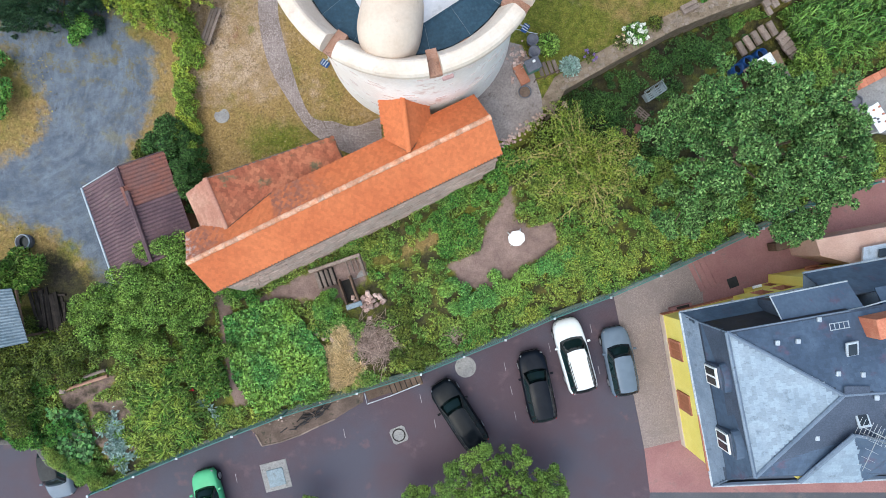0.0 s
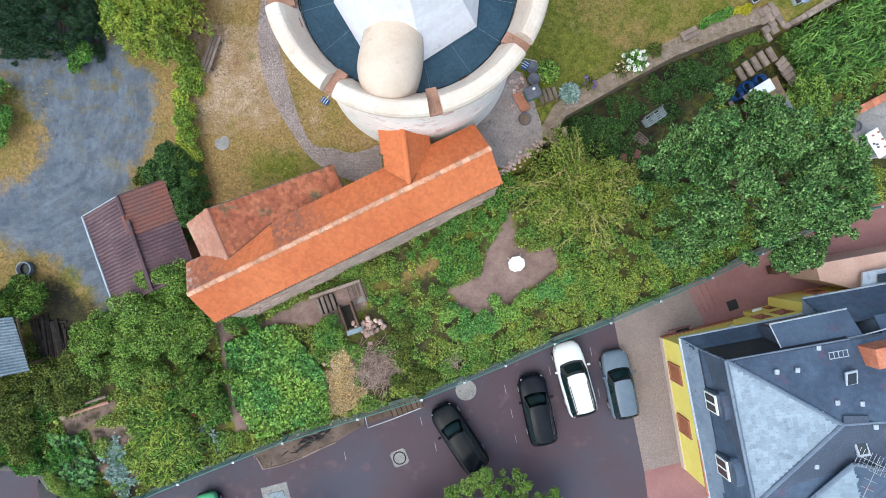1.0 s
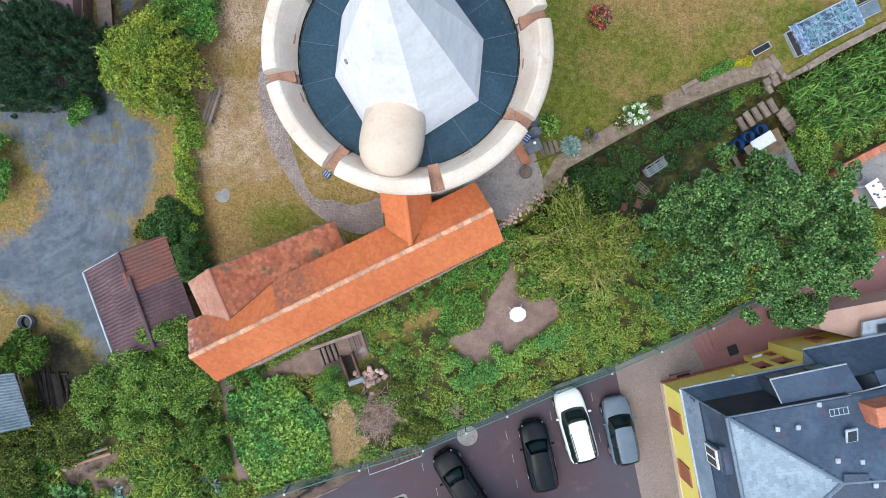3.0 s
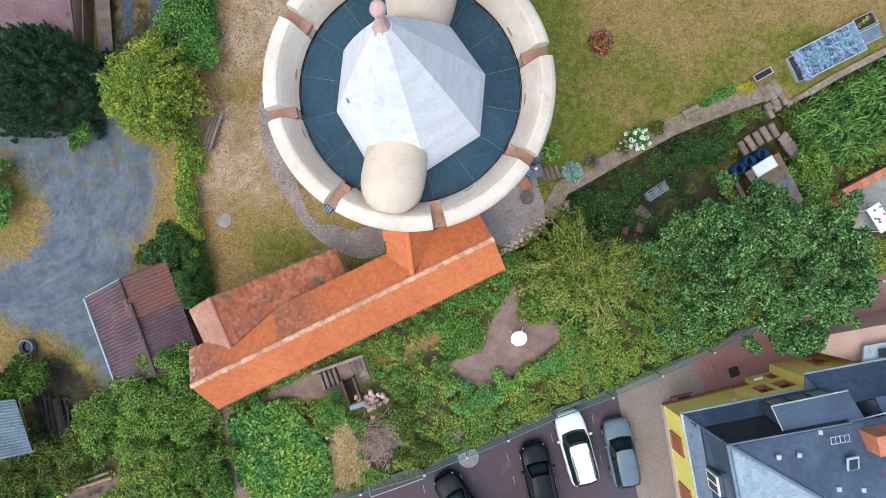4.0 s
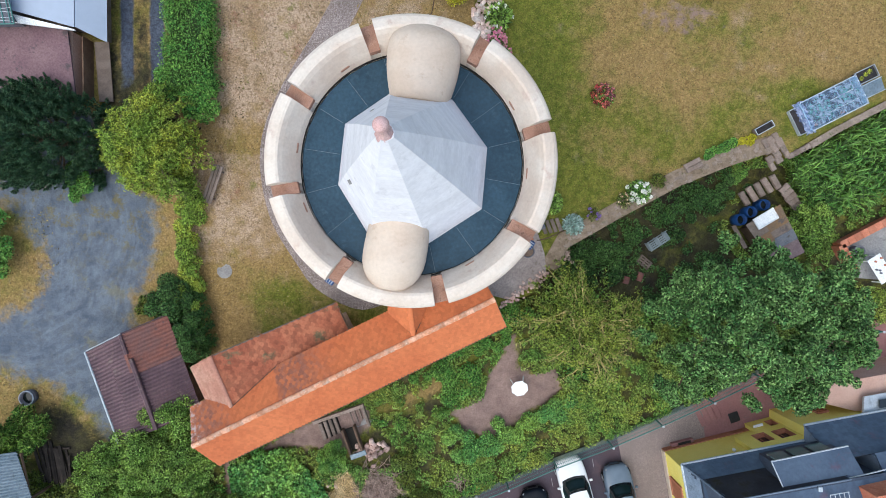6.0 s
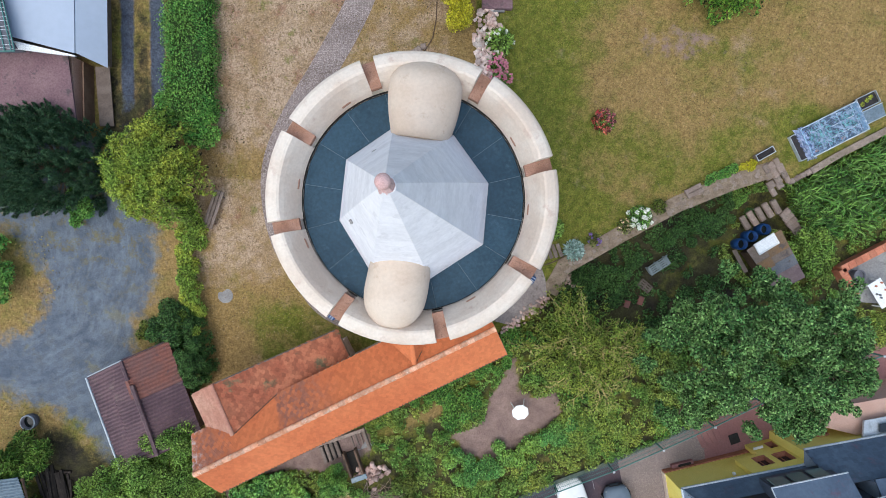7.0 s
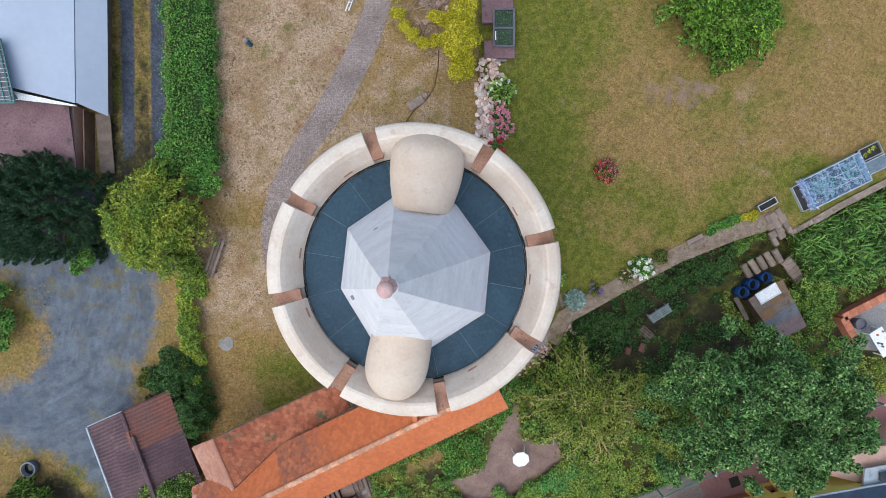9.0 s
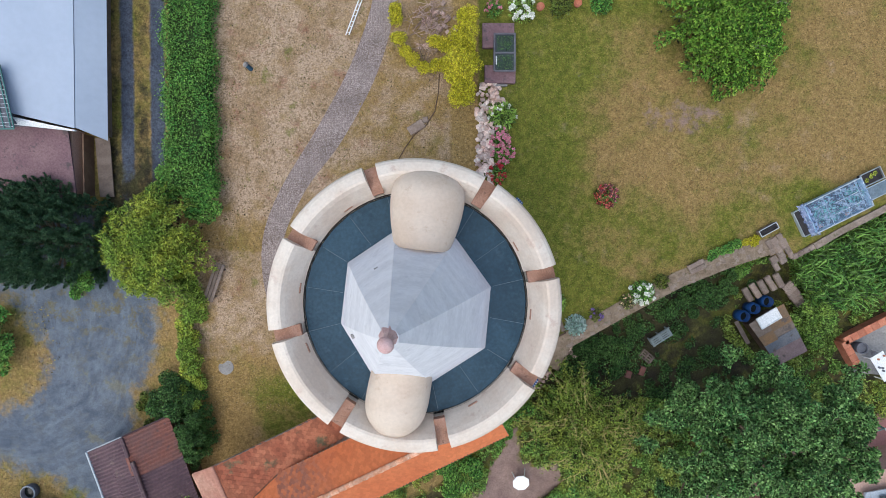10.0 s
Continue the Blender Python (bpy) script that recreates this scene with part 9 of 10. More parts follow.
brush_pile(-0.9, 26.2, 0.5, 0.8, 130, "grey dead branches over the rockery", 53, 0.9)
stone_heap("grey rockery stones under dead branches", [(-0.7 + rg.normal(0, 0.55), 26.3 + rg.normal(0, 0.8), rg.uniform(0.1, 0.22), 0.0) for _ in range(30)], "stone heaps")


def off_bed(clumps):
    """Drops the clumps that would cover the bed with the log."""
    return [c for c in clumps if inside(SOILS[3], np.array([c[0]]), np.array([c[1]]))[0] < -0.35]


def off_bench(clumps):
    """Drops the clumps that would cover the garden bench."""
    return [c for c in clumps if math.hypot(c[0] - 12.2, c[1] - 8.95) > 1.25]


def shrub(label, clumps, count, size, mat, seed, aspect=0.6, up=0.5, name="shrub", category="shrub", group=""):
    rng = np.random.default_rng(seed)
    C = np.asarray(clumps, dtype=float)
    x, y = float(C[:, 0].mean()), float(C[:, 1].mean())
    z = land1(x, y)
    t = tagged(empty(name, (x, y, z)), label, category, group)
    part("stem", tubed([(x, y, z - 0.1), (x, y, z + 0.2), (x, y, max(z + 0.25, float(C[:, 2].mean())))], [0.05, 0.04, 0.02], 5), BARK, t)
    P, lean = clumped(rng, clumps, count)
    P[:, 2] = np.maximum(P[:, 2], land(P[:, 0], P[:, 1]) + 0.02)
    leaf_object("foliage", P, size * rng.uniform(0.65, 1.35, len(P)), mat, rng, t, up, aspect, lean=lean)
    return t


# hedge along the drive
def hedge():
    rng = np.random.default_rng(120)
    n = 70000
    x = rng.uniform(-14.85, -12.6, n)
    y = rng.uniform(17.4, 40.0, n)
    top = 0.85 + 0.18 * np.sin(y * 1.3) * np.cos(x * 2.1) + rng.normal(0, 0.09, n)
    z = top - rng.uniform(0, 1, n) ** 3 * 1.4
    side = rng.uniform(0, 1, n) < 0.25
    x = np.where(side, np.where(rng.uniform(0, 1, n) < 0.5, -14.9, -12.55) + rng.normal(0, 0.14, n), x) + 0.12 * np.sin(y * 1.9) + 0.08 * np.sin(y * 4.7)
    z = np.where(side, rng.uniform(-0.5, 0.9, n), z)
    t = tagged(empty("hedge", (-13.45, 28, -0.5)), "thick clipped green hedge beside the track", "hedge")
    # near-black box added to paint the shade between the hedge leaves
    part("core", boxed((-13.72, 28.7, 0.05), (1.9, 22.4, 1.2)), surface("hedge_gap_shade", (0.02, 0.04, 0.012), (0.03, 0.05, 0.015), 2, 12, rough=0.95), t)
    leaf_object("foliage", np.stack([x, y, z], axis=1), 0.105 * rng.uniform(0.6, 1.4, n), L_HEDGE, rng, t, 0.4, 0.6)


hedge()
shrub("dark green bushes at the end of the hedge", [(-15.0 + rg.uniform(-0.8, 0.8), 17.8 + rg.uniform(-0.9, 0.6), 0.1, rg.uniform(0.3, 0.6)) for _ in range(16)] + [(-13.1 + rg.uniform(-0.8, 0.7), 17.0 + rg.uniform(-1.0, 0.8), 0.4, rg.uniform(0.3, 0.6)) for _ in range(16)], 14000, 0.13, L_HEDGE, 121)
shrub("yellow-green climber over the old hedge line", [(-14.2 + rg.normal(0, 0.26), y, -0.2 + rg.normal(0, 0.2), rg.uniform(0.35, 0.62)) for y in np.linspace(5.4, 12.8, 30)], 15000, 0.12, L_LIME, 122)
shrub("dark evergreen bush beside the shed", fill_clumps(rg, (-15.1, 5.9, -0.5), (1.1, 1.4, 1.5), 50, 0.25, 0.45), 15000, 0.12, L_DARK_SHADED, 123)
shrub("tall dark green shrub between shed and yard", fill_clumps(rg, (-14.0, 4.3, -0.3), (0.95, 2.2, 1.5), 60, 0.25, 0.45), 17000, 0.12, L_DARK_SHADED, 124, 0.4)
shrub("fresh green bush at the foot of the conifer", [(-20.2 + rg.normal(0, 0.55), 12.6 + rg.normal(0, 0.45), -0.3 + rg.normal(0, 0.15), rg.uniform(0.25, 0.45)) for _ in range(12)], 5000, 0.12, L_HEDGE, 143)
shrub("small green bush by the gravel edge", [(-16.9 + rg.normal(0, 0.25), 5.4 + rg.normal(0, 0.6), -0.7, 0.35) for _ in range(6)], 2200, 0.11, L_OLIVE, 125)
shrub("green bushes on the far side of the drive", [(-25.0 + rg.normal(0, 0.5), 9.3 + rg.normal(0, 0.9), -0.2, rg.uniform(0.4, 0.7)) for _ in range(12)], 6000, 0.14, L_HEDGE, 126)
shrub("olive bramble thicket below the lean-to", off_bed([(-21.6 + rg.normal(0, 1.7), -5.6 + rg.normal(0, 0.9), -0.75 + rg.normal(0, 0.2), rg.uniform(0.3, 0.7)) for _ in range(48)]), 26000, 0.125, L_OLIVE, 127)
shrub("olive bramble thicket spilling towards the yard wall", off_bed([(-25.4 + rg.normal(0, 1.6), -7.4 + rg.normal(0, 1.5), -0.95 + rg.normal(0, 0.2), rg.uniform(0.3, 0.7)) for _ in range(50)]), 30000, 0.13, L_OLIVE, 138)
shrub("dark ferns above the yard wall", [(-24.6 + rg.normal(0, 1.4), -10.4 + rg.normal(0, 0.45), -1.5 + rg.normal(0, 0.1), rg.uniform(0.3, 0.5)) for _ in range(20)], 9000, 0.2, L_HEDGE, 139, 0.3)
shrub("overgrown yellow-green grass on the yard corner", [(-21.9 + t * 2.2 + rg.normal(0, 0.3), -12.6 - t * 1.0 + rg.normal(0, 0.3), -1.75, rg.uniform(0.25, 0.4)) for t in np.linspace(0, 1, 18)] + [(-22.9 + t * 0.9, -11.7 - t * 0.9, -1.7, 0.35) for t in np.linspace(0, 1, 6)], 11000, 0.12, L_WEED, 140, 0.4)
shrub("dark leafy bush beside the cellar stair", fill_clumps(rg, (-6.6, -3.25, -1.4), (0.75, 0.85, 1.0), 34, 0.16, 0.3), 8000, 0.15, L_BEAN, 128, 0.28, 0.3)
shrub("dark green shrub row by the gate building", [(-11.6 + rg.normal(0, 0.35), -2.6 + rg.normal(0, 0.3), -1.3, 0.4) for _ in range(5)], 2600, 0.12, L_HEDGE, 129)
shrub("leafy shrub mound beside the bare soil", [(0.9 + rg.normal(0, 0.7), 1.3 + rg.normal(0, 0.45), -1.75, rg.uniform(0.3, 0.5)) for _ in range(12)], 9000, 0.12, L_HEDGE, 130)
shrub("dark evergreen corner shrub at the gable end", [(3.7 + rg.normal(0, 0.35), 4.9 + rg.normal(0, 0.5), -1.2, 0.4) for _ in range(8)], 4000, 0.12, L_HEDGE, 131)
shrub("green bushes bordering the bare soil", [(a, b, -1.85 + rg.normal(0, 0.08), rg.uniform(0.3, 0.5)) for a, b in [(0.2 + t * 1.6 + rg.normal(0, 0.2), -2.6 - t * 0.6 + rg.normal(0, 0.3)) for t in np.linspace(0, 1, 10)] + [(1.8 + t * 5.4 + rg.normal(0, 0.2), -3.3 + t * 2.9 + rg.normal(0, 0.35)) for t in np.linspace(0, 1, 26)]], 17000, 0.12, L_BEAN, 132)
shrub("bright green bush above the garden steps", fill_clumps(rg, (20.9, 10.2, -1.4), (1.3, 1.6, 1.2), 30, 0.3, 0.5), 14000, 0.14, L_MID, 133)
shrub("light green ferny shrub on the bank", [(-2.4 + rg.normal(0, 0.35), -4.0 + rg.normal(0, 0.6), -1.75, rg.uniform(0.25, 0.4)) for _ in range(8)] + [(-1.5 + rg.normal(0, 0.7), -6.2 + rg.normal(0, 0.45), -1.9, rg.uniform(0.25, 0.45)) for _ in range(12)], 10000, 0.12, L_OLIVE, 134)
shrub("leafy strip of shrubs under the stone wall", [(-2.0 + t * 5.5 + rg.normal(0, 0.3), 1.15 + t * 2.7 + rg.normal(0, 0.3), -1.7, rg.uniform(0.22, 0.4)) for t in np.linspace(0, 1, 22)], 10000, 0.11, L_HEDGE, 135)
# undergrowth below the wall: shade put into the darker leaf colour
shrub("undergrowth coloured dark for the shade under the terrace wall", off_bench([(7.2 + t * 9.5 + rg.normal(0, 0.4), 8.1 + t * 4.6 + rg.normal(0, 0.5) - 0.4, -1.6 + rg.normal(0, 0.1), rg.uniform(0.25, 0.45)) for t in np.linspace(0, 1, 46)]), 22000, 0.11, L_DARK_SHADED, 136)
shrub("narrow-leaved green shrubs in the vegetable plot", [(-14.0 + rg.normal(0, 0.9), -6.6 + rg.normal(0, 0.9), -1.4 + rg.normal(0, 0.15), rg.uniform(0.3, 0.5)) for _ in range(26)], 8500, 0.34, L_ROUND, 137, 0.2, 0.3)


# ---- ground plants ----
def scatter(rng, n, x0, x1, keep):
    x = rng.uniform(x0, x1, n)
    y = rng.uniform(-15, 18, n)
    ok = keep(x, y)
    return x[ok], y[ok]


GATE = [tuple(gp(u, n_, 0)[:2]) for u, n_ in ((-11.5, 3.2), (4.9, 3.2), (4.9, 6.4), (-11.5, 6.4))]
HUTP = [(16.2, 9.9), (18.5, 11.5), (20.2, 8.5), (18.4, 7.4)]
CELLAR = [(-7.9, -1.9), (-4.5, -0.6), (-4.3, -1.9), (-5.3, -3.8), (-6.6, -3.6)]
BRICKT = [(22.5, 8.8), (30, 12.6), (30, 5.5), (23.4, 6.8)]
STEPSP = [(16.3, 11.6), (17.6, 13.2), (19.6, 13.4), (20.0, 11.0), (18.8, 11.2)]
TRAIL = [(17.1, 11.5), (16.5, 11.2), (14.8, 10.2), (13.2, 8.75), (12.6, 7.4), (13.1, 7.2), (13.7, 8.45), (15.1, 9.75), (16.9, 10.8)]


def garden(x, y):
    ok = (y > fence_y(x) - 0.10) & (y < bank_y(x) - 0.25)
    ok &= (x > -13.2) | (y < -4.5 + 0 * x)
    for poly, gap in ((GATE, 0.2), (HUTP, 0.0), (CELLAR, 0.0), (BRICKT, 0.1), (STEPSP, 0.0), (BEANS, 0.0), (PATCH, 0.0), (TRAIL, -0.1)):
        ok &= inside(poly, x, y) < -gap
    for poly in SOILS[1:]:
        ok &= inside(poly, x, y) < 0.05
    return ok


def lumps(x, y, s=1.0):
    return 0.5 + 0.25 * np.sin(x * 1.7 * s + 1.3 * np.sin(y * 0.9 * s)) + 0.25 * np.cos(y * 2.3 * s + 1.1 * np.sin(x * 1.1 * s + 2))


rng_g = np.random.default_rng(200)
BENCHP = [(11.4, 8.1), (11.2, 9.0), (12.6, 9.9), (13.1, 9.2)]
HEAP = [(-5.7, -2.4), (-4.6, -2.1), (-3.3, -2.4), (-3.2, -4.0), (-4.2, -4.4), (-5.4, -4.0)]
GPATH = [(-4.2, -1.1), (-2.6, -0.9), (-0.6, 0.1), (1.2, 1.6), (2.2, 2.4), (2.0, 2.9), (0.6, 1.9), (-1.0, 0.7), (-2.8, -0.2), (-4.2, -0.4)]


def rank_growth(name, label, n, leaf, matl, keep, height, seed):
    """Leafy mounds of many sizes that cover rough ground."""
    rng = np.random.default_rng(seed)
    cx, cy = scatter(rng, n, -24, 28, keep)
    r = rng.uniform(0.18, 0.55, len(cx)) * (0.6 + 0.7 * lumps(cx, cy, 0.6))
    hh = r * rng.uniform(0.5, 1.15, len(cx)) * height
    per = (95 * (r / 0.35) ** 2).astype(int) + 8
    idx = np.repeat(np.arange(len(cx)), per)
    d = unit(rng.normal(size=(len(idx), 3)))
    d[:, 2] = np.abs(d[:, 2])
    q = rng.uniform(0.55, 1.08, len(idx))
    x, y = cx[idx] + d[:, 0] * r[idx] * q, cy[idx] + d[:, 1] * r[idx] * q
    ok = keep(x, y)
    x, y, up_ = x[ok], y[ok], (d[:, 2] * hh[idx] * q)[ok]
    w = leaf_object(name, np.stack([x, y, land(x, y) + 0.04 + up_], axis=1), leaf * rng.uniform(0.55, 1.5, len(x)), matl, rng, None, 0.55, 0.55)
    tagged(w, label, "weeds", kind="stuff")


def rough(a, b):
    return garden(a, b) & (inside(HEAP, a, b) < 0) & (inside(BENCHP, a, b) < 0.05) & ((inside(GPATH, a, b) < 0.1) | (lumps(a, b, 2.1) > 0.6)) & (inside(STRAW, a, b) < -0.1) & (np.hypot((a + 3.9) / 1.1, (b + 5.8) / 1.3) > 1.0) & ((inside(OPEN_BED, a, b) < 0) | (lumps(a, b, 1.3) > 0.62))


open_slope = lambda a, b: (inside([(6.8, 0.5), (13.5, 2.5), (12.6, -0.9), (8.6, -2.6), (4.2, -4.4), (3.4, -3.6)], a, b) > -0.2) | (lumps(a + 5, b, 0.5) > 0.72)
# bank under the trees, where shade is painted as darker weeds
SHADED_BANK = [(5.2, 7.6), (6.2, 8.9), (12.6, 12.2), (16.5, 13.6), (16.4, 11.4), (15.6, 9.4), (17.6, 7.6), (20.0, 7.5), (20.0, 5.0), (10.0, 5.5)]
rank_growth("weeds", "rank green weeds on the garden slope", 8200, 0.125, L_WEED, lambda a, b: rough(a, b) & (inside(SHADED_BANK, a, b) < 0), 1.0, 201)
rank_growth("shaded_weeds", "weeds coloured darker for the shade under the garden trees", 5200, 0.115, L_DARK_SHADED, lambda a, b: rough(a, b) & (inside(SHADED_BANK, a, b) > 0) & (lumps(a, b, 0.7) > 0.12), 0.8, 204)
rank_growth("nettles", "bright green leafy nettles on the slope", 3000, 0.12, L_HEDGE, lambda a, b: rough(a, b) & (lumps(a, b, 0.45) > 0.52) & ~open_slope(a, b) & (inside(SHADED_BANK, a, b) < 0), 1.35, 202)
rank_growth("goldenrod", "yellow-green goldenrod and grass on the slope", 2600, 0.11, leaves("goldenrod_leaves", (0.25, 0.35, 0.06), (0.36, 0.4, 0.075), (0.37, 0.43, 0.085), 0.8, vary=(0.3, 1.42)), lambda a, b: rough(a, b) & open_slope(a, b) & (inside(SHADED_BANK, a, b) < 0), 1.2, 203)

x, y = scatter(rng_g, 200000, -13.5, -6, lambda a, b: inside(BEANS, a, b) > -0.08)
x, y = x[:17000], y[:17000]
h = 0.10 + 0.42 * rng_g.uniform(0.0, 1.0, len(x)) ** 0.7
w = leaf_object("bean_plants", np.stack([x, y, land(x, y) + h], axis=1), 0.165 * rng_g.uniform(0.6, 1.4, len(x)), L_BEAN, rng_g, None, 0.5, 0.85)
tagged(w, "dense bed of bright green bean plants", "vegetables", kind="stuff")

x, y = scatter(rng_g, 140000, -8.5, -3.5, lambda a, b: (inside(STRAW, a, b) > 0.9 * (lumps(a, b, 2.6) - 0.8)))
x, y = x[:13000], y[:13000]
w = blade_object("straw_grass", np.stack([x, y, land(x, y)], axis=1), rng_g.uniform(0.15, 0.4, len(x)), L_DRY, rng_g, None, 0.016)
tagged(w, "dry straw-coloured grass beside the brushwood", "grass", kind="stuff")

NE_BED = [(19.5, 12.9), (20.4, 14.0), (23.6, 15.7), (27.5, 17.8), (27.5, 13.0), (23.5, 11.3), (20.6, 10.6)]
x, y = scatter(rng_g, 60000, 19, 28, lambda a, b: inside(NE_BED, a, b) > 0)
x, y = x[:2600], y[:2600]
w = blade_object("maize_plants", np.stack([x, y, land(x, y) + rng_g.uniform(0.1, 0.8, len(x))], axis=1), rng_g.uniform(0.8, 1.45, len(x)), L_REED, rng_g, None, 0.07)
tagged(w, "tall long-leaved green maize plants below the wall", "vegetables", kind="stuff")
LILY = [(-18.4, -8.2), (-15.6, -7.4), (-14.2, -9.2), (-13.9, -10.9), (-17.2, -12.3), (-18.4, -11.8)]
cx, cy = scatter(rng_g, 1500, -19, -12, lambda a, b: inside(LILY, a, b) > 0.1)
cx, cy = cx[:85], cy[:85]
x, y = np.repeat(cx, 42) + rng_g.normal(0, 0.07, len(cx) * 42), np.repeat(cy, 42) + rng_g.normal(0, 0.07, len(cx) * 42)
w = blade_object("lily_leaves", np.stack([x, y, land(x, y)], axis=1), np.where(x > -16.9, rng_g.uniform(0.75, 1.3, len(x)), rng_g.uniform(0.3, 0.75, len(x))), leaves("lily_blades", (0.085, 0.2, 0.034), (0.25, 0.32, 0.05), (0.3, 0.38, 0.07)), rng_g, None, 0.06)
tagged(w, "yellow-green day lily leaves in the vegetable garden", "flowers", kind="stuff")
SQUASH = [(-22.9, -9.2), (-21.0, -9.4), (-20.3, -11.0), (-20.6, -13.2), (-22.4, -12.4)]
x, y = scatter(rng_g, 60000, -24, -20, lambda a, b: inside(SQUASH, a, b) > 0)
x, y = x[:900], y[:900]
w = leaf_object("squash_plants", np.stack([x, y, land(x, y) + rng_g.uniform(0.15, 0.5, len(x))], axis=1), rng_g.uniform(0.22, 0.36, len(x)), leaves("squash_leaves", (0.06, 0.17, 0.045), (0.085, 0.21, 0.06), (0.14, 0.26, 0.08)), rng_g, None, 0.8, 0.95)
tagged(w, "broad dark green squash leaves", "vegetables", kind="stuff")
for k in range(64):
    f_ = rng_g.uniform(0, 1)
    cx, cy = -19.6 + f_ * 0.9 + rng_g.normal(0, 0.3), -9.7 - f_ * 3.2 + rng_g.normal(0, 0.25)
    if cy < fence_y(cx) + 0.3:
        continue
    z = land1(cx, cy)
    P = np.stack([cx + rng_g.normal(0, 0.12, 26), cy + rng_g.normal(0, 0.12, 26), z + rng_g.uniform(0.08, 0.25, 26)], axis=1)
    lean = P - np.array([cx, cy, z - 0.05])
    c = tagged(empty("cabbage", (cx, cy, z)), "blue-grey leafy cabbage plant", "vegetable", "cabbages")
    leaf_object("leaves", P, rng_g.uniform(0.14, 0.24, 26), L_SILVER, rng_g, c, 0.5, 0.7, 0.2, lean)
    part("stalk", tubed([(cx, cy, z - 0.03), (cx, cy, z + 0.12)], 0.03, 5), L_HEDGE, c)
for cx, cy in ((-14.1, -9.0), (-13.4, -9.7), (-13.2, -10.3), (-13.6, -9.4)):
    z = land1(cx, cy)
    P = np.stack([cx + rng_g.normal(0, 0.14, 30), cy + rng_g.normal(0, 0.14, 30), z + rng_g.uniform(0.1, 0.3, 30)], axis=1)
    c = tagged(empty("cabbage", (cx, cy, z)), "blue-grey leafy cabbage plant", "vegetable", "cabbages")
    leaf_object("leaves", P, rng_g.uniform(0.16, 0.3, 30), L_SILVER, rng_g, c, 0.5, 0.4, 0.2, P - np.array([cx, cy, z]))
    part("stalk", tubed([(cx, cy, z - 0.03), (cx, cy, z + 0.12)], 0.03, 5), L_HEDGE, c)


def flower_bush(label, x, y, r, h, green, petals, count, blooms, seed, size=0.12, bloom=0.10, z=None):
    rng = np.random.default_rng(seed)
    z = land1(x, y) if z is None else z
    t = tagged(empty("flowering_plant", (x, y, z)), label, "flower", "flowering plants")
    n = count
    d = unit(rng.normal(size=(n, 3)))
    d[:, 2] = np.abs(d[:, 2])
    P = np.array([x, y, z]) + d * np.array([r, r, h]) * rng.uniform(0.5, 1.05, (n, 1))
    leaf_object("foliage", P, size * rng.uniform(0.6, 1.3, n), green, rng, t, 0.5, 0.5, 0.15, d)
    part("stem", tubed([(x, y, z - 0.05), (x, y, z + h * 0.7)], 0.03, 5), BARK, t)
    for k in range(blooms):
        q = unit(rng.normal(size=(1, 3)))[0]
        q[2] = abs(q[2]) + 0.25
        q = q / np.linalg.norm(q)
        c = np.array([x, y, z]) + q * np.array([r, r, h]) * rng.uniform(0.85, 1.08)
        m = 12
        e = unit(rng.normal(size=(m, 3)))
        e[:, 2] = np.abs(e[:, 2])
        leaf_object("bloom", c + e * bloom * 0.6, bloom * 0.9 * np.ones(m), petals, rng, t, 0.5, 0.9, 0.1, e)
    return t


flower_bush("white hydrangea in full bloom at the lawn edge", 10.55, 11.75, 0.68, 0.6, L_HEDGE, L_WHITEFL, 1300, 22, 301, 0.13, 0.15)
flower_bush("pale yellow rose bush beside the hydrangea", 9.75, 11.3, 0.45, 0.5, L_OLIVE, leaves("cream_petals", (0.65, 0.5, 0.3), (0.7, 0.58, 0.4), (0.6, 0.4, 0.25)), 400, 10, 302)
flower_bush("round green shrub at the path end", 11.6, 12.35, 0.45, 0.5, L_OLIVE, L_WHITEFL, 500, 0, 303)
flower_bush("silvery rosette plant at the lawn corner", 6.95, 10.0, 0.58, 0.55, L_SILVER, L_SILVER, 900, 0, 304, 0.17)
flower_bush("purple flowering herb beside the path", 8.05, 10.55, 0.42, 0.4, L_OLIVE, L_PURPLEFL, 320, 9, 305)
flower_bush("fresh green round bush beside the tubs", 5.75, 11.2, 0.66, 0.6, L_MID, L_MID, 1300, 0, 306, 0.16)
flower_bush("red and pink flowers in a tub on the lawn", 8.6, 17.0, 0.66, 0.5, L_HEDGE, leaves("orange_pink_petals", (0.55, 0.12, 0.09), (0.62, 0.24, 0.30), (0.50, 0.16, 0.06)), 800, 40, 307, 0.10, 0.15)
flower_bush("orange blossoms in the lawn tub", 8.35, 17.25, 0.35, 0.45, L_OLIVE, L_REDFL, 260, 9, 308)
flower_bush("large-leaved white flowering plant by the stones", 2.85, 21.3, 0.78, 0.75, L_MID, L_WHITEFL, 700, 10, 309, 0.26, 0.12)
flower_bush("pink rose bush beside the stone border", 2.75, 20.1, 0.6, 0.6, L_HEDGE, L_PINKFL, 500, 34, 310, 0.12, 0.13)
flower_bush("pink rose bush beside the stone border", 2.9, 19.3, 0.65, 0.6, L_HEDGE, L_PINKFL, 520, 34, 311, 0.12, 0.12)
flower_bush("red flowering bush beside the stone border", 2.6, 18.2, 0.55, 0.55, L_HEDGE, L_REDFL, 480, 22, 312, 0.12, 0.12)
flower_bush("white hydrangea at the far flower bed", 3.9, 27.0, 0.75, 0.7, L_MID, L_WHITEFL, 700, 26, 313, 0.14, 0.16)
flower_bush("yellow-green bush at the far flower bed", 6.0, 27.2, 0.65, 0.6, L_OLIVE, L_GOLD, 700, 0, 314, 0.14)
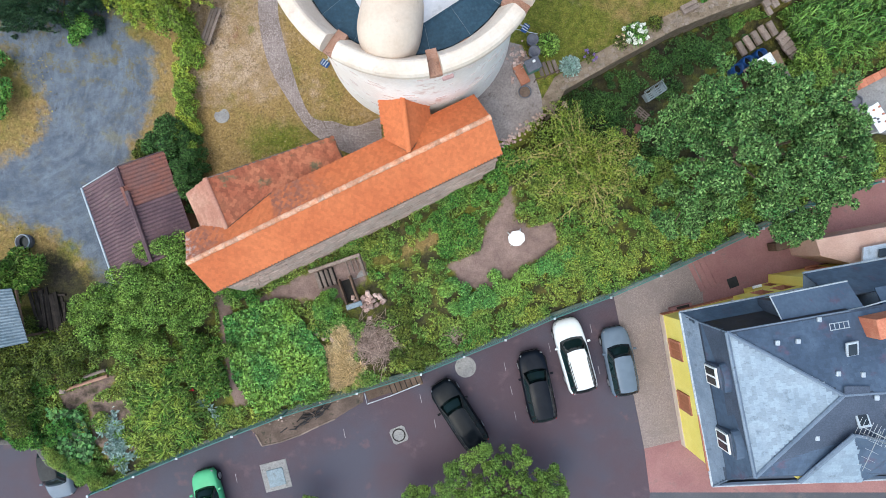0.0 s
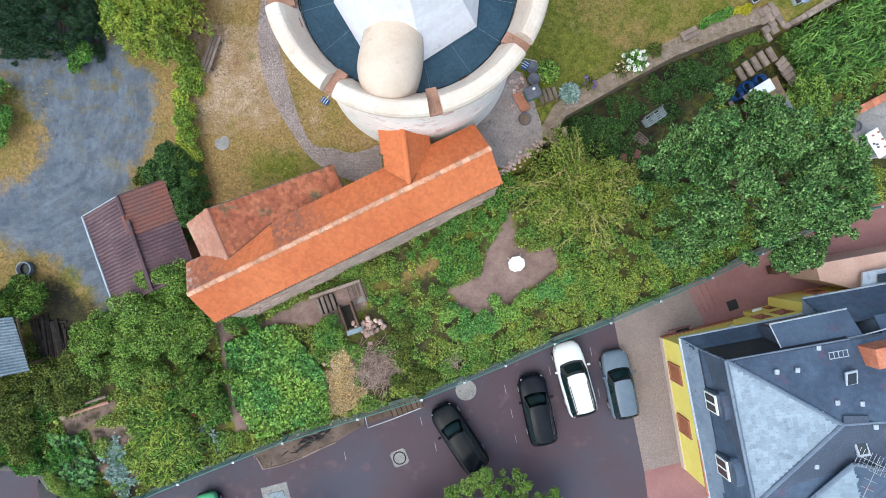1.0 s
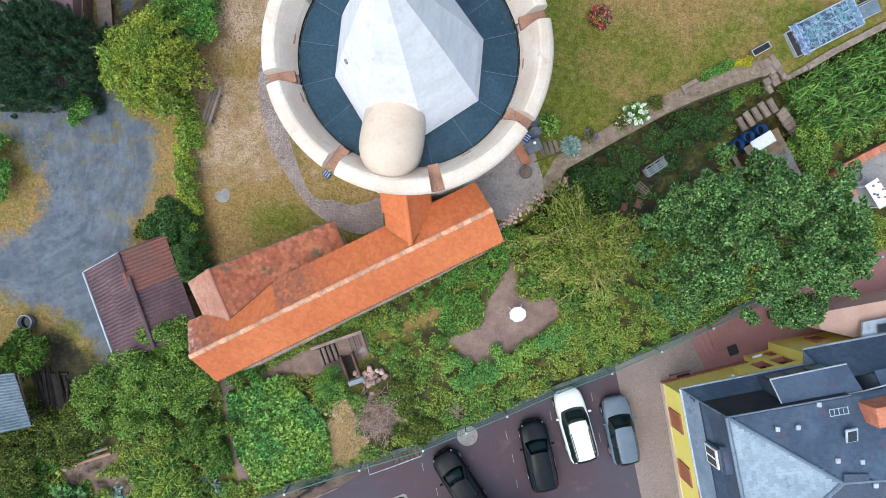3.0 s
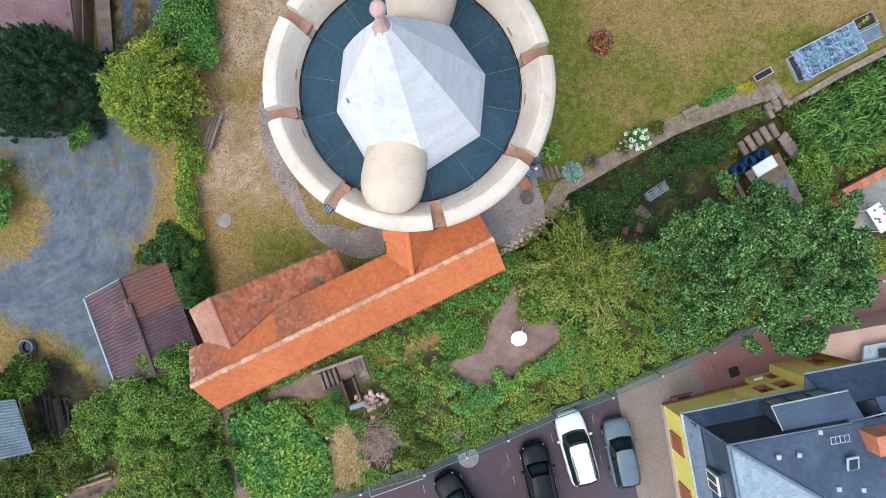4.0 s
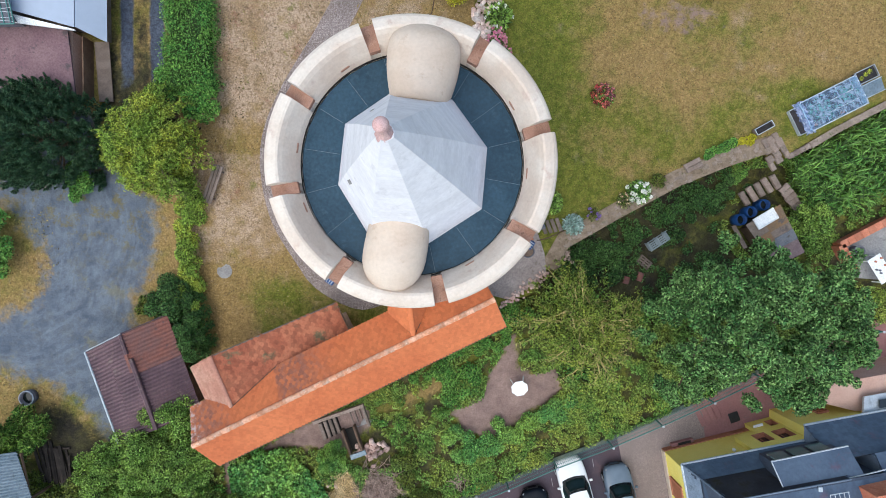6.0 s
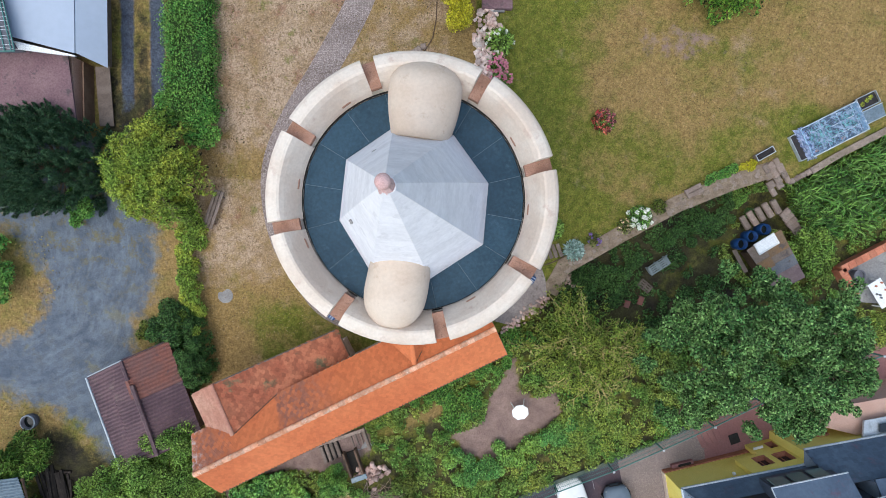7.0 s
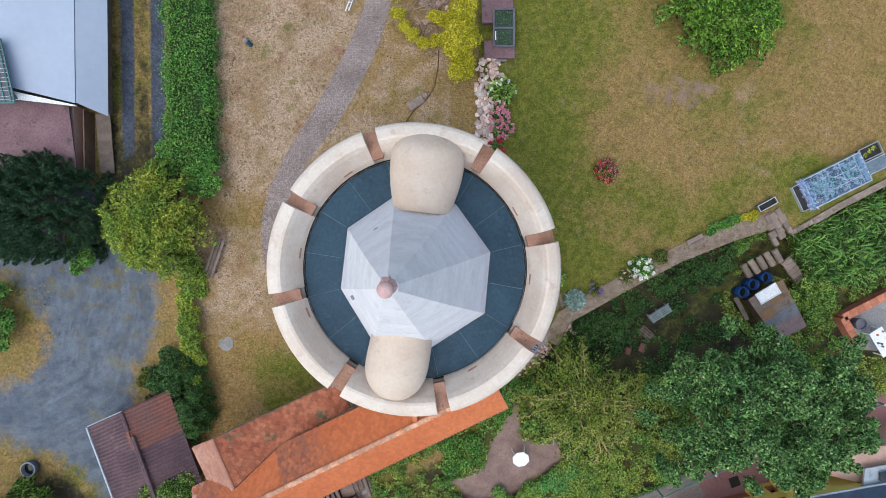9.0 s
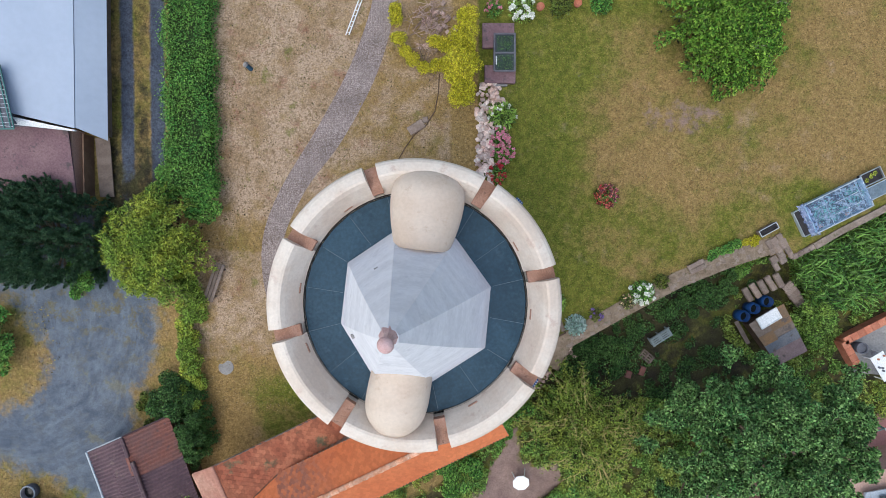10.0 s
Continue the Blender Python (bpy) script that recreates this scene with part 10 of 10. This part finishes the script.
flower_bush("dark green bush at the far flower bed", 8.2, 27.3, 0.6, 0.6, L_HEDGE, L_HEDGE, 700, 0, 315, 0.14)
flower_bush("pink flowers at the far flower bed", 2.4, 27.0, 0.5, 0.5, L_HEDGE, L_PINKFL, 400, 12, 316)
flower_bush("golden ground cover beside the planter box", 16.6, 14.55, 0.3, 0.3, L_GOLD, L_GOLD, 420, 0, 317)
shrub("green climber trained along the lawn edge", [(14.2 + t * 1.6 + rg.normal(0, 0.06), 13.7 + t * 0.85 + rg.normal(0, 0.06), 0.1, rg.uniform(0.16, 0.28)) for t in np.linspace(0, 1, 9)], 2600, 0.11, L_HEDGE, 141)
shrub("thin yellow-green creeper along the lawn edge", [(15.9 + t * 1.0 + rg.normal(0, 0.06), 14.4 + t * 0.4 + rg.normal(0, 0.06), 0.06, rg.uniform(0.12, 0.2)) for t in np.linspace(0, 1, 7)], 900, 0.09, L_GOLD, 142)
flower_bush("single red flower in the vegetable plot", -14.6, -8.1, 0.15, 0.5, L_HEDGE, L_REDFL, 60, 5, 319)
for px, py in ((4.9, 27.1), (6.9, 27.3)):
    pot(px, py, 0.22, 0.3, BRICKRED, "red clay pot in the far flower bed")
pot(8.45, 17.05, 0.34, 0.25, TERRACOTTA, "round clay tub of flowers on the lawn")


# worn stones set in the path on the terrace wall
def path_stones():
    rng = np.random.default_rng(64)
    shapes = []
    for k in range(6):
        bm = bmesh.new()
        box(bm, (0, 0, 0), (rng.uniform(0.2, 0.4), rng.uniform(0.14, 0.26), 0.06), None, 0.025)
        for v in bm.verts:
            v.co += Vector(rng.normal(0, 0.014, 3))
        shapes.append(finish(bm, "path_stone", WALLTOP))
    wall = bpy.data.objects["terrace_wall"]
    pts = [Vector(p) for p in path_e]
    for a, b in zip(pts[1:], pts[2:]):
        d = b - a
        side = Vector((-d.y, d.x)).normalized()
        for k in range(int(d.length / 0.17)):
            f, o = rng.uniform(0, 1), rng.uniform(-0.36, 0.32)
            p = a.lerp(b, f) + side * o
            ob = new("path_stone", shapes[int(rng.integers(6))])
            ob.matrix_basis = Matrix.Translation((p.x + 0.03, p.y - 0.05, -0.05)) @ pose(0, 0, 0, rng.uniform(-4, 4), rng.uniform(-4, 4), math.degrees(math.atan2(d.y, d.x)) + rng.normal(0, 14))
            attach(ob, wall)


path_stones()


# tufts of grass that roughen the lawns
def tufts(n, keep, mat, label, x0, x1, y0, y1, size, seed):
    rng = np.random.default_rng(seed)
    x = rng.uniform(x0, x1, n)
    y = rng.uniform(y0, y1, n)
    ok = keep(x, y)
    x, y = x[ok], y[ok]
    w = leaf_object("grass_tufts", np.stack([x, y, land(x, y) + 0.02], axis=1), size * rng.uniform(0.5, 1.6, len(x)), mat, rng, None, 0.6, 0.5)
    tagged(w, label, "grass", kind="stuff")


L_LAWN = leaves("lawn_tufts", (0.155, 0.145, 0.03), (0.25, 0.19, 0.06), (0.10, 0.10, 0.02), 0.5, 0.2)
far_tower = lambda a, b: np.hypot(a - TC[0], b - TC[1]) > 4.9
tufts(60000, lambda a, b: (b > bank_y(a) + 0.8) & far_tower(a, b) & (a > 3.2), L_LAWN, "short dry grass tufts of the lawn", 2, 30, 8, 34, 0.05, 401)
tufts(26000, lambda a, b: far_tower(a, b) & (inside(GATE, a, b) < -2.0) & (a > -13.3) & (a < 1), leaves("yard_tufts", (0.27, 0.2, 0.115), (0.34, 0.255, 0.155), (0.17, 0.13, 0.06), 0.5, 0.2), "short dry grass tufts of the yard", -13.5, 1, 5, 34, 0.05, 402)
yard_tufts = lambda a, b: far_tower(a, b) & (inside(GATE, a, b) < -2.0) & (a > -12.8) & (a < 0.5) & (lumps(a * 1.9 + 3, b * 1.7, 0.9) > 0.6) & (b > 13)
tufts(9000, yard_tufts, leaves("brown_green_tufts", (0.12, 0.11, 0.03), (0.17, 0.16, 0.04), (0.10, 0.08, 0.03), 0.5, 0.2), "scattered brown-green tufts on the bare yard", -13, 1, 13, 34, 0.085, 404)
edge_path = lambda a, b: np.abs(np.interp(a, [p[0] for p in path_e], [p[1] for p in path_e]) - b - 0.05 + 0.25 * (lumps(a, b, 2.3) - 0.5)) > 0.36
tufts(7000, lambda a, b: (np.abs(np.interp(a, [p[0] for p in path_e], [p[1] for p in path_e]) - b) < 0.62) & edge_path(a, b) & (a > 6.2), leaves("path_grass", (0.12, 0.15, 0.03), (0.20, 0.19, 0.05), (0.10, 0.14, 0.03), 0.8), "rough grass along the edges of the terrace path", 6, 18.5, 8, 15.5, 0.085, 405)
VERGE = [(-25.5, 10.5), (-26, 6.5), (-23.5, 6.3), (-22.2, 8.0), (-22.8, 10.4)]
tufts(3000, lambda a, b: (inside(VERGE, a, b) > -0.5) | (inside([(-26, 1.5), (-22, 0.8), (-22.5, -2.2), (-26, -2)], a, b) > 0), leaves("verge_straw", (0.27, 0.21, 0.07), (0.33, 0.26, 0.09), (0.20, 0.19, 0.05)), "dry yellow verge grass by the drive", -27, -20, -4, 14, 0.09, 403)
